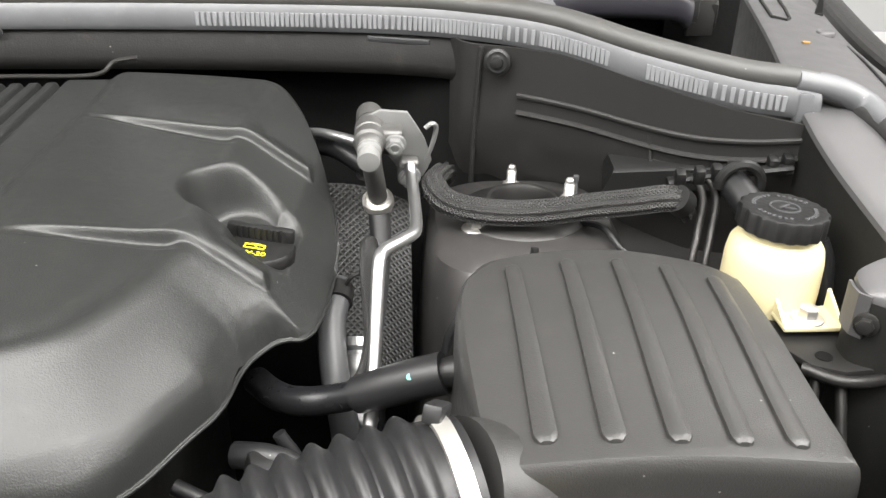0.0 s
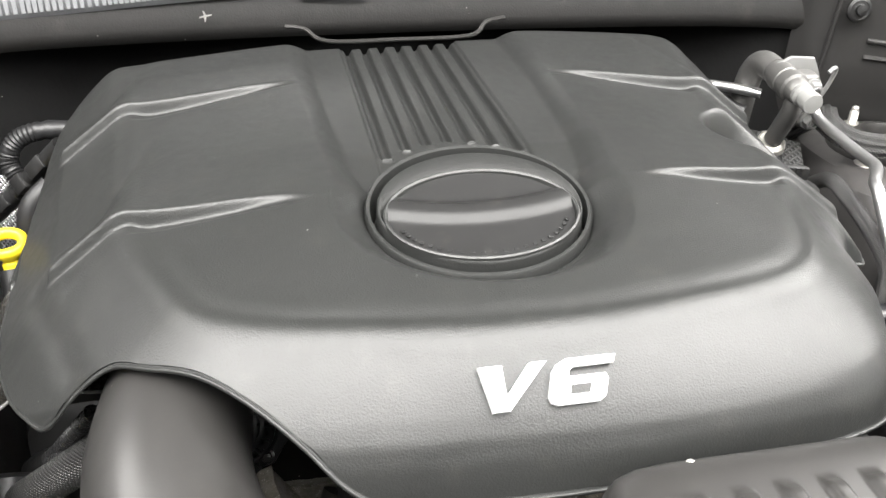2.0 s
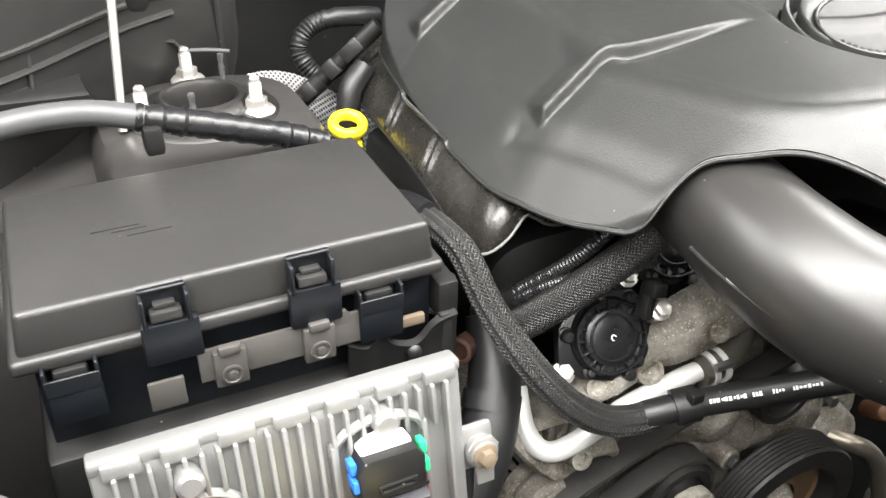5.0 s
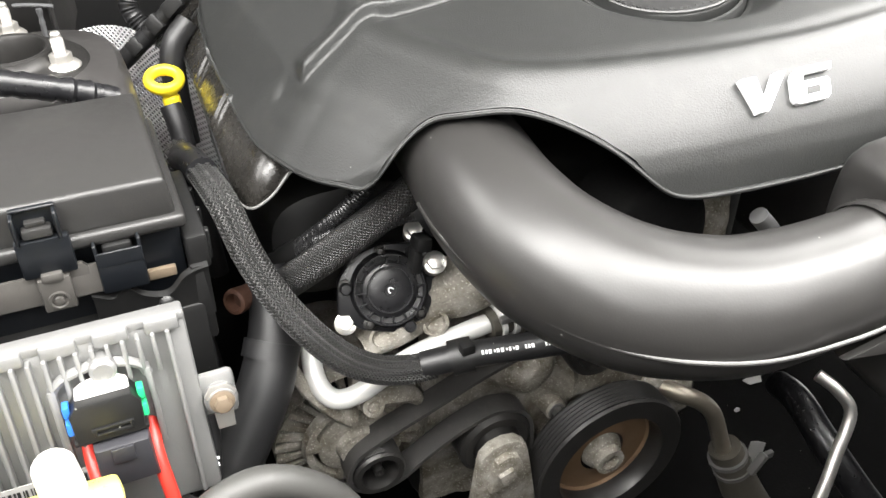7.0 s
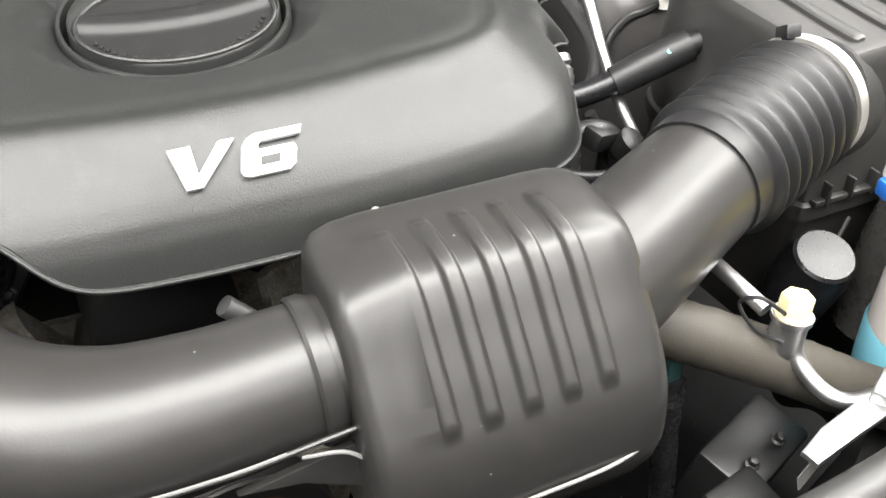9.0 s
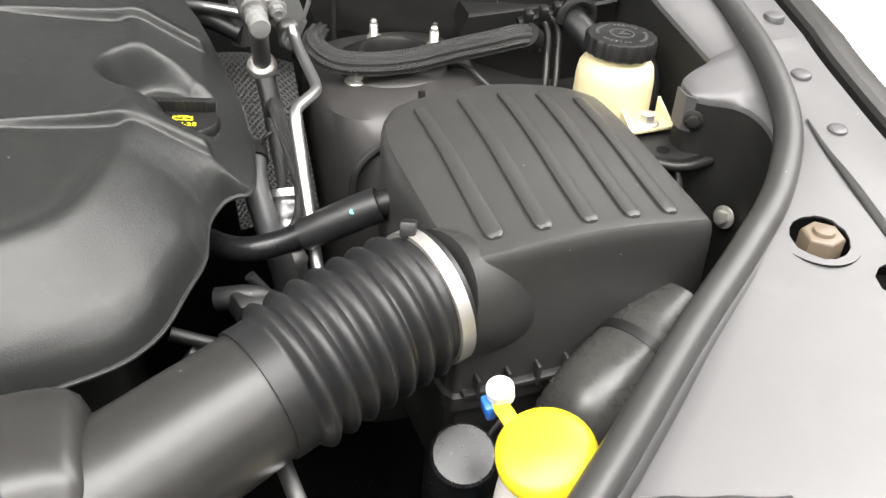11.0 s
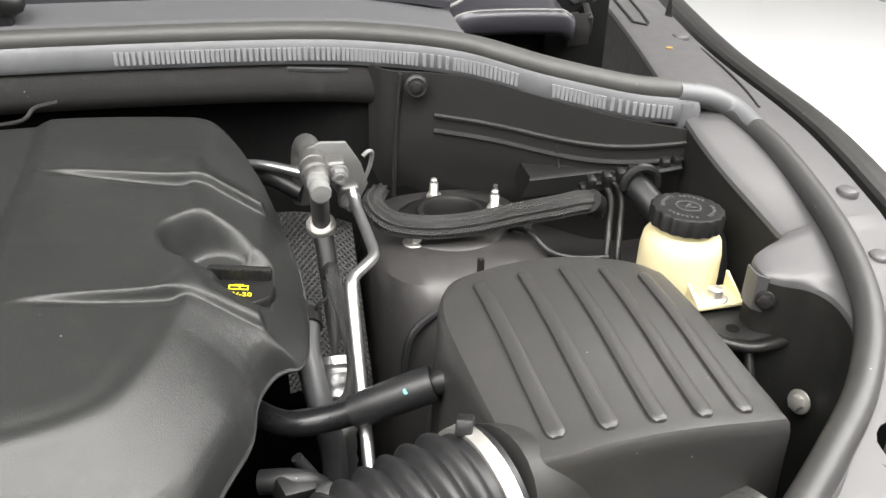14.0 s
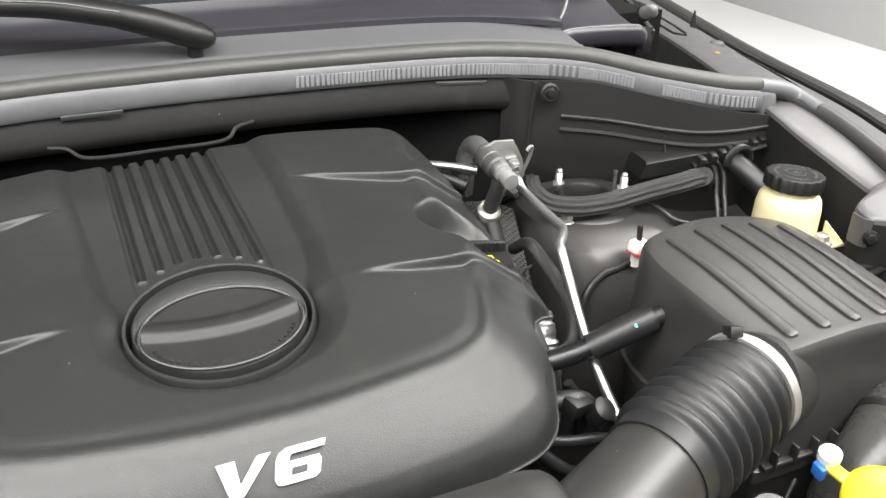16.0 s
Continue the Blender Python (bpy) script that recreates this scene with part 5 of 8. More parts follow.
liq = thing("liquid_line", "bare aluminium refrigerant pipe with a jog", "pipe", (0.41, 0.5, 0.93))
bm = bmesh.new()
g_tube(bm, [(0.429, 0.664, 1.060), (0.431, 0.650, 1.050), (0.433, 0.600, 1.043), (0.433, 0.568, 1.041), (0.430, 0.553, 1.041), (0.418, 0.536, 1.042), (0.405, 0.520, 1.042), (0.401, 0.508, 1.038), (0.399, 0.487, 1.018), (0.397, 0.455, 0.985), (0.394, 0.415, 0.952), (0.390, 0.37, 0.928), (0.386, 0.31, 0.90)], 0.0057, 14, 7)
part("pipe", bm, ALU_PIPE, liq)
bm = bmesh.new()
g_tube(bm, [(0.392, 0.706, 1.062), (0.365, 0.725, 1.064), (0.335, 0.748, 1.062), (0.30, 0.775, 1.052)], 0.0055, 12, 6)
part("rear_pipe", bm, ALU_PIPE, liq)
bm = bmesh.new()
g_tube(bm, [(0.385, 0.72, 1.035), (0.35, 0.75, 1.045), (0.31, 0.78, 1.035)], 0.011, 14, 6)
part("rear_hose", bm, RUBBER, liq, "black hose behind the pipe")

slv = thing("small_braided_hose", "thin black braided hose looping behind the cover", "hose", (0.38, 0.5, 0.9))
bm = bmesh.new()
g_tube(bm, [(0.392, 0.60, 1.00), (0.391, 0.565, 1.025), (0.391, 0.535, 1.022), (0.394, 0.495, 1.005), (0.395, 0.465, 0.985), (0.386, 0.448, 0.962), (0.365, 0.44, 0.955), (0.33, 0.44, 0.955)], 0.0075, 12, 8)
part("sleeve", bm, BRAID, slv)

heat = thing("heater_hose", "grey rubber heater hose with spring clip", "hose", (0.365, 0.49, 0.85))
bm = bmesh.new()
g_tube(bm, [(0.362, 0.555, 0.990), (0.362, 0.54, 0.985), (0.358, 0.515, 0.97), (0.362, 0.485, 0.94), (0.370, 0.462, 0.90), (0.372, 0.455, 0.85)], 0.0125, 16, 7)
part("hose", bm, GREY_PL, heat)
bm = bmesh.new()
g_tube(bm, [(0.362, 0.550, 0.988), (0.361, 0.534, 0.983)], 0.0152, 18, 2)
for sd in (-1, 1):
    g_tube(bm, [(0.361 + sd * 0.010, 0.541, 0.998), (0.361 + sd * 0.015, 0.540, 1.006), (0.361 + sd * 0.022, 0.540, 1.010)], 0.0022, 8, 4)
part("clip", bm, STEEL_DK, heat)

pcv = thing("breather_hose", "black rubber breather hose from the air box", "hose", (0.40, 0.41, 0.96))
bm = bmesh.new()
g_tube(bm, [(0.392, 0.412, 0.978), (0.365, 0.420, 0.966), (0.338, 0.426, 0.960), (0.318, 0.438, 0.958), (0.30, 0.46, 0.956)], 0.0115, 18, 8)
part("hose", bm, SHINY_RUBBER, pcv)
bm = bmesh.new()
g_tube(bm, [(0.384, 0.414, 0.974), (0.405, 0.408, 0.985), (0.43, 0.402, 0.997), (0.450, 0.398, 1.005)], [0.0145, 0.0155, 0.016, 0.016], 20, 7)
part("sleeve", bm, RUBBER, pcv)
bm = bmesh.new()
g_lathe(bm, [(0.0024, 0), (0.0024, 0.0006)], axis((0.424, 0.3915, 1.0065), (-0.2, -0.65, 0.75)), 12)
part("dot", bm, CYAN_PRINT, pcv, "pale green paint dot")
bm = bmesh.new()
g_tube(bm, [(0.448, 0.3985, 1.004), (0.460, 0.396, 1.008), (0.48, 0.394, 1.010)], [0.011, 0.012, 0.013], 16, 5)
part("connector", bm, DARK_PL, pcv)
for a in range(6):
    bm = bmesh.new()
    g_box(bm, (0.004, 0.002, 0.030), Matrix.Translation((0.461 + 0.001 * a, 0.396, 1.008)) @ pose(0, 0, 0, a * 30, 0, 0), 0)
    part("connector_rib", bm, DARK_PL, pcv)

wires = thing("wiring_loom", "black taped wiring loom and plugs below the cover edge", "wiring", (0.33, 0.36, 0.9))
for pts, r in ((((0.30, 0.36, 0.965), (0.325, 0.352, 0.968), (0.345, 0.352, 0.955), (0.35, 0.345, 0.93)), 0.010), (((0.26, 0.34, 0.955), (0.30, 0.33, 0.94), (0.34, 0.325, 0.935), (0.37, 0.33, 0.92)), 0.006), (((0.27, 0.33, 0.94), (0.30, 0.315, 0.915), (0.33, 0.31, 0.90)), 0.008), (((0.33, 0.37, 0.975), (0.345, 0.365, 0.945), (0.34, 0.36, 0.90)), 0.005)):
    bm = bmesh.new()
    g_tube(bm, pts, r, 10, 7)
    part("loom", bm, RUBBER, wires)
bm = bmesh.new()
g_box(bm, (0.03, 0.02, 0.018), Matrix.Translation((0.325, 0.345, 0.965)) @ pose(0, 0, 0, 10, 15, 20), 0.003)
part("plug", bm, DARK_PL, wires)
bm = bmesh.new()
g_lathe(bm, [(0.012, 0), (0.013, 0.003), (0.013, 0.018), (0.010, 0.02)], axis((0.345, 0.34, 0.95), (0.3, -0.5, 0.8)), 20)
part("ring_connector", bm, DARK_PL, wires)

# ---- hoses over the strut tower ----
def ribbon_hose(th, pts, w, strands, material):
    """A woven sleeve over several lines: ribs run along it."""
    line = curve(pts, 9)
    rings, uvs, gone = [], [], 0
    seg = strands * 8
    for i, (p, right, up) in enumerate(frames(line)):
        if i:
            gone += (p - line[i - 1]).length
        ring = []
        for j in range(seg):
            a = 2 * math.pi * j / seg
            k = 1 + 0.13 * math.cos(a * strands)
            ring.append(p + right * (w * k * math.cos(a)) + up * (w * 0.72 * k * math.sin(a)))
        rings.append(ring)
        uvs.append(gone)
    bm = bmesh.new()
    g_loft(bm, rings, True, True, uvs)
    return part("sleeve", bm, material, th)


bh = thing("braided_hose", "thick black braided sleeve hose across the strut tower", "hose", (0.56, 0.62, 1.0))
bm = bmesh.new()
g_tube(bm, [(0.676, 0.603, 1.050), (0.686, 0.608, 1.041)], 0.0138, 18, 3)
part("end_band", bm, DARK_PL, bh, "black band at the sleeve end")
ribbon_hose(bh, [(0.452, 0.75, 0.99), (0.462, 0.715, 1.02), (0.463, 0.690, 1.042), (0.452, 0.664, 1.040), (0.466, 0.641, 1.030), (0.50, 0.628, 1.026), (0.548, 0.624, 1.026), (0.600, 0.616, 1.036), (0.640, 0.606, 1.045), (0.664, 0.604, 1.049), (0.680, 0.606, 1.046), (0.692, 0.612, 1.032)], 0.0118, 9, BRAID_RIB)

bl = thing("brake_lines", "pair of black metal brake lines in a clip rail", "pipe", (0.70, 0.60, 0.94))
for k, dx in enumerate((0.0, 0.013)):
    bm = bmesh.new()
    g_tube(bm, [(0.688 + dx, 0.628, 1.058), (0.698 + dx, 0.618, 1.060), (0.704 + dx, 0.609, 1.046), (0.699 + dx, 0.595, 1.02), (0.690 + dx, 0.575, 0.996), (0.685 + dx, 0.56, 0.96)], 0.0038, 10, 7)
    part("line", bm, STEEL_DK, bl)
bm = bmesh.new()
rail_pts = [(0.672, 0.622, 1.058), (0.705, 0.622, 1.064), (0.74, 0.616, 1.070), (0.785, 0.612, 1.076)]
g_tube(bm, rail_pts, 0.006, 8, 6, 0.7)
part("clip_rail", bm, DARK_PL, bl)
for x in (0.682, 0.700, 0.716, 0.730, 0.768, 0.782):
    bm = bmesh.new()
    g_box(bm, (0.010, 0.014, 0.016), Matrix.Translation((x, 0.617, 1.064 + 0.15 * (x - 0.68))) @ pose(0, 0, 0, 10, 0, -8), 0.003)
    part("clip", bm, DARK_PL, bl)
bm = bmesh.new()
g_tube(bm, [(0.735 + 0.02 * math.cos(a), 0.605, 1.062 + 0.02 * math.sin(a)) for a in np.linspace(3.3, -0.2, 10)], 0.005, 8, 3, 1.0)
part("hose_clip", bm, DARK_PL, bl)
rh = thing("reservoir_hose", "dark rubber hose behind the fluid reservoir", "hose", (0.745, 0.56, 0.95))
bm = bmesh.new()
g_tube(bm, [(0.728, 0.628, 1.06), (0.734, 0.600, 1.057), (0.748, 0.56, 1.035), (0.762, 0.53, 1.0), (0.765, 0.51, 0.95)], 0.0145, 16, 7)
part("hose", bm, RUBBER, rh)
bm = bmesh.new()
g_tube(bm, [(0.775, 0.515, 1.05), (0.782, 0.51, 1.03), (0.783, 0.50, 0.99), (0.785, 0.49, 0.93)], 0.007, 12, 6)
part("drain", bm, RUBBER, rh)
wl = thing("abs_wire", "thin black wire clipped along the apron", "wire", (0.62, 0.60, 0.99))
bm = bmesh.new()
g_tube(bm, [(0.60, 0.645, 1.005), (0.615, 0.617, 1.012), (0.630, 0.592, 1.0), (0.655, 0.578, 0.996), (0.69, 0.57, 0.997)], 0.0032, 8, 7)
part("wire", bm, RUBBER, wl)

# level sensor plug on the tower side
sen = thing("air_sensor_plug", "cream sensor plug with a red band beside the air box", "sensor", (0.535, 0.545, 0.98))
bm = bmesh.new()
g_box(bm, (0.024, 0.018, 0.016), Matrix.Translation((0.535, 0.541, 1.004)) @ pose(0, 0, 0, 10, 5, 20), 0.003)
g_lathe(bm, [(0.006, 0), (0.006, 0.02)], axis((0.536, 0.545, 0.975), (0, 0, 1)), 14)
part("body", bm, WHITE_PL, sen)
bm = bmesh.new()
g_box(bm, (0.0245, 0.0185, 0.0045), Matrix.Translation((0.535, 0.541, 0.998)) @ pose(0, 0, 0, 10, 5, 20), 0.001)
part("band", bm, RED_PL, sen, "red lock band")
bm = bmesh.new()
g_box(bm, (0.006, 0.006, 0.022), Matrix.Translation((0.536, 0.543, 1.020)) @ pose(0, 0, 0, -6, 4, 20), 0.0015)
part("latch", bm, DARK_PL, sen)
bm = bmesh.new()
g_tube(bm, [(0.535, 0.548, 0.98), (0.515, 0.55, 0.972), (0.49, 0.548, 0.968), (0.465, 0.54, 0.95), (0.455, 0.53, 0.91)], 0.0045, 8, 7)
part("wire", bm, RUBBER, sen)

# bracket and bolts inside the fender
brk = thing("reservoir_bracket", "black steel bracket under the reservoir foot", "bracket", (0.755, 0.425, 0.95))
bm = bmesh.new()
g_prism(bm, [(0.71, 0.436), (0.728, 0.402), (0.75, 0.392), (0.79, 0.396), (0.812, 0.41), (0.81, 0.45), (0.77, 0.47), (0.72, 0.47)], 0.998, 1.003, None, 0.001)
g_tube(bm, [(0.722, 0.405, 0.998), (0.75, 0.389, 0.996), (0.79, 0.393, 0.996), (0.812, 0.405, 0.996)], 0.005, 10, 6)
part("plate", bm, STEEL_DK, brk)
# black disc laid on the plate, painting the shade of a hole
bm = bmesh.new()
g_lathe(bm, [(0.0065, 0), (0.0065, 0.0005)], Matrix.Translation((0.742, 0.412, 1.0032)), 20)
part("hole", bm, INSUL, brk)
bm = bmesh.new()
g_tube(bm, [(0.752, 0.40, 0.995), (0.748, 0.37, 0.95), (0.745, 0.33, 0.88), (0.745, 0.30, 0.80)], 0.0045, 10, 6)
g_tube(bm, [(0.735, 0.405, 0.995), (0.728, 0.38, 0.95), (0.725, 0.35, 0.86)], 0.004, 10, 6)
part("line", bm, STEEL_DK, brk)
bm = bmesh.new()
g_bolt(bm, axis((0.760, 0.400, 1.040), (-0.6, -0.8, 0.1)), 0.0065, 0.006, 0.0095)
part("bolt", bm, STEEL_DK, brk)
bm = bmesh.new()
g_bolt(bm, axis((0.794, 0.362, 0.946), (-0.9, -0.25, 0.2)), 0.0075, 0.007, 0.012)
part("bolt", bm, ZINC, brk)
bm = bmesh.new()
g_sheet(bm, [[V(0.7575, 0.428, z), V(0.7555, 0.418, z), V(0.7555, 0.409, z), V(0.761, 0.402, z)] for z in (1.062, 1.05, 1.036, 1.026)], 0.002)
part("flange_tab", bm, PAINT, brk, "painted tab folded down from the flange")

# ---- details of the fender flange ----
def rim_dome(x, y, r, h, name="rubber_stop", material=PAINT, label="painted round plug on the fender flange", cat="plug"):
    bm = bmesh.new()
    z = rim_z(x, y)
    g_lathe(bm, [(r, -0.002), (r, h * 0.35), (r * 0.86, h * 0.8), (r * 0.55, h), (0.0005, h)], Matrix.Translation((x, y, z)), 28)
    return solid(name, bm, material, label, cat, "flange plugs")


for x, y, r, h in ((0.899, 0.487, 0.011, 0.006), (0.868, 0.395, 0.010, 0.004), (0.935, 0.901, 0.012, 0.005), (0.850, 0.315, 0.009, 0.003), (0.468, -0.059, 0.010, 0.004), (0.545, 0.03, 0.008, 0.003), (0.60, 0.0, 0.010, 0.004)):
    rim_dome(x, y, r, h)
rim_dome(0.421, -0.033, 0.024, 0.0045, "panel_plug", TOWER, "flat blue-grey plug in the front panel")
bm = bmesh.new()
g_lathe(bm, [(0.0135, -0.002), (0.0135, 0.002), (0.0115, 0.0028), (0.0095, 0.0015), (0.0085, 0.0035), (0.0060, 0.0042), (0.0035, 0.002), (0.0005, 0.002)], Matrix.Translation((0.474, 0.004, rim_z(0.474, 0.004))), 28)
solid("panel_washer", bm, TOWER, "dark ringed washer plug on the front panel", "plug", "flange plugs")
HZ = rim_z(0.752, 0.206)
hx = thing("adjuster_cap", "aged tan hexagonal cap in a round hole", "cap", (0.752, 0.206, 0.985))
bm = bmesh.new()
g_lathe(bm, [(0.012, -0.05), (0.012, 0.0)], Matrix.Translation((0.752, 0.206, HZ - 0.02)), 20)
g_prism(bm, hexagon(0.017, 0.3), -0.004, 0.016, Matrix.Translation((0.754, 0.206, HZ - 0.012)), 0.003, 3)
g_lathe(bm, [(0.009, 0.0), (0.008, 0.003), (0.003, 0.004)], Matrix.Translation((0.754, 0.206, HZ + 0.004)), 20)
part("cap", bm, TAN_PL, hx)
# cups added under both holes, their shade put into the dark colour
bm = bmesh.new()
g_lathe(bm, [(0.032, 0.022), (0.032, -0.06), (0.002, -0.065)], Matrix.Translation((0.752, 0.206, HZ - 0.025)), 32, False)
part("well", bm, SHADOW_PAINT, hx)
bm = bmesh.new()
g_lathe(bm, [(0.022, 0.01), (0.022, -0.06), (0.002, -0.065)], Matrix.Translation((0.782, 0.150, HZ - 0.03)), 28, False)
part("well", bm, SHADOW_PAINT, hx)
# long dark strip on the flange: shading of a step edge, as colour
for pts, r in ((((0.832, 0.335), (0.822, 0.295), (0.815, 0.25), (0.808, 0.19)), 0.006),):
    bm = bmesh.new()
    g_tube(bm, [(x, y, rim_z(x, y) + 0.0015) for x, y in pts], [0.001, 0.0026, 0.0042, 0.005], 10, 6, 0.22)
    solid("step_shade", bm, SHADOW_PAINT, "dark strip standing for the shade at a step in the flange", "slot")
ch = thing("label_clip", "small grey block clip with a frayed side on the panel", "clip", (0.368, -0.055, 0.975))
bm = bmesh.new()
CM = Matrix.Translation((0.366, -0.055, rim_z(0.37, -0.055) + 0.011)) @ pose(0, 0, 0, 0, 0, 32)
g_box(bm, (0.036, 0.026, 0.02), CM, 0.002)
part("block", bm, GREY_PL, ch)
bm = bmesh.new()
for i in range(150):
    a, b = random.uniform(-0.012, 0.012), random.uniform(-0.009, 0.008)
    g_box(bm, (0.004, 0.0011, 0.0011), CM @ Matrix.Translation((-0.0185, a, b)) @ pose(0, 0, 0, random.uniform(0, 90), random.uniform(0, 90), 0), 0)
tagged(part("frayed_foam", bm, TAN_PL, ch, "frayed tan foam"), kind="stuff")
bm = bmesh.new()
for i in range(6):
    g_box(bm, (0.0018, 0.005 if i % 2 else 0.003, 0.0004), CM @ Matrix.Translation((-0.004 + 0.0028 * i, 0.004, 0.0101)), 0)
part("printed_bars", bm, LIGHT_GREY, ch)
# raised step across the front panel
rows = []
for k in np.linspace(0, 1, 10):
    a, b = V(0.512, 0.054, 0).lerp(V(0.60, 0.026, 0), k), V(0.488, 0.022, 0).lerp(V(0.566, -0.040, 0), k)
    row = []
    for u, h in ((-0.04, -0.002), (0.0, 0.009), (0.06, 0.0115), (0.25, 0.0115), (0.30, 0.006), (0.80, 0.005), (0.86, 0.0115), (0.97, 0.0115), (1.02, -0.002)):
        p = a.lerp(b, u)
        row.append(V(p.x, p.y, rim_z(p.x, p.y) + h))
    rows.append(row)
bm = bmesh.new()
g_sheet(bm, rows, 0.002)
solid("panel_step", bm, TOWER, "raised brown-grey channel across the lamp panel", "channel", "", "", 30)
bm = bmesh.new()
g_tube(bm, [(0.36, -0.045, rim_z(0.36, -0.045) + 0.001), (0.43, -0.075, rim_z(0.43, -0.075) + 0.001), (0.50, -0.06, rim_z(0.5, -0.06) + 0.001), (0.60, -0.03, rim_z(0.6, -0.03) + 0.001)], 0.002, 6, 8)
solid("panel_joint", bm, STEEL_DK, "dark joint line between front panels", "joint")

# hinge hardware at the cowl corner
hg = thing("corner_bracket", "dark steel hinge bracket with a rubber knob at the cowl corner", "bracket", (0.79, 0.93, 1.10))
bm = bmesh.new()
g_box(bm, (0.010, 0.13, 0.030), Matrix.Translation((0.806, 0.955, 1.165)) @ pose(0, 0, 0, 12, 0, -14), 0.002)
g_box(bm, (0.034, 0.004, 0.042), Matrix.Translation((0.776, 0.892, 1.150)) @ pose(0, 0, 0, 0, 0, 8), 0.0015)
part("arm", bm, STEEL_DK, hg)
bm = bmesh.new()
g_lathe(bm, [(0.006, -0.02), (0.007, -0.006), (0.0125, -0.004), (0.0135, 0.0), (0.0135, 0.006), (0.010, 0.010), (0.004, 0.011)], axis((0.766, 0.887, 1.196), (-0.45, -0.85, 0.3)), 24)
part("knob", bm, RUBBER, hg, "black rubber knob")
for x, y, z in ((0.786, 0.893, 1.198), (0.797, 0.905, 1.190)):
    bm = bmesh.new()
    g_bolt(bm, axis((x, y, z), (-0.5, -0.8, 0.3)), 0.0055, 0.007, 0.008)
    part("pivot_bolt", bm, ALU_GREY, hg)
ce = thing("cowl_end_cap", "black moulded end of the cowl panel with a pale ridge", "cowl end", (0.66, 0.93, 1.15))
CAP_Y = soften([(0.548, 0.792), (0.570, 0.803), (0.584, 0.822), (0.594, 0.844), (0.608, 0.858), (0.63, 0.866), (0.67, 0.866), (0.71, 0.860), (0.742, 0.852), (0.756, 0.860)], 6)
rows = []
for x in np.linspace(0.549, 0.755, 60):
    y = interp(CAP_Y, x)
    d = 0.010 * ss(0.735, 0.756, x)
    rows.append([V(x, y + dy, 1.186 + dz - d) for dy, dz in ((0.014, -0.034), (0.004, -0.030), (0.0, -0.024), (-0.002, -0.008), (0.0, -0.003), (0.004, 0.0), (0.009, 0.0), (0.016, -0.003), (0.04, -0.001), (0.08, 0.008), (0.12, 0.022), (0.18, 0.045), (0.23, 0.060))])
bm = bmesh.new()
g_sheet(bm, rows, 0.002)
part("moulding", bm, COWL_DARK, ce)
bm = bmesh.new()
g_tube(bm, [(x, interp(CAP_Y, x) + 0.006, 1.1858 - 0.010 * ss(0.735, 0.756, x)) for x in np.linspace(0.556, 0.75, 16)], 0.0016, 8, 3)
part("ridge", bm, PALE_EDGE, ce, "pale ridge")
bm = bmesh.new()
g_tube(bm, [(0.575, 0.856, 1.196), (0.60, 0.874, 1.196), (0.63, 0.905, 1.203), (0.66, 0.945, 1.218), (0.70, 1.02, 1.245)], 0.0022, 8, 6)
part("trim_edge", bm, PALE_EDGE, ce)
bm = bmesh.new()
g_box(bm, (0.03, 0.008, 0.030), Matrix.Translation((0.752, 0.876, 1.163)), 0.003)
part("lug", bm, DARK_PL, ce)
# shade line of a pressed triangle, joint line, clip and a flake on the rear flange
bm = bmesh.new()
corners = [(0.892, 0.962), (0.912, 0.955), (0.953, 1.125), (0.936, 1.145)]
# a dark tube draws the groove's shade; the flange itself stays flat
g_tube(bm, [(x, y, rim_z(x, y) + 0.001) for x, y in (*corners, corners[0])], 0.0022, 8, 3)
solid("recess_shade", bm, SHADOW_PAINT, "dark line standing for the shade in a rear flange recess", "recess")
bm = bmesh.new()
g_tube(bm, [(x, y, rim_z(x, y) + 0.001) for x, y in ((0.950, 0.87), (0.938, 0.80), (0.922, 0.72), (0.905, 0.66))], 0.0016, 8, 6)
solid("panel_joint", bm, STEEL_DK, "dark joint line along the fender flange", "joint")
bm = bmesh.new()
g_box(bm, (0.012, 0.006, 0.004), Matrix.Translation((0.979, 1.018, rim_z(0.979, 1.018) + 0.002)), 0.001)
g_loft(bm, [[V(0.979 + a * w, 1.018 + b * 0.4 * w, rim_z(0.979, 1.018) + h) for a, b in ((-1, -1), (1, -1), (1, 1), (-1, 1))] for h, w in ((0.0, 0.005), (0.016, 0.0035), (0.032, 0.0012))])
solid("trim_clip", bm, DARK_PL, "pointed black trim clip on the fender flange", "clip")
bm = bmesh.new()
g_prism(bm, [(-0.004, -0.003), (0.003, -0.004), (0.005, 0.001), (0.001, 0.004), (-0.004, 0.002)], 0, 0.0015, Matrix.Translation((0.886, 0.844, rim_z(0.886, 0.844))))
solid("gold_flake", bm, mat("gold_flake", (0.45, 0.27, 0.09), 0.4, 0.3, var=0.3, scale=200), "small gold-brown flake lying on the flange", "flake")

# wiper
wp = thing("wiper_arm", "black windscreen wiper arm lying over the cowl", "wiper", (0.08, 0.885, 1.19))
bm = bmesh.new()
g_tube(bm, [(0.110, 0.899, 1.207), (0.104, 0.899, 1.210), (0.090, 0.899, 1.215), (0.070, 0.899, 1.223), (0.038, 0.900, 1.235), (0.0, 0.902, 1.246)], [0.006, 0.014, 0.019, 0.0205, 0.0195, 0.0175], 18, 7, 0.9)
part("arm_head", bm, DARK_PL, wp)
bm = bmesh.new()
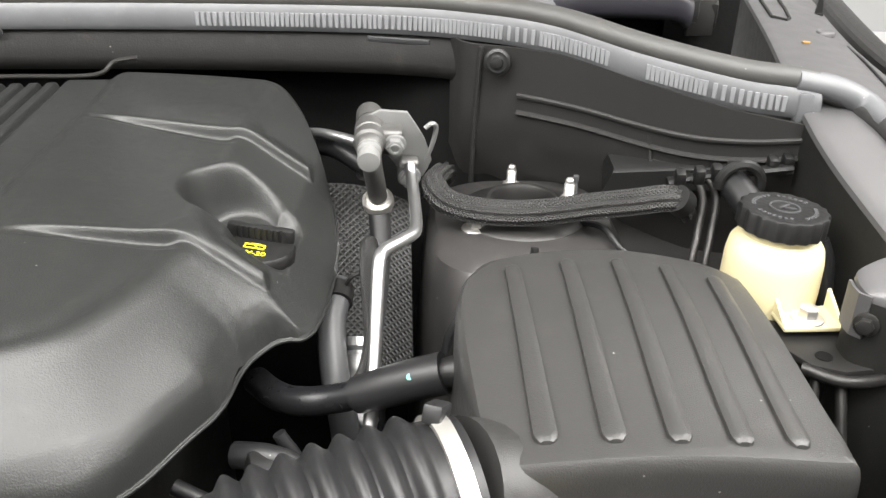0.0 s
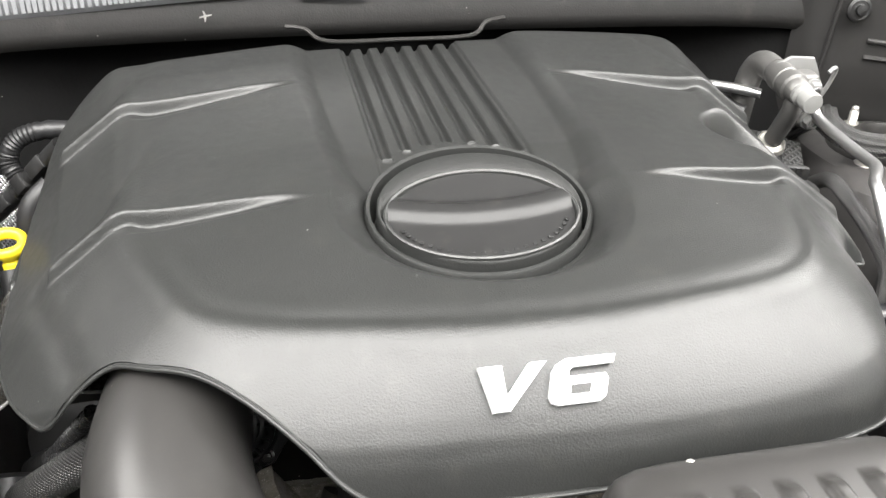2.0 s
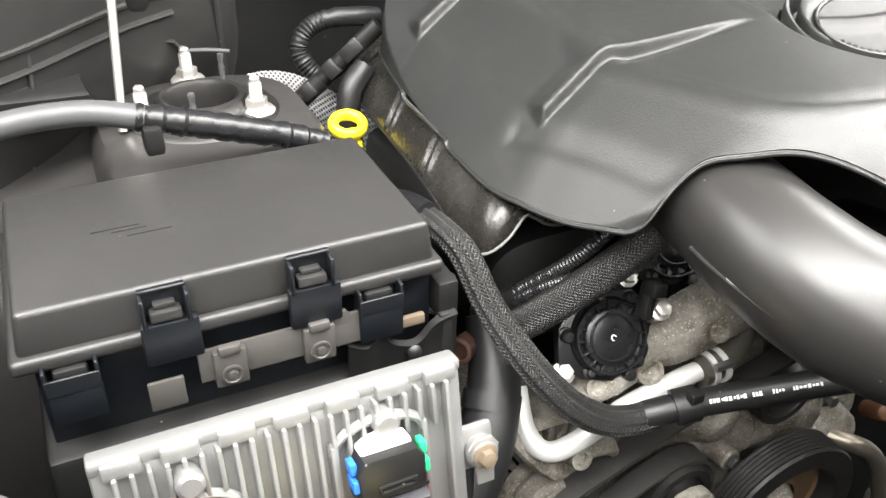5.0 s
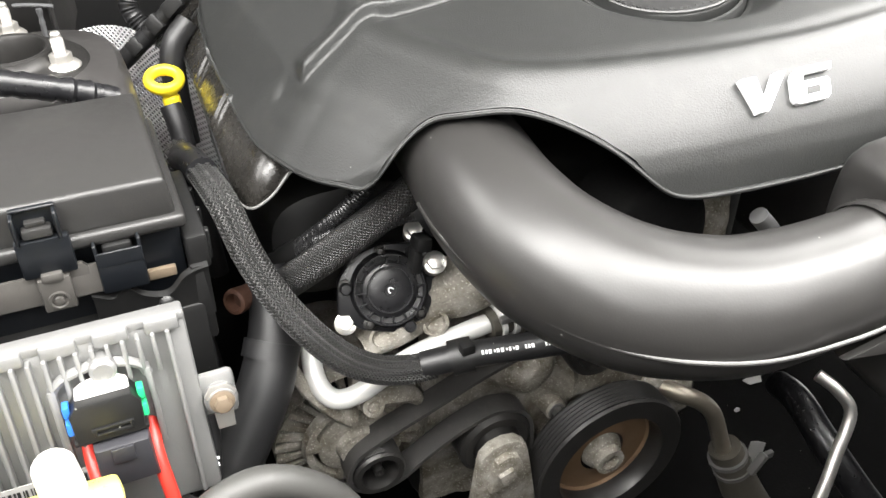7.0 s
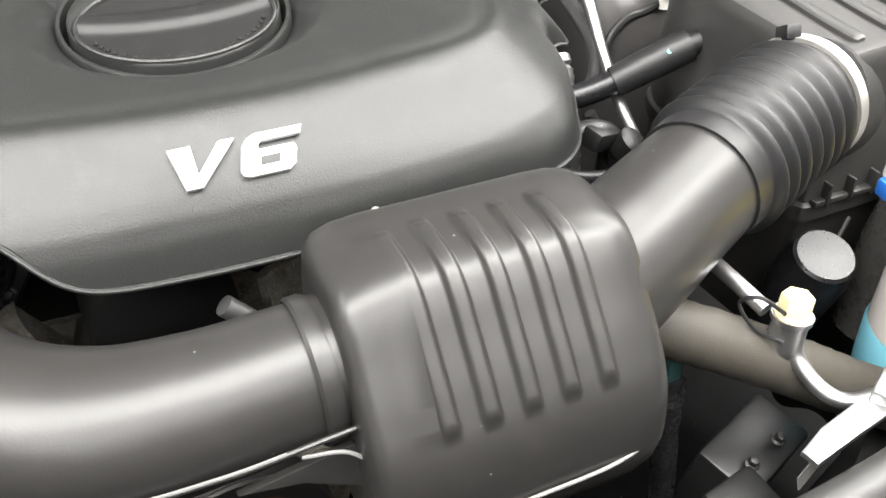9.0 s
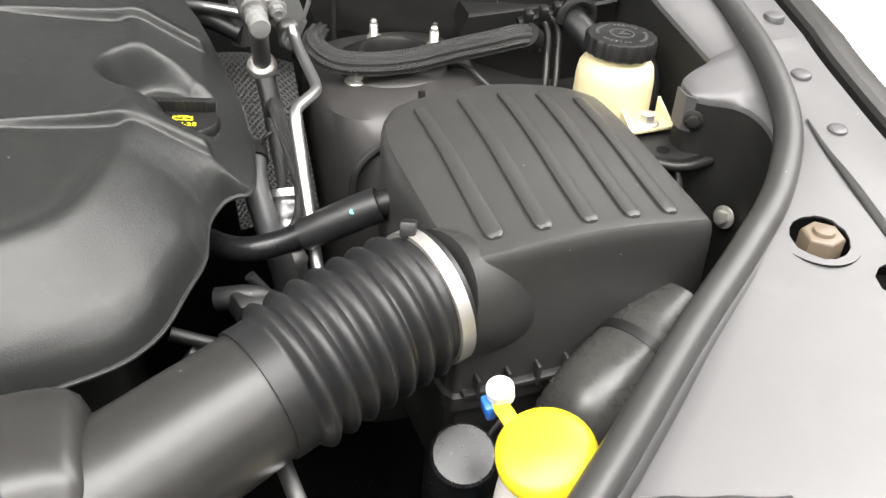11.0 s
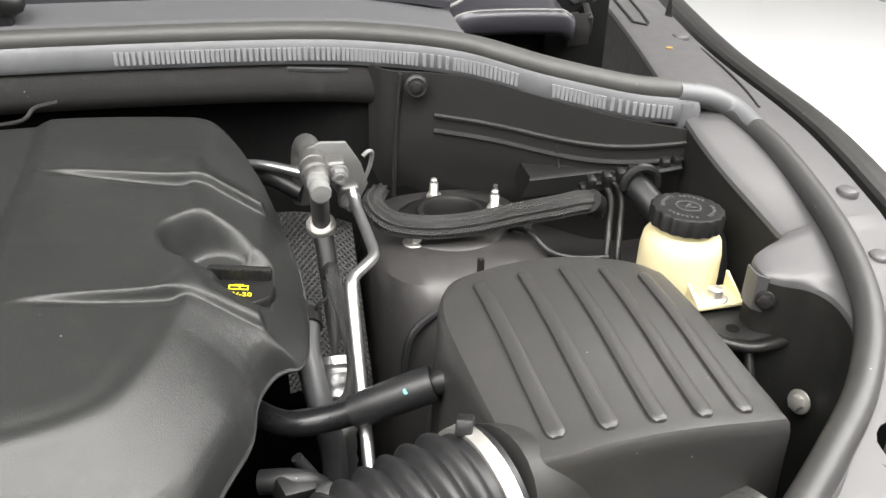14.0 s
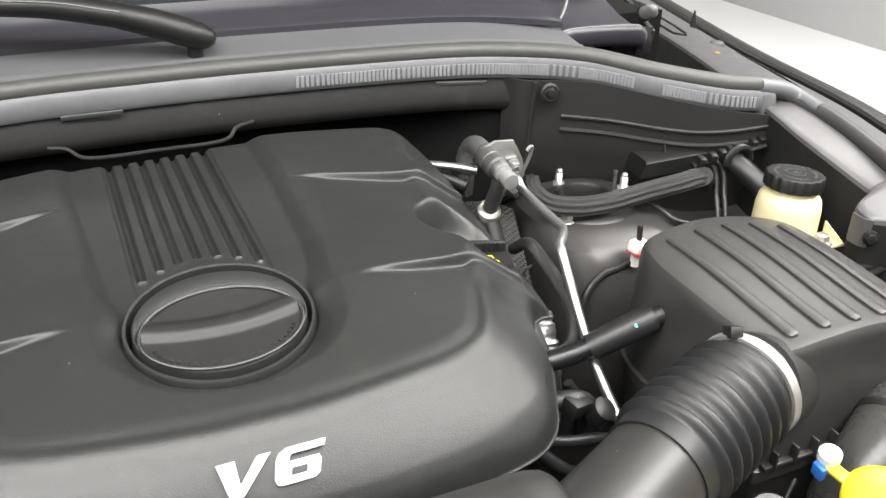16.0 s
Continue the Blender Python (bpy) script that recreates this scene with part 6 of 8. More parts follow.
g_tube(bm, [(0.004, 0.902, 1.246), (-0.066, 0.905, 1.2605), (-0.124, 0.91, 1.266), (-0.28, 0.945, 1.272), (-0.5, 1.0, 1.28)], [0.0195, 0.0185, 0.017, 0.014, 0.010], 14, 6, 0.8)
part("arm", bm, DARK_PL, wp)
bm = bmesh.new()
g_tube(bm, [(0.0, 0.8850, 1.2540), (-0.066, 0.8885, 1.2680), (-0.124, 0.8950, 1.273), (-0.28, 0.932, 1.278)], 0.0012, 6, 5)
part("edge_line", bm, LIGHT_GREY, wp)
bm = bmesh.new()
g_lathe(bm, [(0.010, -0.03), (0.010, 0.0), (0.008, 0.002)], Matrix.Translation((0.086, 0.905, 1.208)), 20)
part("pivot", bm, RUBBER, wp)

# clip strip and wire guide under the seal
for sd, x0 in ((1, 0.42), (-1, -0.42), (1, -0.05)):
    bm = bmesh.new()
    y = 0.828 if abs(x0) > 0.1 else 0.868
    g_box(bm, (0.07, 0.003, 0.007), Matrix.Translation((x0, y - 0.012, 1.142)) @ pose(0, 0, 0, 20, 0, -15 * sd if abs(x0) > 0.1 else 0), 0.001)
    solid("seal_clip", bm, GREY_PL, "flat grey clip strip under the seal", "clip", "seal clips")
wg = thing("wire_guide", "bent steel guide rail behind the engine cover", "guide rail", (0.015, 0.815, 1.10))
bm = bmesh.new()
g_tube(bm, [(-0.105, 0.828, 1.118), (-0.085, 0.823, 1.116), (-0.062, 0.816, 1.104), (0.015, 0.815, 1.1035), (0.092, 0.812, 1.106), (0.112, 0.82, 1.118), (0.135, 0.826, 1.121)], 0.0025, 8, 6)
part("rail", bm, STEEL_DK, wg)

# ---- front right: radiator hose, charge port, washer bottle ----
wb = thing("washer_bottle", "white washer fluid bottle with yellow cap", "washer bottle", (0.483, 0.12, 0.75))
bm = bmesh.new()
g_lathe(bm, [(0.042, -0.20), (0.046, -0.14), (0.0465, -0.10), (0.045, -0.060), (0.041, -0.032), (0.033, -0.014), (0.027, 0.0)], axis((0.493, 0.117, 0.973), (-0.02, 0.03, 1)), 40, True, lambda a, z: 1 + 0.035 * math.cos(3 * a + 0.6) * min(1, -z / 0.05))
part("bottle", bm, mat("bottle_plastic", (0.52, 0.485, 0.46), 0.35, var=0.08, scale=25), wb)
bm = bmesh.new()
g_lathe(bm, [(0.0435, -0.22), (0.0485, -0.14), (0.0486, -0.105), (0.047, -0.10)], axis((0.493, 0.117, 0.973), (-0.02, 0.03, 1)), 40, False, lambda a, z: 1 + 0.035 * math.cos(3 * a + 0.6))
part("fluid_level", bm, BLUE_FLUID, wb, "blue washer fluid showing through")
bm = bmesh.new()
KM = axis((0.486, 0.121, 0.977), (-0.20, -0.16, 1))
g_lathe(bm, [(0.030, -0.006), (0.034, -0.004), (0.0345, 0.004), (0.032, 0.008), (0.026, 0.011), (0.0005, 0.012)], KM, 36)
g_box(bm, (0.022, 0.016, 0.008), KM @ Matrix.Translation((0.012, -0.036, -0.002)) @ pose(0, 0, 0, 0, 0, 20), 0.003)
g_box(bm, (0.012, 0.03, 0.007), KM @ Matrix.Translation((-0.036, 0.012, 0.004)) @ pose(0, 0, 0, 0, -15, 60), 0.003)
part("cap", bm, YELLOW, wb, "bright yellow snap cap")
bm = bmesh.new()
g_lathe(bm, [(0.010, -0.004), (0.010, 0.006), (0.008, 0.008)], KM @ Matrix.Translation((-0.048, 0.024, 0.008)), 18)
part("tab", bm, WHITE_PL, wb, "white pull tab")
bm = bmesh.new()
g_box(bm, (0.007, 0.013, 0.016), KM @ Matrix.Translation((-0.053, 0.014, -0.002)) @ pose(0, 0, 0, 0, 0, 50), 0.002)
part("tab_edge", bm, BLUE_PL, wb, "blue edge of the tab")
bm = bmesh.new()
for i, a in enumerate((0.0, 1.2, 2.4)):
    g_box(bm, (0.014, 0.0012, 0.0008), KM @ Matrix.Translation((0.003 * i - 0.003, 0.004 * (i - 1), 0.0118)) @ pose(0, 0, 0, 0, 0, math.degrees(a)), 0)
part("raised_marks", bm, YELLOW, wb)

sn = thing("intake_snorkel", "smoky grey plastic intake snorkel behind the bottle", "snorkel", (0.58, 0.2, 0.85))
bm = bmesh.new()
g_tube(bm, [(0.66, 0.238, 0.965), (0.61, 0.21, 0.955), (0.565, 0.19, 0.935), (0.545, 0.185, 0.89), (0.54, 0.18, 0.80)], [0.032, 0.036, 0.038, 0.04, 0.04], 24, 7, 0.8)
part("snorkel", bm, mat("smoky_plastic", (0.035, 0.034, 0.032), 0.28, var=0.15, scale=20, dust=0.04), sn)
bm = bmesh.new()
g_tube(bm, [(0.612, 0.211, 0.9555), (0.604, 0.207, 0.953)], 0.0375, 24, 2, 0.8)
part("joint_band", bm, DARK_PL, sn)

fl = thing("air_box_flange", "ribbed black flange along the air box seam", "flange", (0.55, 0.235, 0.915))
bm = bmesh.new()
g_box(bm, (0.21, 0.012, 0.006), Matrix.Translation((0.575, 0.236, 0.925)), 0.0015)
g_box(bm, (0.21, 0.006, 0.02), Matrix.Translation((0.575, 0.241, 0.915)), 0.0015)
part("strip", bm, BOX_PL, fl)
for i in range(8):
    bm = bmesh.new()
    g_box(bm, (0.003, 0.014, 0.022), Matrix.Translation((0.482 + 0.026 * i, 0.235, 0.932)), 0.001)
    part("rib", bm, BOX_PL, fl)

bc = thing("round_black_cap", "round glossy black cap deep in the bay", "cap", (0.46, 0.2, 0.80))
bm = bmesh.new()
g_lathe(bm, [(0.030, -0.11), (0.030, -0.02), (0.027, -0.012), (0.0265, 0.0), (0.024, 0.0025), (0.0005, 0.003)], axis((0.460, 0.199, 0.897), (-0.10, -0.35, 0.93)), 36)
part("cap", bm, SHINY_RUBBER, bc)
bm = bmesh.new()
g_tube(bm, [(0.482, 0.21, 0.895), (0.51, 0.225, 0.905)], 0.002, 6, 3)
part("tag", bm, RUBBER, bc)

rad = thing("radiator_hose", "brown-grey ribbed radiator hose", "hose", (0.35, 0.13, 0.86))
bm = bmesh.new()
g_tube(bm, [(0.17, 0.228, 0.935), (0.23, 0.182, 0.931), (0.287, 0.148, 0.916), (0.345, 0.120, 0.891), (0.40, 0.096, 0.863), (0.47, 0.062, 0.832)], 0.0222, 24, 12, 1, True, lambda s: 0.0004 * math.sin(s * 1900))
part("hose", bm, BROWN_HOSE, rad)

cp = thing("charge_port", "aluminium refrigerant charge pipe with a cream cap", "charge port", (0.341, 0.115, 0.90))
bm = bmesh.new()
g_tube(bm, [(0.339, 0.117, 0.926), (0.340, 0.108, 0.910), (0.343, 0.092, 0.900), (0.347, 0.076, 0.897), (0.355, 0.065, 0.900), (0.366, 0.058, 0.908)], 0.0062, 12, 7)
g_tube(bm, [(0.330, 0.135, 0.935), (0.326, 0.16, 0.94), (0.322, 0.19, 0.945), (0.32, 0.205, 0.95)], 0.0062, 12, 6)
g_lathe(bm, [(0.0125, -0.03), (0.0135, -0.026), (0.0125, -0.02), (0.0125, -0.005), (0.0145, -0.003), (0.0145, 0.001)], axis((0.339, 0.120, 0.939), (0.05, 0.05, 1)), 20)
part("pipe", bm, ALU_PIPE, cp)
bm = bmesh.new()
g_prism(bm, hexagon(0.0112), 0, 0.017, axis((0.339, 0.120, 0.939), (0.05, 0.05, 1)), 0.0015)
g_lathe(bm, [(0.013, -0.001), (0.013, 0.002), (0.010, 0.003)], axis((0.339, 0.120, 0.939), (0.05, 0.05, 1)), 24)
part("cap", bm, CREAM, cp, "cream hexagonal dust cap")
bm = bmesh.new()
g_tube(bm, [(0.328, 0.117, 0.946), (0.314, 0.129, 0.956), (0.307, 0.139, 0.946), (0.315, 0.127, 0.929), (0.327, 0.111, 0.925)], 0.0014, 6, 8)
part("tether", bm, RUBBER, cp)
bm = bmesh.new()
g_prism(bm, [(0.286, 0.030), (0.32, 0.036), (0.37, 0.044), (0.392, 0.058), (0.382, 0.066), (0.35, 0.060), (0.31, 0.052), (0.284, 0.042)], 0.905, 0.909, None, 0.001)
g_box(bm, (0.03, 0.016, 0.012), Matrix.Translation((0.372, 0.057, 0.912)) @ pose(0, 0, 0, 0, 0, 28), 0.002)
part("bracket", bm, ALU_PIPE, cp, "bright aluminium bracket plate")

fan = thing("fan_module", "dark boxes and hoses of the cooling fan module", "fan module", (0.33, 0.13, 0.6))
for c, sz, rz in (((0.335, 0.125, 0.765), (0.09, 0.05, 0.10), 20), ((0.29, 0.09, 0.74), (0.05, 0.04, 0.16), 10), ((0.40, 0.06, 0.76), (0.09, 0.05, 0.12), 30)):
    bm = bmesh.new()
    g_box(bm, sz, Matrix.Translation(c) @ pose(0, 0, 0, 12, 0, rz), 0.004)
    part("housing", bm, DARK_PL, fan)
for c in ((0.318, 0.098, 0.817), (0.352, 0.108, 0.817), (0.30, 0.075, 0.80)):
    bm = bmesh.new()
    g_bolt(bm, axis(c, (0, -0.3, 1)), 0.004, 0.006, 0.006)
    part("screw", bm, STEEL_DK, fan)
for x, y, z, w in ((0.372, 0.088, 0.79, 0.03), (0.312, 0.062, 0.76, 0.012)):
    bm = bmesh.new()
    g_box(bm, (w, 0.001, 0.012), Matrix.Translation((x, y, z)) @ pose(0, 0, 0, -18, 0, 20), 0)
    part("label", bm, LABEL, fan, "small pale label")
bm = bmesh.new()
g_tube(bm, [(0.275, 0.152, 0.875), (0.274, 0.147, 0.835), (0.275, 0.13, 0.72), (0.276, 0.12, 0.6)], 0.010, 12, 8, 1, True, lambda s: 0.001 * math.sin(s * 700) if s < 0.06 else 0)
part("conduit", bm, CONDUIT, fan)
bm = bmesh.new()
g_box(bm, (0.014, 0.014, 0.03), Matrix.Translation((0.274, 0.156, 0.884)), 0.003)
part("teal_plug", bm, mat("teal_plastic", (0.02, 0.06, 0.058), 0.45), fan, "teal plug")

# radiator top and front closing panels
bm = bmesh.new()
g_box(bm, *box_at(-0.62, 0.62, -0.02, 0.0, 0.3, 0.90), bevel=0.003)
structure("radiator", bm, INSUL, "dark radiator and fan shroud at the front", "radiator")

# ---- fuse box details ----
STRAP = mat("dull_strap_steel", (0.070, 0.066, 0.061), 0.4, 0.25, var=0.25, scale=50, bump=0.15, dust=0.05)


def latch(x, w=0.026):
    bm = bmesh.new()
    g_box(bm, (w + 0.008, 0.007, 0.029), Matrix.Translation((x + 0.001, 0.3825, 0.9865)), 0.0015)
    part("latch_tongue", bm, NAVY_PL, fuse)
    bm = bmesh.new()
    for dx in (-w / 2, w / 2):
        g_box(bm, (0.0024, 0.012, 0.021), Matrix.Translation((x + dx, 0.384, 1.0095)), 0.0008, 1)
    g_box(bm, (w + 0.002, 0.004, 0.0024), Matrix.Translation((x, 0.389, 1.0205)), 0.0008, 1)
    g_box(bm, (w, 0.003, 0.018), Matrix.Translation((x, 0.3905, 1.0095)), 0)
    part("latch_frame", bm, NAVY_PL, fuse)
    bm = bmesh.new()
    g_box(bm, (w * 0.74, 0.009, 0.0075), Matrix.Translation((x, 0.384, 1.0055)), 0.002)
    g_box(bm, (w * 0.50, 0.006, 0.0035), Matrix.Translation((x, 0.386, 1.0112)), 0.001)
    part("latch_bar", bm, BOX_PL, fuse)


latch(-0.580)
latch(-0.491)
for x in (-0.446, -0.638):
    bm = bmesh.new()
    g_box(bm, (0.031, 0.014, 0.026), Matrix.Translation((x, 0.386, 0.959)), 0.0015)
    for dx in (-0.0145, 0.0145):
        g_box(bm, (0.0022, 0.014, 0.016), Matrix.Translation((x + dx, 0.386, 0.979)), 0.0006, 1)
    g_box(bm, (0.031, 0.002, 0.012), Matrix.Translation((x, 0.3795, 0.9745)), 0.0006, 1)
    part("connector", bm, NAVY_PL, fuse)
    bm = bmesh.new()
    g_box(bm, (0.020, 0.009, 0.010), Matrix.Translation((x, 0.387, 0.978)), 0.003)
    g_box(bm, (0.010, 0.005, 0.006), Matrix.Translation((x, 0.390, 0.986)), 0.001)
    part("connector_lock", bm, DARK_PL, fuse)
bm = bmesh.new()
g_box(bm, (0.118, 0.003, 0.023), Matrix.Translation((-0.508, 0.383, 0.960)) @ pose(0, 0, 0, -6, 0, 0), 0.0008)
g_prism(bm, [(-0.007, -0.014), (0.007, -0.014), (0.007, 0.010), (0.004, 0.014), (-0.004, 0.014), (-0.007, 0.010)], 0, 0.003, axis((-0.474, 0.385, 0.961), (0, -1, 0), 0) @ pose(0, 0, 0, 0, 0, 0), 0.0006)
part("metal_strap", bm, STRAP, fuse, "dull grey steel strap with two bosses")
for x in (-0.548, -0.490):
    bm = bmesh.new()
    g_box(bm, (0.021, 0.006, 0.027), Matrix.Translation((x, 0.380, 0.957)), 0.0015)
    g_lathe(bm, [(0.0070, 0), (0.0070, 0.0016), (0.0058, 0.0018), (0.0050, 0.0006), (0.0032, 0.0006), (0.0028, 0.0024), (0.0008, 0.0026)], axis((x, 0.377, 0.953), (0, -1, 0)), 20)
    g_box(bm, (0.014, 0.006, 0.007), Matrix.Translation((x, 0.378, 0.972)), 0.0015)
    part("strap_boss", bm, STRAP, fuse)
bm = bmesh.new()
g_box(bm, (0.022, 0.003, 0.022), Matrix.Translation((-0.588, 0.381, 0.948)), 0.001)
part("square_pad", bm, STRAP, fuse)
bm = bmesh.new()
g_box(bm, (0.020, 0.005, 0.008), Matrix.Translation((-0.4205, 0.391, 0.946)), 0.001)
part("label_chip", bm, TAN_PL, fuse, "small cream chip")
# tray edge rising and dipping towards the side bracket
rows = []
for p in curve([(-0.47, 0, 0.946), (-0.457, 0, 0.940), (-0.447, 0, 0.947), (-0.436, 0, 0.936), (-0.42, 0, 0.932), (-0.408, 0, 0.943), (-0.400, 0, 0.947), (-0.389, 0, 0.949)], 6):
    rows.append([V(p.x, 0.383, p.z - 0.045), V(p.x, 0.382, p.z - 0.004), V(p.x, 0.3805, p.z), V(p.x, 0.386, p.z + 0.0015)])
bm = bmesh.new()
g_sheet(bm, rows, 0.002)
part("tray_edge", bm, DARK_PL, fuse)
bm = bmesh.new()
g_box(bm, (0.016, 0.10, 0.030), Matrix.Translation((-0.3935, 0.436, 0.958)), 0.003)
g_box(bm, (0.012, 0.012, 0.07), Matrix.Translation((-0.396, 0.388, 0.915)), 0.003)
for y in (0.40, 0.43, 0.46):
    g_box(bm, (0.004, 0.006, 0.026), Matrix.Translation((-0.3845, y, 0.956)), 0.001, 1)
part("side_bracket", bm, DARK_PL, fuse)
for x, z in ((-0.4225, 0.926), (-0.4225, 0.9145)):
    bm = bmesh.new()
    g_lathe(bm, [(0.0055, 0), (0.0052, 0.003), (0.003, 0.005), (0.0005, 0.0053)], axis((x, 0.3815, z), (0, -1, 0.3)), 16)
    part("tray_rivet", bm, DARK_PL, fuse)
bm = bmesh.new()
for dx, w in ((-0.02, 0.03), (-0.012, 0.022), (0.0, 0.028)):
    g_box(bm, (w, 0.0016, 0.0006), Matrix.Translation((-0.575 + dx, 0.455 - dx * 0.6, 1.0214)), 0)
part("raised_marks", bm, BOX_PL, fuse)

# ---- control unit details ----
bm = bmesh.new()
for i in range(7):
    g_box(bm, (0.022, 0.010, 0.012), EM @ Matrix.Translation((-0.095 + 0.032 * i, 0.069, 0.008)), 0.002)
g_box(bm, (0.225, 0.008, 0.016), EM @ Matrix.Translation((0, 0.0715, 0.002)), 0.002)
part("edge_ribs", bm, ALU, ecu)
for dx, dy in ((0.122, 0.0), (-0.122, 0.03), (-0.122, -0.05)):
    bm = bmesh.new()
    g_box(bm, (0.028, 0.036, 0.008), EM @ Matrix.Translation((dx, dy, 0.0)), 0.004)
    g_lathe(bm, [(0.011, 0), (0.012, 0.010), (0.0095, 0.014)], EM @ Matrix.Translation((dx + 0.002, dy, 0.0)), 20)
    part("ear", bm, ALU, ecu)
    bm = bmesh.new()
    g_bolt(bm, EM @ Matrix.Translation((dx + 0.002, dy, 0.013)), 0.0062, 0.006, 0.009)
    part("bolt", bm, TAN_PL if dx > 0 else ZINC, ecu)


def plug(x, y, seal):
    M = EM @ Matrix.Translation((x, y, 0.016))
    bm = bmesh.new()
    g_prism(bm, [(-0.018, 0.010), (-0.016, 0.016), (-0.010, 0.0195), (0.0, 0.021), (0.010, 0.0195), (0.016, 0.016), (0.018, 0.010)], 0, 0.012, M, 0.002)
    part("plug_seal", bm, seal, ecu)
    bm = bmesh.new()
    g_prism(bm, [(-0.021, -0.014), (-0.022, 0.006), (-0.017, 0.0135), (0.017, 0.0135), (0.022, 0.006), (0.021, -0.014)], 0, 0.020, M, 0.002)
    g_box(bm, (0.046, 0.003, 0.018), M @ Matrix.Translation((0, -0.0145, 0.010)), 0.0008)
    g_box(bm, (0.026, 0.0022, 0.0022), M @ Matrix.Translation((0.002, -0.006, 0.0205)), 0.0006)
    g_box(bm, (0.022, 0.0022, 0.0024), M @ Matrix.Translation((0.002, -0.0100, 0.0205)), 0.0006)
    for dx in (-0.009, 0.013):
        g_box(bm, (0.002, 0.006, 0.0024), M @ Matrix.Translation((dx, -0.008, 0.0205)), 0.0005)
    shell = part("plug", bm, DARK_PL, ecu)
    for dx, mt, nm in ((0.0228, GREEN_PL, "green"), (-0.0228, BLUE_PL, "blue")):
        bm = bmesh.new()
        g_box(bm, (0.0045, 0.008, 0.010), M @ Matrix.Translation((dx, 0.008, 0.010)), 0.001)
        g_box(bm, (0.0045, 0.009, 0.012), M @ Matrix.Translation((dx, -0.003, 0.012)), 0.001)
        part(nm + "_lock", bm, mt, shell, nm + " lock tab")
    bm = bmesh.new()
    g_prism(bm, [(-0.017, 0.0), (-0.0185, -0.034), (0.0185, -0.034), (0.017, 0.0)], 0.0, 0.024, M @ Matrix.Translation((0.004, -0.016, 0.002)) @ pose(0, 0, 0, 8, 0, 0), 0.003)
    g_box(bm, (0.014, 0.012, 0.002), M @ Matrix.Translation((0.004, -0.026, 0.0255)) @ pose(0, 0, 0, 8, 0, 0), 0.0008)
    part("plug_back", bm, PLUG_GREY, ecu, "grey plug shell")


plug(0.052, 0.026, WHITE_PL)
plug(-0.066, 0.012, PINK_PL)
for x, y in ((0.052, 0.026), (-0.066, 0.012)):
    bm = bmesh.new()
    for dx in (-0.030, 0.030):
        g_box(bm, (0.004, 0.060, 0.012), EM @ Matrix.Translation((x + dx, y - 0.012, 0.012)), 0.0015)
    g_tube(bm, [EM @ V(x + 0.030 * math.cos(a), y + 0.012 + 0.016 * math.sin(a), 0.014) for a in np.linspace(0, math.pi, 9)], 0.0035, 8, 4)
    g_lathe(bm, [(0.009, 0), (0.0085, 0.013), (0.006, 0.015)], EM @ Matrix.Translation((x + 0.004, 0.052, 0.009)), 20)
    part("plug_frame", bm, ALU, ecu)
bm = bmesh.new()
g_box(bm, (0.062, 0.026, 0.001), EM @ Matrix.Translation((0.004, -0.030, 0.0178)), 0)
lab = part("label_plate", bm, LABEL, ecu, "white label with dark bars")
bm = bmesh.new()
random.seed(5)
x = -0.026
while x < 0.032:
    w = random.choice((0.0008, 0.0014, 0.002))
    g_box(bm, (w, 0.007, 0.0004), EM @ Matrix.Translation((x, -0.024, 0.0186)), 0)
    g_box(bm, (w, 0.004, 0.0004), EM @ Matrix.Translation((x, -0.034, 0.0186)), 0)
    x += w + random.choice((0.001, 0.0016))
part("barcode", bm, DARK_PL, lab)

plugs = thing("battery_side_plugs", "white and yellow plugs with red wires before the control unit", "plug", (-0.50, 0.25, 0.80))
bm = bmesh.new()
g_tube(bm, [(-0.508, 0.262, 0.86), (-0.508, 0.250, 0.91), (-0.508, 0.247, 0.932), (-0.508, 0.246, 0.938)], [0.013, 0.0135, 0.0125, 0.006], 20, 5)
part("white_boot", bm, WHITE_PL, plugs, "white rounded boot")
bm = bmesh.new()
g_box(bm, (0.074, 0.03, 0.045), Matrix.Translation((-0.514, 0.238, 0.886)) @ pose(0, 0, 0, -30, 6, 4), 0.004)
g_box(bm, (0.022, 0.012, 0.010), Matrix.Translation((-0.492, 0.222, 0.910)) @ pose(0, 0, 0, -30, 6, 4), 0.002)
part("yellow_plug", bm, mat("pale_yellow_plastic", (0.80, 0.70, 0.20), 0.3, var=0.08, scale=40), plugs, "bright yellow plug")
for pts in (((-0.452, 0.312, 0.885), (-0.453, 0.290, 0.872), (-0.450, 0.27, 0.84), (-0.45, 0.25, 0.80)), ((-0.493, 0.308, 0.885), (-0.493, 0.294, 0.878), (-0.49, 0.27, 0.86))):
    bm = bmesh.new()
    g_tube(bm, pts, 0.005, 10, 5)
    part("red_wire", bm, RED_PL, plugs, "red wire")
bm = bmesh.new()
g_tube(bm, [(-0.412, 0.314, 0.872), (-0.414, 0.310, 0.85), (-0.418, 0.306, 0.82), (-0.424, 0.300, 0.78), (-0.43, 0.295, 0.72)], 0.0048, 10, 6)
cable = part("ground_cable", bm, RUBBER, plugs, "black cable with white print")
bm = bmesh.new()
for i in range(9):
    k = i / 8
    if i != 4:
        g_box(bm, (0.0036, 0.0006, 0.0022), Matrix.Translation(V(-0.4155, 0.3030, 0.836).lerp(V(-0.4225, 0.2965, 0.792), k)) @ pose(0, 0, 0, -25, 0, 0), 0)
part("printed_bars", bm, PRINT, cable)
bm = bmesh.new()
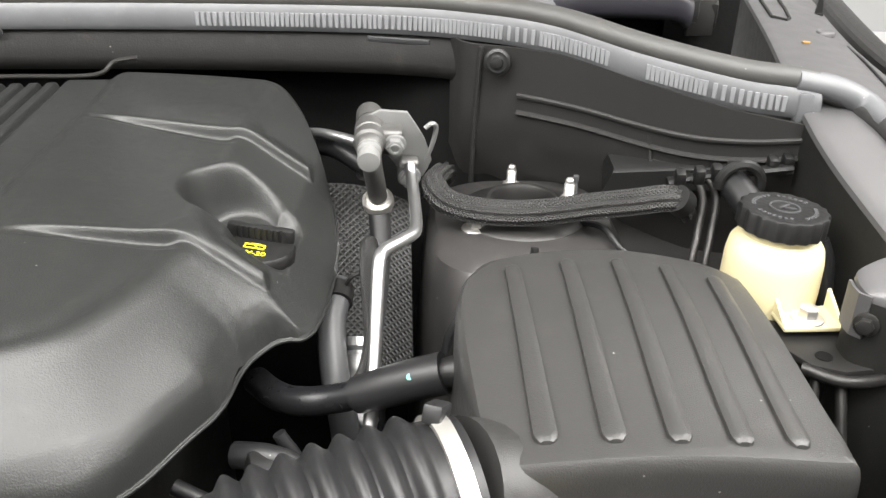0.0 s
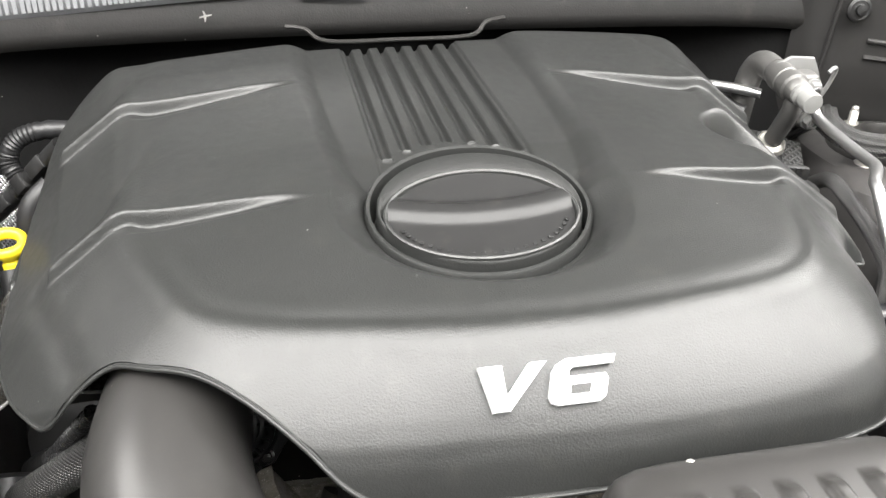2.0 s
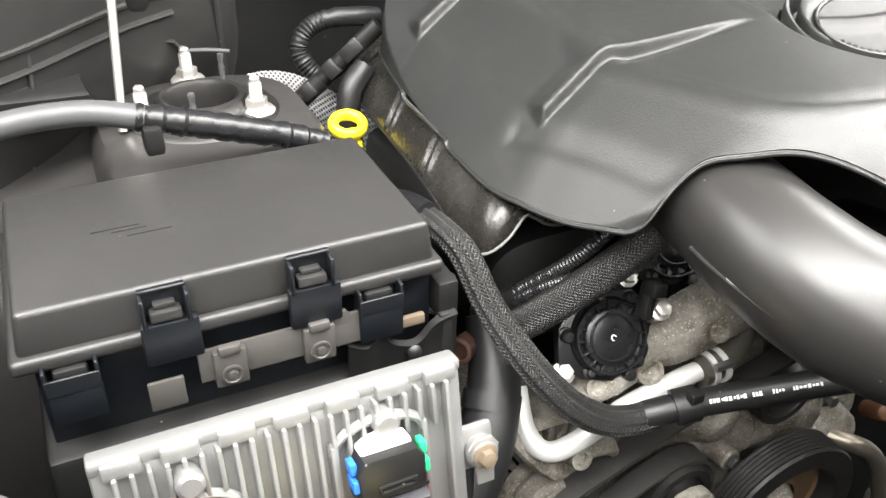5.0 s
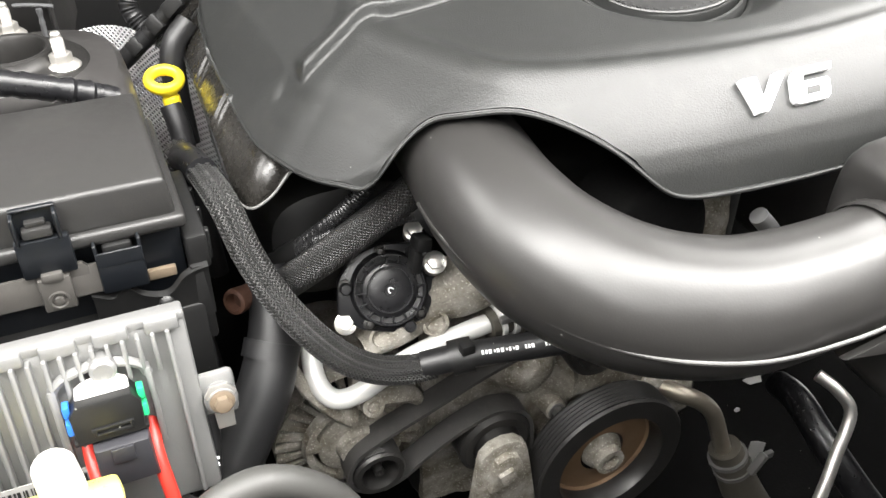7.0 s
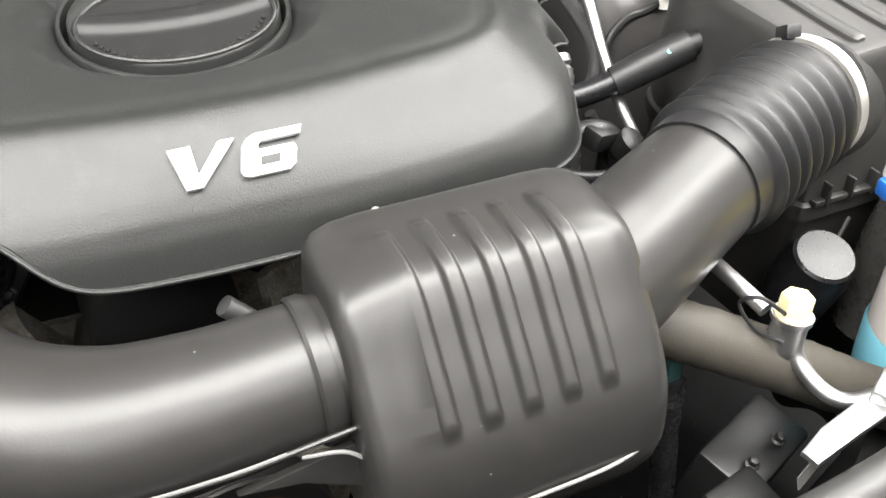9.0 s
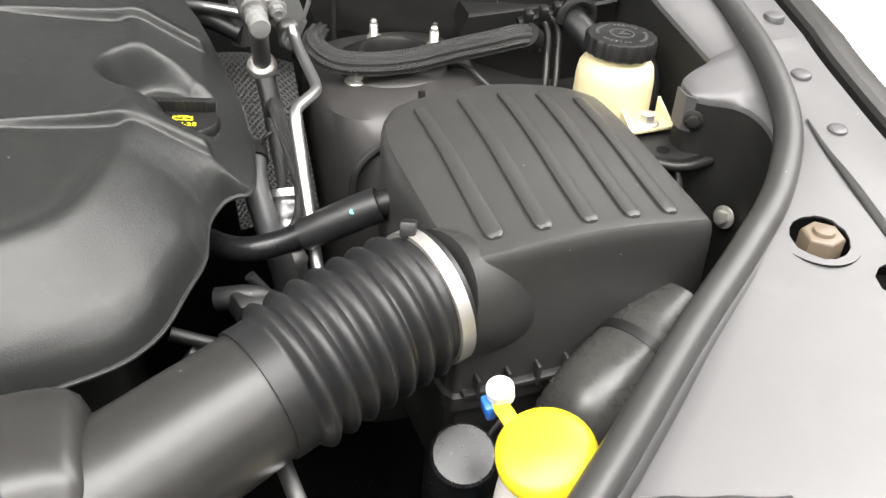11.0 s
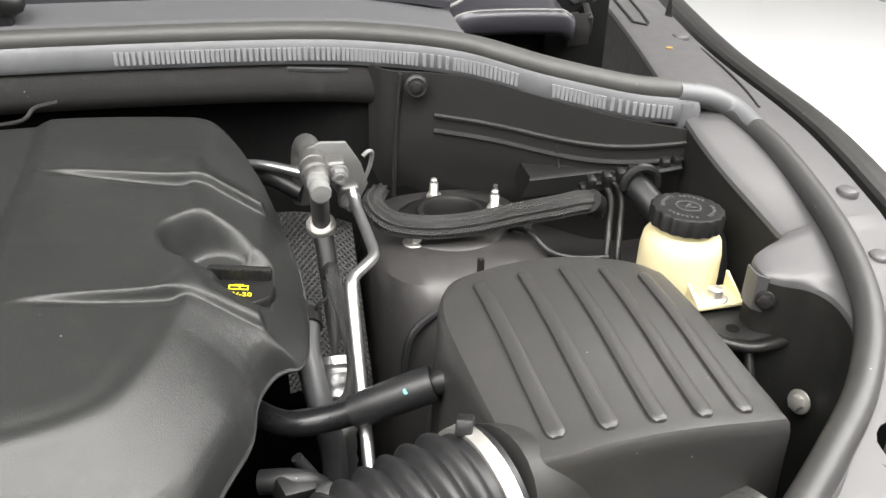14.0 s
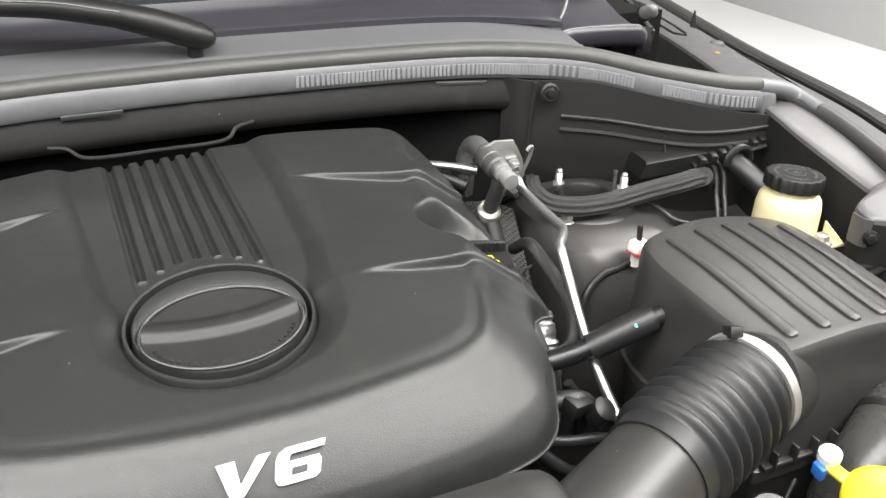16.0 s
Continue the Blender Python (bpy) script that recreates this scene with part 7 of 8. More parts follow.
g_prism(bm, [(-0.006, -0.020), (0.006, -0.020), (0.007, 0.0), (0.011, 0.008), (0.006, 0.015), (-0.006, 0.015), (-0.011, 0.008), (-0.007, 0.0)], -0.001, 0.0012, EM @ Matrix.Translation((0.124, -0.002, 0.012)), 0.0004)
part("cable_lug", bm, ZINC, plugs, "flat crimped cable lug")

# ---- left strut surroundings ----
cab = thing("battery_cable", "grey sleeved cable with black tape wrap behind the fuse box", "cable", (-0.56, 0.57, 1.0))
bm = bmesh.new()
g_tube(bm, [(-0.74, 0.565, 1.04), (-0.66, 0.575, 1.056), (-0.60, 0.578, 1.057), (-0.555, 0.568, 1.050)], 0.0095, 16, 7)
part("sleeve", bm, GREY_PL, cab)
bm = bmesh.new()
g_tube(bm, [(-0.562, 0.570, 1.051), (-0.53, 0.566, 1.043), (-0.49, 0.566, 1.030), (-0.45, 0.570, 1.015), (-0.42, 0.575, 1.0)], 0.0105, 16, 12, 1, True, lambda s: 0.0011 * math.sin(s * 620) * math.sin(s * 233) + 0.0007 * (((s * 113 + 0.3 * math.sin(s * 200)) % 1) - 0.5))
part("tape_wrap", bm, SHINY_RUBBER, cab, "black tape wrap")
bm = bmesh.new()
g_box(bm, (0.014, 0.02, 0.022), Matrix.Translation((-0.553, 0.562, 1.036)), 0.003)
part("cable_clip", bm, DARK_PL, cab)
rodt = thing("wiring_drop", "thin rod and hanging cable beside the strut tower", "cable", (-0.575, 0.66, 1.0))
bm = bmesh.new()
g_tube(bm, [(-0.567, 0.652, 1.005), (-0.560, 0.672, 1.06), (-0.552, 0.690, 1.121)], 0.0036, 10, 4)
part("rod", bm, ZINC, rodt)
bm = bmesh.new()
g_tube(bm, [(-0.534, 0.692, 1.125), (-0.532, 0.700, 1.16), (-0.532, 0.712, 1.20), (-0.53, 0.75, 1.30)], 0.0044, 10, 6)
part("cable", bm, RUBBER, rodt)
bm = bmesh.new()
g_lathe(bm, [(0.006, -0.020), (0.0085, -0.016), (0.0095, -0.008), (0.0095, 0.004), (0.0075, 0.006), (0.0075, 0.018), (0.0055, 0.020)], axis((-0.534, 0.691, 1.112), (0.02, 0.1, 1)), 16)
part("connector", bm, DARK_PL, rodt)
# upright plate with a folded edge behind the left strut mount
pl = thing("mount_bracket", "grey pressed bracket plate behind the strut mount", "bracket", (-0.52, 0.775, 0.99))
bm = bmesh.new()
rows = []
for k in np.linspace(0, 1, 9):
    x = -0.552 + 0.058 * k
    top = 1.024 + 0.020 * ss(0, 0.25, k) - 0.010 * ss(0.85, 1, k)
    rows.append([V(x, 0.778 - 0.02 * k, 0.99), V(x, 0.776 - 0.02 * k, top - 0.008), V(x, 0.772 - 0.02 * k, top - 0.001), V(x, 0.764 - 0.02 * k, top)])
g_sheet(bm, rows, 0.002)
part("plate", bm, TOWER, pl)
bm = bmesh.new()
g_tube(bm, [(-0.488, 0.760, 1.028), (-0.470, 0.757, 1.027), (-0.452, 0.752, 1.025)], 0.002, 8, 4)
part("edge_wire", bm, GREY_PL, pl)
for x, y, z in ((-0.546, 0.748, 1.0), (-0.465, 0.735, 1.0), (-0.510, 0.640, 1.004), (0.600, 0.69, 1.006)):
    bm = bmesh.new()
    g_tube(bm, [(x, y, z), (x, y, z + 0.018), (x, y, z + 0.030)], 0.0026, 8, 8, 1, True, lambda s: 0.0005 * math.sin(s * 4000))
    solid("thread_stud", bm, GREY_PL, "short bare threaded stud on the strut mount", "stud", "bare studs")

dip = thing("dipstick", "yellow ring-handled oil dipstick", "dipstick", (-0.373, 0.655, 0.94))
DM = Matrix.Translation((-0.372, 0.650, 0.977)) @ pose(0, 0, 0, 24, 0, 12)
bm = bmesh.new()
ring = [DM @ V(0.0145 * math.cos(a), 0.0125 * math.sin(a), 0) for a in np.linspace(0, 2 * math.pi, 24, endpoint=False)]
line = curve(ring, 2, True)
fr = []
for i, p in enumerate(line):
    d = (line[(i + 1) % len(line)] - line[i - 1]).normalized()
    up = DM.to_3x3() @ V(0, 0, 1)
    r_ = d.cross(up).normalized()
    fr.append([p + r_ * (0.0050 * math.cos(a)) + up * (0.0062 * math.sin(a)) for a in np.linspace(0, 2 * math.pi, 12, endpoint=False)])
g_loft(bm, fr + [fr[0]], True, False)
g_lathe(bm, [(0.0085, -0.026), (0.0085, -0.016), (0.0068, -0.014), (0.0095, -0.010), (0.0095, -0.004)], axis((-0.371, 0.648, 0.976), (-0.1, 0.2, 1)), 18)
part("handle", bm, YELLOW, dip)
bm = bmesh.new()
g_tube(bm, [(-0.371, 0.644, 0.953), (-0.368, 0.63, 0.93), (-0.366, 0.61, 0.88), (-0.36, 0.6, 0.78)], 0.011, 12, 6)
part("tube", bm, RUBBER, dip)

msh = thing("heat_shield", "perforated bright foil heat shield behind the engine", "heat shield", (-0.37, 0.80, 0.85))
bm = bmesh.new()
uvl = bm.loops.layers.uv.verify()
rows = []
for k in np.linspace(0, 1, 12):
    rows.append([V(-0.444 + 0.16 * k, 0.79 - 0.12 * k * k - 0.06 * u, 0.982 - 0.03 * k - 0.19 * u + 0.014 * math.sin(k * 5)) for u in np.linspace(0, 1, 12)])
R = [[bm.verts.new(p) for p in row] for row in rows]
for i in range(11):
    for j in range(11):
        f = bm.faces.new((R[i][j], R[i][j + 1], R[i + 1][j + 1], R[i + 1][j]))
        for lp, (a, b) in zip(f.loops, ((i, j), (i, j + 1), (i + 1, j + 1), (i + 1, j))):
            lp[uvl].uv = (a / 11 * 0.24, b / 11 * 0.24)
part("shield", bm, MESH_FOIL, msh)
msr = thing("heat_shield", "perforated dark heat shield beside the cover", "heat shield", (0.36, 0.66, 0.85))
bm = bmesh.new()
uvl = bm.loops.layers.uv.verify()
R = [[bm.verts.new(V(0.342 + 0.088 * k, 0.672 - 0.115 * u + 0.015 * math.sin(k * 3.1), 1.038 - 0.15 * u - 0.022 * k)) for u in np.linspace(0, 1, 10)] for k in np.linspace(0, 1, 10)]
for i in range(9):
    for j in range(9):
        f = bm.faces.new((R[i][j], R[i][j + 1], R[i + 1][j + 1], R[i + 1][j]))
        for lp, (a, b) in zip(f.loops, ((i, j), (i, j + 1), (i + 1, j + 1), (i + 1, j))):
            lp[uvl].uv = (a / 9 * 0.09, b / 9 * 0.19)
part("shield", bm, braid_mat("dark_perforated_foil", (0.002, 0.002, 0.002), (0.024, 0.024, 0.0235), 150, 150, 0.5, 0.3), msr)

# small looms behind the cover's left corner
lw = thing("wiring_loom", "black looped loom beside the cover corner", "wiring", (-0.36, 0.75, 1.0))
bm = bmesh.new()
g_tube(bm, [(-0.295, 0.765, 1.036), (-0.345, 0.762, 1.041), (-0.372, 0.760, 1.034), (-0.3835, 0.756, 1.016), (-0.377, 0.748, 0.998), (-0.360, 0.738, 0.982)], 0.0092, 14, 12, 1, True, lambda s: 0.0008 * math.sin(s * 1500))
part("loop", bm, RUBBER, lw)
PA, PB, PC = V(-0.320, 0.699, 1.050), V(-0.372, 0.720, 0.996), V(-0.412, 0.735, 0.957)
bm = bmesh.new()
g_tube(bm, [PA, PA.lerp(PB, 0.5), PB], 0.0085, 14, 5)
part("plug_body", bm, DARK_PL, lw)
for a, b, k, w in ((PA, PB, 0.12, 0.012), (PA, PB, 0.45, 0.019), (PA, PB, 0.80, 0.022), (PB, PC, 0.30, 0.020), (PB, PC, 0.85, 0.016)):
    bm = bmesh.new()
    g_box(bm, (w, w * 0.8, 0.016 if k != 0.45 else 0.024), axis(a.lerp(b, k), b - a, 20), 0.0025)
    part("plug_collar", bm, DARK_PL, lw)
bm = bmesh.new()
g_tube(bm, [PB, PB.lerp(PC, 0.6), PC, PC + V(-0.02, 0.01, -0.03)], 0.0095, 14, 6)
part("lead", bm, RUBBER, lw)
bm = bmesh.new()
g_tube(bm, [(-0.335, 0.70, 1.01), (-0.355, 0.69, 0.99), (-0.36, 0.68, 0.95), (-0.36, 0.66, 0.90)], 0.012, 14, 6)
part("trunk", bm, RUBBER, lw)
fl = bmesh.new()
for a in (0.2, 1.9, 3.4, 4.6):
    g_prism(fl, [(0, -0.0012), (0.006, -0.0006), (0.0065, 0.0006), (0, 0.0012)], 0, 0.0005, axis((-0.185, 0.823, 1.132), (0, -0.7, 0.7)) @ pose(0, 0, 0.0005, 0, 0, math.degrees(a)))
solid("dry_flake", fl, LIGHT_GREY, "tiny pale dry flake on the cowl beam", "flake")

# ---- engine front, left side ----
vc = thing("cylinder_head_cover", "gloss black-brown cylinder head cover with S-shaped ridges", "head cover", (-0.27, 0.55, 0.84))
bm = bmesh.new()
rings = []
for y, w in ((0.440, 0.7), (0.448, 0.93), (0.47, 1.0), (0.55, 1.0), (0.66, 1.0), (0.74, 0.96)):
    rings.append([V(-0.262 - 0.072 * w * math.copysign(abs(math.cos(a)) ** 0.6, math.cos(a)), y, 0.895 + 0.055 * w * math.copysign(abs(math.sin(a)) ** 0.6, math.sin(a))) for a in np.linspace(0, 2 * math.pi, 36, endpoint=False)])
g_loft(bm, rings, True, True)
part("lower_case", bm, DARK_PL, vc)
# flared skin from under the engine cover down to its rim, round a bulged corner
FOOT = curve([(-0.345, 0.77, 0.985), (-0.346, 0.69, 0.981), (-0.347, 0.616, 0.978), (-0.351, 0.529, 0.975), (-0.353, 0.47, 0.965), (-0.351, 0.442, 0.959), (-0.343, 0.427, 0.960), (-0.327, 0.4235, 0.971), (-0.311, 0.427, 0.985), (-0.300, 0.431, 0.979), (-0.284, 0.435, 0.967), (-0.263, 0.439, 0.961), (-0.23, 0.446, 0.955)], 70)
HEAD = curve([(-0.300, 0.77, 1.025), (-0.303, 0.69, 1.021), (-0.307, 0.616, 1.017), (-0.312, 0.533, 1.012), (-0.309, 0.492, 1.008), (-0.304, 0.475, 1.006), (-0.299, 0.466, 1.004), (-0.292, 0.462, 1.004), (-0.284, 0.460, 1.004), (-0.276, 0.460, 1.002), (-0.265, 0.460, 0.998), (-0.250, 0.462, 0.992), (-0.225, 0.468, 0.985)], 70)
NF = len(FOOT)


def skin_point(i, v):
    a, b = HEAD[i], FOOT[i]
    d = FOOT[min(i + 1, NF - 1)] - FOOT[max(i - 1, 0)]
    out = V(d.y, -d.x, 0).normalized()
    if out.dot(V(b.x - a.x, b.y - a.y, 0)) < 0:
        out = -out
    p = a.lerp(b, v)
    k = i / (NF - 1) * 12
    bulge = 0.006 + 0.010 * math.exp(-(((k - 6.0) / 1.1) ** 2)) - 0.006 * math.exp(-(((k - 8.1) / 0.6) ** 2))
    h = bulge * math.sin(math.pi * min(1, v)) ** 0.8
    for y0 in (0.531, 0.618, 0.705):
        c = y0 + 0.012 * (1 - ss(0.25, 0.85, v))
        fade = ss(0.02, 0.1, v) * (1 - ss(0.97, 1.0, v))
        for o, g in ((0.0035, 0.0036), (-0.0060, 0.0022)):
            h += g * fade * math.exp(-(((p.y - c - o) / 0.0034) ** 2))
    return p + out * h * 0.75 + V(0, 0, h * 0.6)


rows = [[skin_point(i, v) for v in np.linspace(0, 1, 20)] for i in range(NF)]
bm = bmesh.new()
g_sheet(bm, rows, 0.0018)
part("skin", bm, HEAD_PL, vc, "glossy skin with paired ridges", 60)
bm = bmesh.new()
g_tube(bm, [p + V(0, 0, -0.0008) for p in FOOT[350::18]], 0.0013, 8, 3)
part("gasket_lip", bm, PALE_EDGE, vc, "pale thin gasket lip")
bm = bmesh.new()
g_tube(bm, [p + V(0, 0, -0.0008) for p in FOOT[:352:40]], 0.0016, 8, 3)
part("rim_lip", bm, DARK_PL, vc)

eb = thing("engine_block", "dusty cast aluminium engine front with black covers", "engine", (0.0, 0.5, 0.42))
# plain box behind the front case, its dark colour stands for shade
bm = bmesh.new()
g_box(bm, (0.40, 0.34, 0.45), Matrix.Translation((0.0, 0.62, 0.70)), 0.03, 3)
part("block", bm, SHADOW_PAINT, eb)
def rough_lump(bm, amount, cuts=2, grain=110.0):
    """Roughens a casting: coarse lumps and a fine sandy skin."""
    bmesh.ops.subdivide_edges(bm, edges=bm.edges[:], cuts=cuts, use_grid_fill=True)
    bm.normal_update()
    moved = [(v, v.normal * (amount * (noise.noise(v.co * grain) + 0.5 * noise.noise(v.co * grain * 2.7)))) for v in bm.verts]
    for v, d in moved:
        v.co += d


bm = bmesh.new()
rings = []
for k in np.linspace(0, 1, 14):
    c = V(-0.274, 0.392, 0.826).lerp(V(-0.132, 0.378, 0.884), k)
    w = interp([(0, 0.008), (0.12, 0.016), (0.35, 0.021), (0.6, 0.031), (0.8, 0.030), (1, 0.036)], k)
    dip = 0.010 * math.exp(-(((k - 0.42) / 0.10) ** 2))
    rings.append([c + V(0.50 * w * math.cos(a), (-0.020 + dip) * abs(math.sin(a)) ** 0.6 + 0.012, -0.87 * w * math.cos(a)) + V(0, 0.016 * math.sin(a), 0) for a in np.linspace(0, 2 * math.pi, 18, endpoint=False)])
g_loft(bm, rings, True, True)
rough_lump(bm, 0.0012)
part("bracket_casting", bm, ALU_DULL, eb, "rough cast aluminium bracket")
for at, r in (((-0.262, 0.376, 0.838), 0.010), ((-0.214, 0.372, 0.842), 0.012), ((-0.160, 0.358, 0.876), 0.009)):
    bm = bmesh.new()
    g_lathe(bm, [(r * 1.1, -0.012), (r, 0.005), (r * 0.75, 0.006), (r * 0.6, 0.001), (r * 0.1, 0.001)], axis(at, (-0.2, -0.8, 0.5)), 20)
    part("casting_boss", bm, ALU_DULL, eb)
# front case behind the pulleys, with a domed pump body
bm = bmesh.new()
rows = []
for i in range(46):
    row = []
    for j in range(40):
        x, z = -0.21 + 0.0078 * i, 0.55 + 0.0080 * j
        y = 0.405 + 0.20 * max(0, z - 0.80) + 0.10 * max(0, abs(x + 0.04) - 0.08)
        y -= 0.035 * math.exp(-(math.hypot(x + 0.108, z - 0.735) / 0.034) ** 4)
        y -= 0.022 * math.exp(-(math.hypot((x + 0.01) / 1.3, z - 0.690) / 0.045) ** 4)
        y -= 0.012 * math.exp(-(((x - 0.035) / 0.010) ** 2)) + 0.008 * math.exp(-(((x + 0.055) / 0.006) ** 2))
        y += 0.004 * noise.noise(V(x, 0, z) * 60) + 0.0012 * noise.noise(V(x, 3, z) * 210)
        row.append(V(x, y, z))
    rows.append(row)
g_sheet(bm, rows, 0.01)
part("front_case", bm, ALU_DULL, eb, "dusty cast front case with a domed pump body")
for x, z in ((-0.15, 0.80), (-0.02, 0.825), (0.052, 0.79), (-0.168, 0.75), (0.095, 0.735), (-0.055, 0.765), (0.05, 0.70), (-0.07, 0.66)):
    y = 0.398 + 0.20 * max(0, z - 0.80)
    bm = bmesh.new()
    g_lathe(bm, [(0.014, -0.02), (0.012, 0.012), (0.010, 0.014)], axis((x, y, z), (0, -1, 0.1)), 18)
    part("bolt_boss", bm, ALU_DULL, eb)
    bm = bmesh.new()
    g_bolt(bm, axis((x, y - 0.013, z + 0.0013), (0, -1, 0.1)), 0.0068, 0.007, 0.0095)
    part("bolt", bm, ALU_GREY, eb)

sol = thing("cam_phaser_solenoid", "black plastic cam sensor cover with bolts", "sensor cover", (-0.249, 0.40, 0.86))
SM = axis((-0.250, 0.382, 0.882), (-0.15, -0.85, 0.50)) @ Matrix.Scale(0.88, 4)
bm = bmesh.new()
g_lathe(bm, [(0.037, -0.03), (0.037, -0.006), (0.034, -0.002), (0.0275, -0.003), (0.0265, 0.004), (0.0245, 0.0055), (0.0060, 0.0052), (0.0055, 0.0062), (0.0005, 0.0062)], SM, 36)
part("cover", bm, SHINY_RUBBER, sol)
bm = bmesh.new()
g_prism(bm, [(-0.05, -0.018), (-0.03, -0.036), (0.0, -0.043), (0.032, -0.034), (0.046, -0.01), (0.05, 0.02), (0.03, 0.04), (0.0, 0.043), (-0.03, 0.036), (-0.047, 0.012)], -0.02, -0.008, SM, 0.002)
part("flange", bm, SHINY_RUBBER, sol)
bm = bmesh.new()
g_tube(bm, [SM @ V(0.0026 * math.cos(a) * (1 - 0.06 * a), 0.0026 * math.sin(a), 0.0066) for a in np.linspace(0.3, 4.6, 9)], 0.0006, 6, 2)
part("curl_mark", bm, PRINT, sol, "small pale curl mark")
for r0, r1, z in ((0.0345, 0.0322, 0.004), (0.0225, 0.0205, 0.0075)):
    bm = bmesh.new()
    g_lathe(bm, [(r0, -0.003), (r0, z - 0.0005), (r0 - 0.0006, z), (r1, z), (r1, -0.003)], SM, 48, False)
    part("ring", bm, SHINY_RUBBER, sol)
for i in range(16):
    a = i * 0.3927
    bm = bmesh.new()
    g_box(bm, (0.0105, 0.0018, 0.006), SM @ pose(0.0275 * math.cos(a), 0.0275 * math.sin(a), 0.002, 0, 0, math.degrees(a)), 0.0006, 1)
    part("stiffener", bm, SHINY_RUBBER, sol)
for i in range(3):
    a = 0.9 + i * 2.1
    bm = bmesh.new()
    g_lathe(bm, [(0.0058, -0.012), (0.0058, 0.003), (0.0044, 0.0045), (0.002, 0.0046)], SM @ Matrix.Translation((0.041 * math.cos(a), 0.041 * math.sin(a), -0.002)), 18)
    part("screw_tower", bm, SHINY_RUBBER, sol)
bm = bmesh.new()
g_box(bm, (0.009, 0.014, 0.030), Matrix.Translation((-0.232, 0.368, 0.922)) @ pose(0, 0, 0, -10, 12, 0), 0.003)
g_box(bm, (0.013, 0.016, 0.012), Matrix.Translation((-0.228, 0.366, 0.934)) @ pose(0, 0, 0, -10, 12, 0), 0.002)
part("plug", bm, DARK_PL, sol)
for c in ((-0.214, 0.372, 0.906), (-0.288, 0.388, 0.853)):
    bm = bmesh.new()
    g_lathe(bm, [(0.009, -0.02), (0.009, 0.0)], axis(c, (-0.2, -0.7, 0.7)), 16)
    g_bolt(bm, axis(c, (-0.2, -0.7, 0.7)), 0.0068, 0.008, 0.0098)
    part("bolt", bm, ZINC, sol, "zinc bolt")
for i in range(5):
    a = 0.4 + i * 1.257
    bm = bmesh.new()
    g_bolt(bm, SM @ Matrix.Translation((0.042 * math.cos(a), 0.036 * math.sin(a), -0.008)), 0.004, 0.005, 0.0065)
    part("screw", bm, STEEL_DK, sol)
copy_thing(sol, pose(-0.249 + 0.075, 0.40 + 0.03, 0.86 + 0.055))

# hoses left of the engine
bg = thing("braided_coolant_hose", "thick black braided hose bending past the fuse box", "hose", (-0.33, 0.40, 0.85))
ribbon_hose(bg, [(-0.376, 0.60, 0.930), (-0.378, 0.54, 0.956), (-0.374, 0.485, 0.972), (-0.369, 0.445, 0.974), (-0.365, 0.42, 0.968), (-0.357, 0.395, 0.938), (-0.345, 0.372, 0.912), (-0.327, 0.356, 0.884), (-0.304, 0.346, 0.857), (-0.278, 0.342, 0.838), (-0.250, 0.340, 0.829), (-0.228, 0.338, 0.829)], 0.0112, 9, BRAID_RIB)
bm = bmesh.new()
g_tube(bm, [(-0.379, 0.53, 0.958), (-0.376, 0.50, 0.969), (-0.372, 0.47, 0.974)], 0.0128, 18, 5)
part("shrink_sleeve", bm, SHINY_RUBBER, bg, "smooth black shrink sleeve")
bm = bmesh.new()
g_tube(bm, [(-0.238, 0.341, 0.828), (-0.205, 0.329, 0.837), (-0.16, 0.316, 0.841), (-0.11, 0.302, 0.844), (-0.05, 0.285, 0.847)], 0.0115, 18, 7)
part("rubber_end", bm, RUBBER, bg)
bm = bmesh.new()
g_tube(bm, [(-0.216, 0.333, 0.834), (-0.207, 0.330, 0.8365), (-0.199, 0.3275, 0.838)], 0.0150, 20, 3)
g_box(bm, (0.012, 0.010, 0.010), Matrix.Translation((-0.207, 0.322, 0.852)), 0.002)
part("hose_clamp", bm, DARK_PL, bg)
bm = bmesh.new()
random.seed(11)
k = 0.0
while k < 1:
    w = random.choice((0.0014, 0.0018, 0.0024))
    if not (0.30 < k < 0.36 or 0.44 < k < 0.52 or 0.66 < k < 0.70):
        p = V(-0.192, 0.3255, 0.8385).lerp(V(-0.10, 0.300, 0.8445), k)
        g_box(bm, (w, 0.0010, random.choice((0.0020, 0.0032, 0.0034))), Matrix.Translation(p + V(-0.003, -0.0087, 0.0083)) @ pose(0, 0, 0, -45, -5, -15), 0)
    k += (w + 0.0013) / 0.0955
part("printed_bars", bm, PRINT, bg, "white printed bars")

sm = thing("small_hoses", "pair of thin ribbed hoses rising to the cover", "hose", (-0.30, 0.42, 0.9))
for pts in (((-0.322, 0.448, 0.890), (-0.305, 0.430, 0.915), (-0.285, 0.40, 0.952), (-0.262, 0.385, 0.985)), ((-0.318, 0.442, 0.892), (-0.298, 0.412, 0.925), (-0.28, 0.388, 0.945), (-0.262, 0.370, 0.957), (-0.235, 0.365, 0.965))):
    bm = bmesh.new()
    g_tube(bm, pts, 0.0060, 14, 60, 1, True, lambda s: 0.0004 * math.sin(s * 2100))
    part("hose", bm, CONDUIT, sm)
bm = bmesh.new()
g_tube(bm, [(-0.332, 0.456, 0.878), (-0.318, 0.443, 0.895), (-0.308, 0.433, 0.908)], [0.010, 0.0115, 0.009], 14, 5)
part("joint", bm, DARK_PL, sm)
bw = thing("woven_trunk_hose", "woven grey trunk hose under the cover edge", "hose", (-0.30, 0.40, 0.9))
bm = bmesh.new()
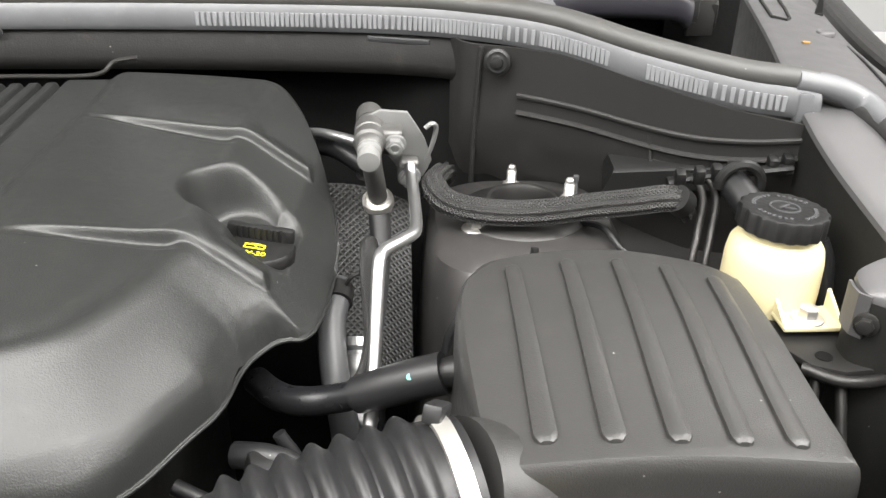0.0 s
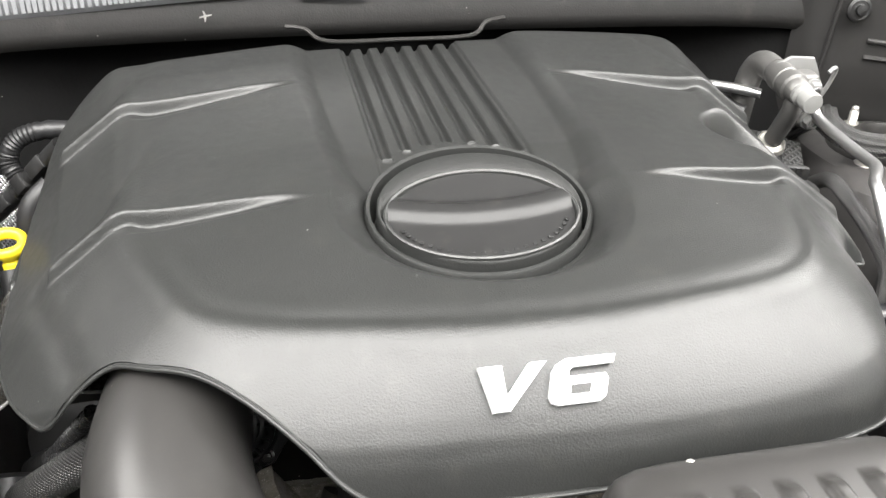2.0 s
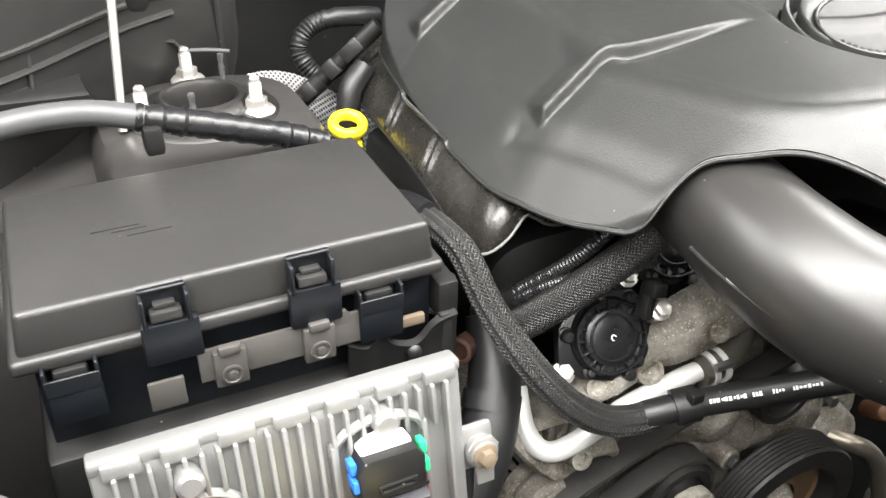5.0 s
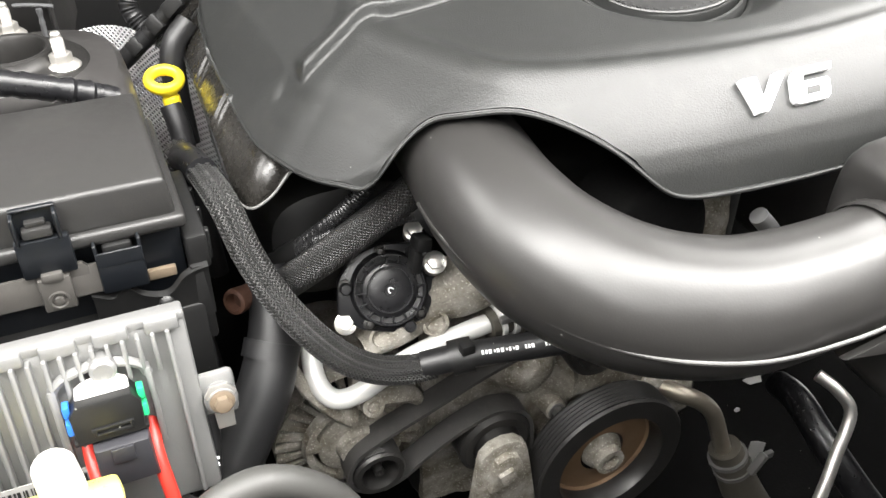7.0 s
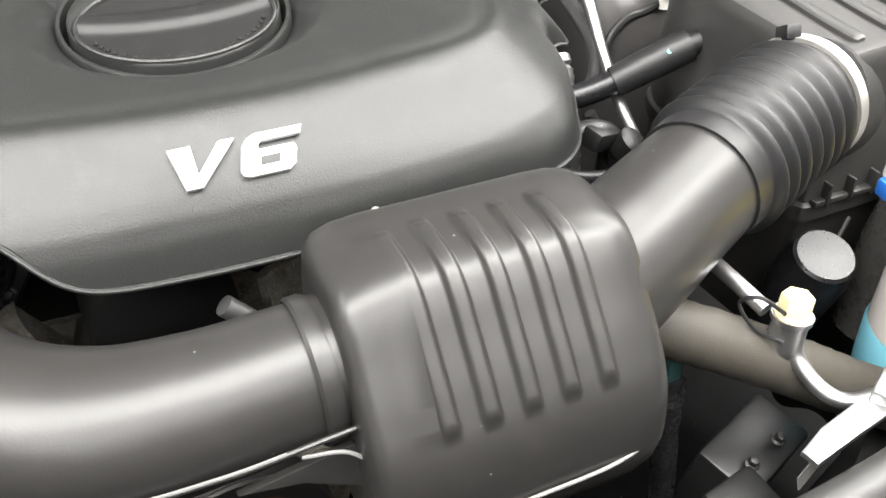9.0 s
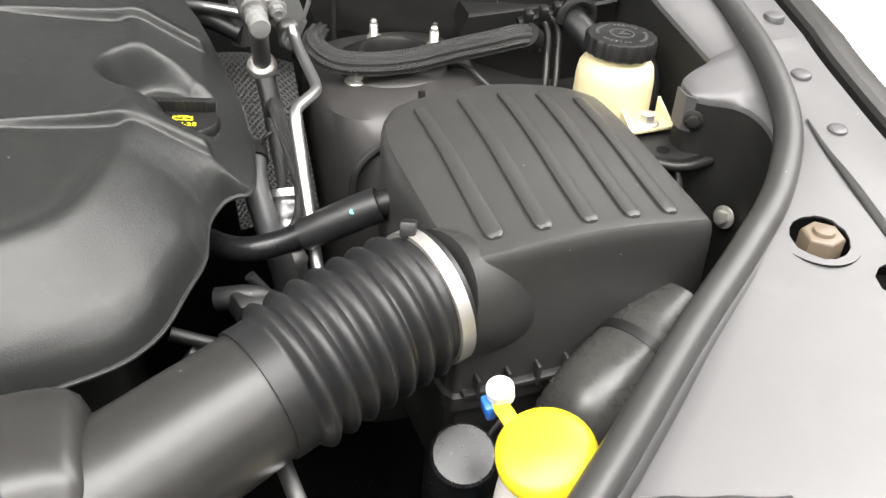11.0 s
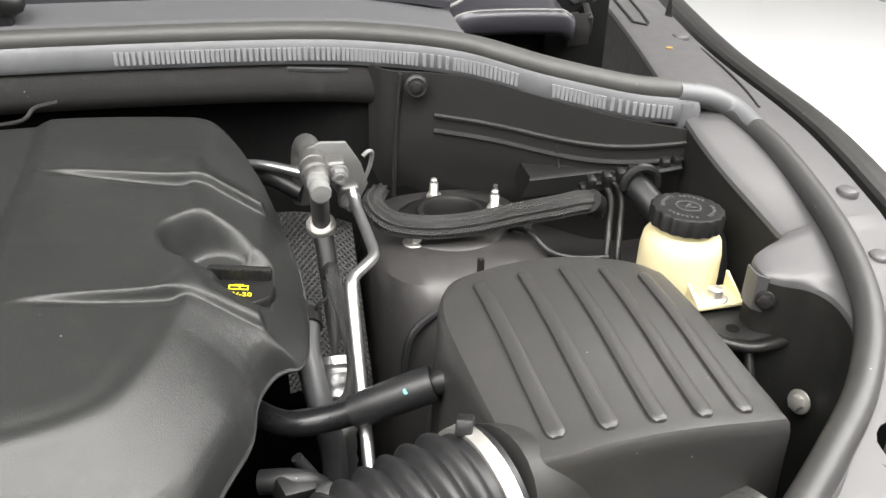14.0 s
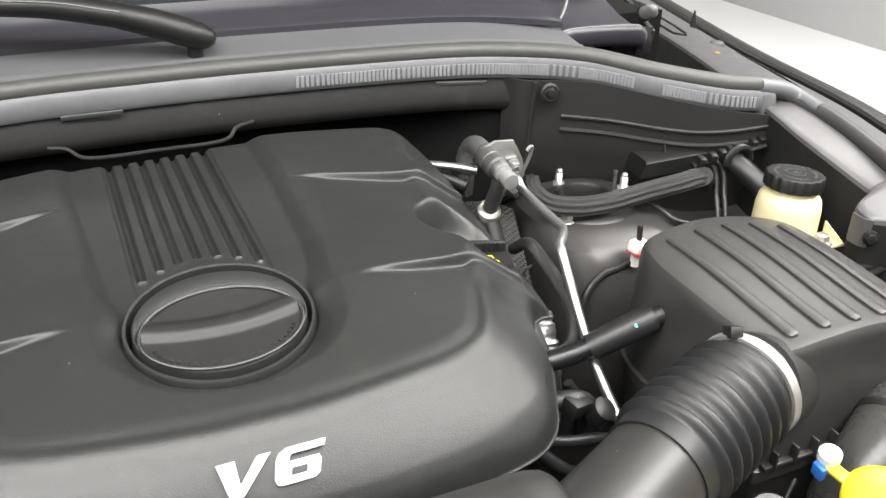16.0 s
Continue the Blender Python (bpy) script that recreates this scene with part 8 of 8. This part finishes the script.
g_tube(bm, [(-0.345, 0.43, 0.868), (-0.322, 0.405, 0.900), (-0.288, 0.385, 0.935), (-0.245, 0.372, 0.972), (-0.22, 0.37, 0.99)], 0.0135, 20, 9)
part("hose", bm, BRAID, bw)
bm = bmesh.new()
g_tube(bm, [(-0.347, 0.432, 0.866), (-0.338, 0.422, 0.879)], 0.0152, 20, 2)
part("end_collar", bm, RUBBER, bw)

bk = thing("lower_radiator_hose", "fat black rubber hose going down beside the control unit", "hose", (-0.37, 0.37, 0.7))
bm = bmesh.new()
g_tube(bm, [(-0.340, 0.43, 0.90), (-0.344, 0.402, 0.862), (-0.362, 0.376, 0.824), (-0.388, 0.357, 0.79), (-0.414, 0.340, 0.756), (-0.445, 0.325, 0.69)], [0.016, 0.021, 0.023, 0.023, 0.023, 0.023], 22, 7)
part("hose", bm, RUBBER, bk)
bm = bmesh.new()
g_tube(bm, [(-0.349, 0.394, 0.850), (-0.355, 0.386, 0.839)], 0.0235, 24, 2)
part("seam_ring", bm, RUBBER, bk)
bm = bmesh.new()
ring = [V(-0.419, 0.336, 0.764) + V(0.025 * math.cos(a), -0.020 * math.sin(a) - 0.004, 0.012 * math.sin(a) - 0.012 * math.cos(a)) for a in np.linspace(-0.3, 3.4, 14)]
g_tube(bm, ring, 0.0028, 8, 3)
part("cable_tie", bm, LIGHT_GREY, bk, "pale grey cable tie")
brn = thing("brown_hose_end", "rust-brown rubber hose end behind the fat hose", "hose", (-0.372, 0.41, 0.88))
bm = bmesh.new()
g_lathe(bm, [(0.009, -0.03), (0.0105, -0.004), (0.0112, 0.0), (0.0105, 0.003), (0.0075, 0.004), (0.0072, -0.006), (0.001, -0.006)], axis((-0.370, 0.412, 0.886), (-0.7, -0.6, 0.3)), 24)
part("hose_end", bm, mat("rust_brown_rubber", (0.05, 0.022, 0.013), 0.55, var=0.3, scale=80), brn)

wp2 = thing("coolant_pipe", "bare aluminium coolant pipe with a spring clamp", "pipe", (-0.24, 0.39, 0.76))
bm = bmesh.new()
g_tube(bm, [(-0.314, 0.415, 0.825), (-0.318, 0.390, 0.800), (-0.308, 0.374, 0.786), (-0.285, 0.367, 0.791), (-0.242, 0.362, 0.819), (-0.19, 0.362, 0.830), (-0.158, 0.364, 0.832)], 0.0088, 18, 7)
part("pipe", bm, BRIGHT_PIPE, wp2)
bm = bmesh.new()
g_tube(bm, [(-0.168, 0.363, 0.831), (-0.14, 0.366, 0.834), (-0.115, 0.376, 0.848), (-0.10, 0.392, 0.875)], 0.0145, 18, 7)
part("hose", bm, BROWN_HOSE, wp2)
for dx in (0.0, 0.012):
    bm = bmesh.new()
    g_tube(bm, [(-0.161 + dx, 0.3635, 0.8315), (-0.156 + dx, 0.364, 0.832)], 0.0165, 22, 2)
    part("spring_clamp", bm, BRIGHT_PIPE, wp2, "bright spring clamp band")
bm = bmesh.new()
g_box(bm, (0.02, 0.006, 0.006), Matrix.Translation((-0.152, 0.350, 0.843)), 0.001)
part("clamp_tab", bm, ALU_PIPE, wp2)

# alternator
alt = thing("alternator", "cast aluminium alternator with slotted housing", "alternator", (-0.262, 0.45, 0.60))
AM = axis((-0.284, 0.398, 0.702), (0, -1, 0.0))
bm = bmesh.new()
g_lathe(bm, [(0.066, -0.13), (0.076, -0.11), (0.077, -0.045), (0.075, -0.040)], AM, 56, True)
g_lathe(bm, [(0.0770, -0.004), (0.0755, -0.0400)], AM, 56, False)
g_lathe(bm, [(0.060, -0.030), (0.040, -0.022), (0.038, 0.004), (0.030, 0.008), (0.022, 0.008), (0.020, 0.016), (0.010, 0.017)], AM, 40, False)
part("housing", bm, ALU_DULL, alt)
# black ring behind fins and spokes paints the shade of the recess
bm = bmesh.new()
g_lathe(bm, [(0.076, -0.036), (0.062, -0.026), (0.036, -0.012)], AM, 40, False)
part("slot_shade", bm, INSUL, alt, "dark ring standing for the shade in the cooling slots")
bm = bmesh.new()
g_lathe(bm, [(0.052, -0.004), (0.050, 0.004), (0.044, 0.005), (0.042, -0.004)], AM, 48, False)
part("slot_ring", bm, ALU_DULL, alt)
for i in range(30):
    a = 2 * math.pi * i / 30
    bm = bmesh.new()
    g_prism(bm, [(0.046, -0.0030), (0.077, -0.0036), (0.077, 0.0036), (0.046, 0.0030)], -0.036, 0.0 - 0.0001 * (i % 3), AM @ pose(0, 0, 0, 0, 0, math.degrees(a)) @ pose(0, 0, 0, 0, 9, 0), 0.0012)
    part("cooling_fin", bm, ALU_DULL, alt)
for i in range(5):
    a = 0.5 + 1.257 * i
    bm = bmesh.new()
    g_box(bm, (0.030, 0.012, 0.010), AM @ pose(0.036 * math.cos(a), 0.036 * math.sin(a), 0.000, 0, 0, math.degrees(a)), 0.002)
    part("spoke", bm, ALU_DULL, alt)
for pts, w in (([(-0.338, 0.395, 0.815), (-0.325, 0.388, 0.79), (-0.305, 0.384, 0.765), (-0.29, 0.385, 0.75)], [0.007, 0.009, 0.012, 0.014]), ([(-0.285, 0.384, 0.768), (-0.262, 0.380, 0.768), (-0.24, 0.384, 0.758), (-0.225, 0.39, 0.74)], [0.012, 0.014, 0.013, 0.010])):
    bm = bmesh.new()
    g_tube(bm, pts, w, 10, 5, 0.7)
    rough_lump(bm, 0.0008, 1)
    part("mount_arm", bm, ALU_DULL, alt)
bm = bmesh.new()
g_lathe(bm, [(0.011, -0.01), (0.010, 0.008), (0.006, 0.009), (0.005, 0.004), (0.0005, 0.004)], axis((-0.275, 0.372, 0.768), (0, -1, 0.4)), 18)
part("mount_boss", bm, ALU_DULL, alt)

# grey hose arching up before the alternator
fh = thing("front_coolant_hose", "fat grey rubber hose arching before the alternator", "hose", (-0.40, 0.22, 0.70))
bm = bmesh.new()
g_tube(bm, [(-0.480, 0.215, 0.78), (-0.458, 0.216, 0.850), (-0.432, 0.218, 0.884), (-0.398, 0.22, 0.893), (-0.366, 0.22, 0.873), (-0.341, 0.22, 0.834), (-0.325, 0.22, 0.77), (-0.32, 0.22, 0.69)], 0.0112, 22, 8)
part("hose", bm, SEAL, fh)
bm = bmesh.new()
g_tube(bm, [(-0.348, 0.22, 0.846), (-0.346, 0.22, 0.842)], 0.0117, 22, 2)
part("paint_ring", bm, PRINT, fh, "thin white paint ring")

# pulleys and belt
def pulley(name, label, c, r, w, ribs=5, hub=True, face=STEEL_DK, inner=None):
    th = thing(name, label, "pulley", (c[0], c[1] + 0.02, c[2] - r))
    m = axis(c, (0, -1, 0.0))
    prof = [(r * 0.9, -w), (r, -w + 0.002)]
    for i in range(ribs):
        z = -w + 0.004 + (w - 0.008) * i / ribs
        prof += [(r, z), (r - 0.0022, z + (w - 0.008) / ribs * 0.5)]
    prof += [(r, -0.003), (r - 0.002, 0.0), (r * 0.72, 0.0), (r * 0.70, -0.003), (r * 0.68, -0.022)]
    bm = bmesh.new()
    g_lathe(bm, prof, m, 56, False)
    part("rim", bm, face, th)
    bm = bmesh.new()
    g_lathe(bm, [(r * 0.685, -0.020), (r * 0.66, -0.024), (r * 0.45, -0.024), (r * 0.30, -0.020)], m, 48, False)
    part("web", bm, inner or face, th)
    bm = bmesh.new()
    g_lathe(bm, [(r * 0.27, -0.022), (r * 0.23, -0.014), (r * 0.19, -0.012), (r * 0.185, -0.002), (r * 0.11, -0.002), (r * 0.10, -0.010), (0.0005, -0.010)], m, 32, False)
    part("hub", bm, ALU_DULL if hub else face, th)
    return th


pulley("power_steering_pulley", "large black grooved pulley with a rust-stained web", (-0.026, 0.335, 0.610), 0.088, 0.034, 6, True, STEEL_DK, TAN_RUST)
pulley("alternator_pulley", "small black grooved alternator pulley", (-0.273, 0.362, 0.682), 0.026, 0.032, 6, False)
pulley("idler_pulley", "black idler pulley behind the duct", (-0.040, 0.365, 0.752), 0.034, 0.028, 0, True)
tp = thing("belt_tensioner", "cast aluminium belt tensioner arm with its pulley", "tensioner", (-0.151, 0.36, 0.60))
bm = bmesh.new()
TM = axis((-0.151, 0.362, 0.668), (0, -1, 0.0))
g_lathe(bm, [(0.034, -0.03), (0.0385, -0.026), (0.0385, -0.004), (0.034, 0.0), (0.026, 0.0), (0.025, -0.006), (0.015, 0.002)], TM, 40)
part("pulley", bm, STEEL_DK, tp)
bm = bmesh.new()
g_prism(bm, [(-0.026, 0.004), (-0.024, 0.016), (-0.014, 0.026), (0.0, 0.029), (0.014, 0.026), (0.024, 0.016), (0.028, 0.0), (0.040, -0.07), (0.044, -0.11), (-0.03, -0.11), (-0.032, -0.05)], 0.0, 0.012, Matrix.Translation((-0.151, 0.356, 0.660)) @ pose(0, 0, 0, 90, 0, 0), 0.003, 2)
g_prism(bm, [(-0.016, 0.0), (-0.012, 0.012), (0.0, 0.017), (0.012, 0.012), (0.017, 0.0), (0.022, -0.03), (-0.018, -0.03)], 0.010, 0.020, Matrix.Translation((-0.151, 0.356, 0.660)) @ pose(0, 0, 0, 90, 0, 0), 0.003, 2)
part("arm", bm, ALU_DULL, tp)
bm = bmesh.new()
g_prism(bm, [(-0.008, -0.008), (0.008, -0.008), (0.008, 0.008), (-0.008, 0.008)], 0, 0.006, axis((-0.152, 0.337, 0.652), (0, -1, 0), 20), 0.001)
part("bolt", bm, ALU_DULL, tp)

belt = thing("drive_belt", "black ribbed drive belt round the pulleys", "belt", (-0.15, 0.37, 0.6))


def belt_run(pts, w=0.022, y=0.36):
    bm = bmesh.new()
    line = curve([(x, 0, z) for x, z in pts], 8)
    rows = []
    for p in line:
        rows.append([V(p.x, y + dy, p.z) for dy in np.linspace(-w / 2, w / 2, 7)])
    g_sheet(bm, rows, 0.004)
    part("belt_run", bm, BELT, belt)


belt_run([(-0.262, 0.655), (-0.281, 0.654), (-0.299, 0.668), (-0.303, 0.688), (-0.294, 0.708), (-0.270, 0.722), (-0.22, 0.742), (-0.16, 0.766), (-0.08, 0.790), (-0.02, 0.806)], 0.024, 0.378)
belt_run([(-0.270, 0.655), (-0.250, 0.662), (-0.225, 0.680), (-0.195, 0.697), (-0.170, 0.707), (-0.150, 0.711), (-0.125, 0.703), (-0.111, 0.685), (-0.107, 0.66), (-0.103, 0.60)], 0.024, 0.378)

# steering pump pipe and clamp
sp = thing("steering_pump_hose", "steel elbow pipe with spring clamp and black hose", "hose", (0.11, 0.33, 0.5))
bm = bmesh.new()
g_tube(bm, [(0.058, 0.385, 0.648), (0.078, 0.362, 0.646), (0.100, 0.354, 0.632), (0.117, 0.350, 0.610), (0.130, 0.346, 0.576), (0.140, 0.343, 0.548)], 0.0098, 18, 6)
part("elbow", bm, STEEL_PIPE, sp, "stained steel elbow pipe")
bm = bmesh.new()
g_tube(bm, [(0.141, 0.343, 0.552), (0.155, 0.337, 0.52), (0.172, 0.330, 0.48), (0.20, 0.322, 0.43)], [0.019, 0.022, 0.024, 0.025], 22, 6)
part("hose", bm, BROWN_HOSE, sp)
for k in (0.0, 1.0):
    bm = bmesh.new()
    c = V(0.146, 0.3405, 0.540).lerp(V(0.154, 0.337, 0.522), k)
    g_tube(bm, [c, c + V(0.002, -0.001, -0.005)], 0.0235, 24, 2)
    part("clamp", bm, LIGHT_GREY, sp, "pale spring clamp band")
bm = bmesh.new()
g_box(bm, (0.008, 0.010, 0.030), Matrix.Translation((0.165, 0.312, 0.545)) @ pose(0, 0, 0, 0, 30, 0), 0.002)
g_box(bm, (0.020, 0.006, 0.010), Matrix.Translation((0.182, 0.318, 0.545)), 0.002)
part("clamp_ear", bm, LIGHT_GREY, sp)
pb = thing("pump_body", "dusty cast power steering pump body", "pump", (0.06, 0.42, 0.5))
bm = bmesh.new()
g_box(bm, (0.10, 0.08, 0.14), Matrix.Translation((0.05, 0.415, 0.60)) @ pose(0, 0, 0, 0, 15, 0), 0.02, 3)
rough_lump(bm, 0.0015, 1)
part("body", bm, ALU_DULL, pb)
lc = thing("low_hose_stub", "rust-brown hose stub deep beside the pump", "hose", (0.188, 0.42, 0.60))
bm = bmesh.new()
g_lathe(bm, [(0.011, -0.04), (0.011, -0.004), (0.0095, 0.0), (0.0082, 0.001), (0.0005, 0.001)], axis((0.188, 0.402, 0.613), (-0.3, -0.75, 0.6)), 24)
part("stub", bm, mat("rust_brown_cap", (0.16, 0.075, 0.04), 0.5, var=0.25, scale=90), lc)
for at, sx, sy in (((0.215, 0.395, 0.585), 0.024, 0.012), ((0.187, 0.38, 0.559), 0.008, 0.006)):
    bm = bmesh.new()
    g_prism(bm, [(-0.5 * sx, -0.1 * sy), (-0.1 * sx, -0.5 * sy), (0.5 * sx, -0.2 * sy), (0.45 * sx, 0.4 * sy), (0.0, 0.5 * sy)], 0, 0.001, axis(at, (-0.3, -0.7, 0.65)))
    solid("paper_scrap", bm, LABEL, "pale torn scrap lying deep in the bay", "scrap")
bm = bmesh.new()
g_sheet(bm, [[V(0.170 + 0.018 * k, 0.334 - 0.006 * k * k, 0.558 - 0.036 * u - 0.004 * k) for u in (0, 0.5, 1)] for k in np.linspace(0, 1, 6)], 0.001)
part("hang_tag", bm, LABEL, sp, "pale curled tag")
# dark shroud and hoses low in the bay, right of the pulley
sh = thing("fan_shroud", "black plastic fan shroud with ribs low in the bay", "shroud", (0.20, 0.16, 0.40))
bm = bmesh.new()
g_sheet(bm, [[V(x, 0.10 + 0.012 * math.sin(9 * x) + 0.10 * u, 0.52 - 0.16 * u + 0.02 * math.sin(14 * x + 3 * u)) for u in np.linspace(0, 1, 8)] for x in np.linspace(0.02, 0.34, 20)], 0.003)
part("shell", bm, SHINY_RUBBER, sh)
for i in range(6):
    bm = bmesh.new()
    g_box(bm, (0.006, 0.10, 0.018), Matrix.Translation((0.06 + 0.05 * i, 0.15, 0.468)) @ pose(0, 0, 0, -58, 0, 0), 0.002)
    part("stiffener", bm, SHINY_RUBBER, sh)
lh = thing("low_coolant_hose", "black rubber hose crossing low in the bay", "hose", (0.25, 0.30, 0.45))
bm = bmesh.new()
g_tube(bm, [(0.30, 0.42, 0.52), (0.275, 0.37, 0.55), (0.265, 0.31, 0.54), (0.28, 0.25, 0.50), (0.32, 0.20, 0.44)], 0.018, 18, 7)
part("hose", bm, SHINY_RUBBER, lh)
rod2 = thing("support_rod", "bent zinc support rod low in the bay", "rod", (0.20, 0.25, 0.5))
bm = bmesh.new()
g_tube(bm, [(0.182, 0.29, 0.700), (0.194, 0.27, 0.690), (0.200, 0.252, 0.672), (0.176, 0.235, 0.637), (0.154, 0.22, 0.605), (0.10, 0.19, 0.52)], 0.0065, 12, 6)
part("rod", bm, ZINC, rod2)
fh = thing("upper_coolant_hose", "pale grey curved coolant hose at the bay front", "hose", (-0.26, 0.25, 0.6))
bm = bmesh.new()
g_tube(bm, [(-0.40, 0.255, 0.60), (-0.36, 0.26, 0.655), (-0.31, 0.262, 0.675), (-0.26, 0.26, 0.66), (-0.23, 0.25, 0.61)], 0.02, 20, 7)
part("hose", bm, GREY_PL, fh)

# throttle body mouth behind the elbow and duct stays
tb = thing("throttle_mouth", "black rubber throttle mouth behind the duct elbow", "throttle body", (-0.03, 0.27, 0.9))
bm = bmesh.new()
g_lathe(bm, [(0.05, -0.06), (0.052, -0.01), (0.05, 0.0), (0.045, 0.002)], axis((-0.05, 0.30, 0.93), (0.1, -0.9, 0.1)), 32)
part("mouth", bm, INSUL, tb)
bm = bmesh.new()
g_tube(bm, [(-0.02, 0.235, 0.985), (0.0, 0.232, 0.96), (0.01, 0.23, 0.92)], 0.007, 12, 5)
part("bright_pin", bm, ALU_PIPE, tb)
stay = thing("duct_stay", "black steel stay under the resonator", "bracket", (0.03, 0.12, 0.86))
bm = bmesh.new()
g_prism(bm, [(-0.045, 0.0), (0.02, 0.008), (0.04, -0.01), (0.045, -0.06), (0.028, -0.07), (0.02, -0.02), (-0.01, -0.006)], -0.003, 0.003, Matrix.Translation((0.0, 0.118, 0.955)) @ pose(0, 0, 0, 75, 0, 0), 0.001)
part("plate", bm, TUBE_PL, stay)
bm = bmesh.new()
g_lathe(bm, [(0.002, -0.01), (0.002, 0.001), (0.0032, 0.001), (0.0030, 0.003), (0.0012, 0.004)], axis((0.073, 0.212, 1.041), (0, -0.2, 1)), 12)
solid("duct_pin", bm, ZINC, "small bright pin on the resonator top", "pin")
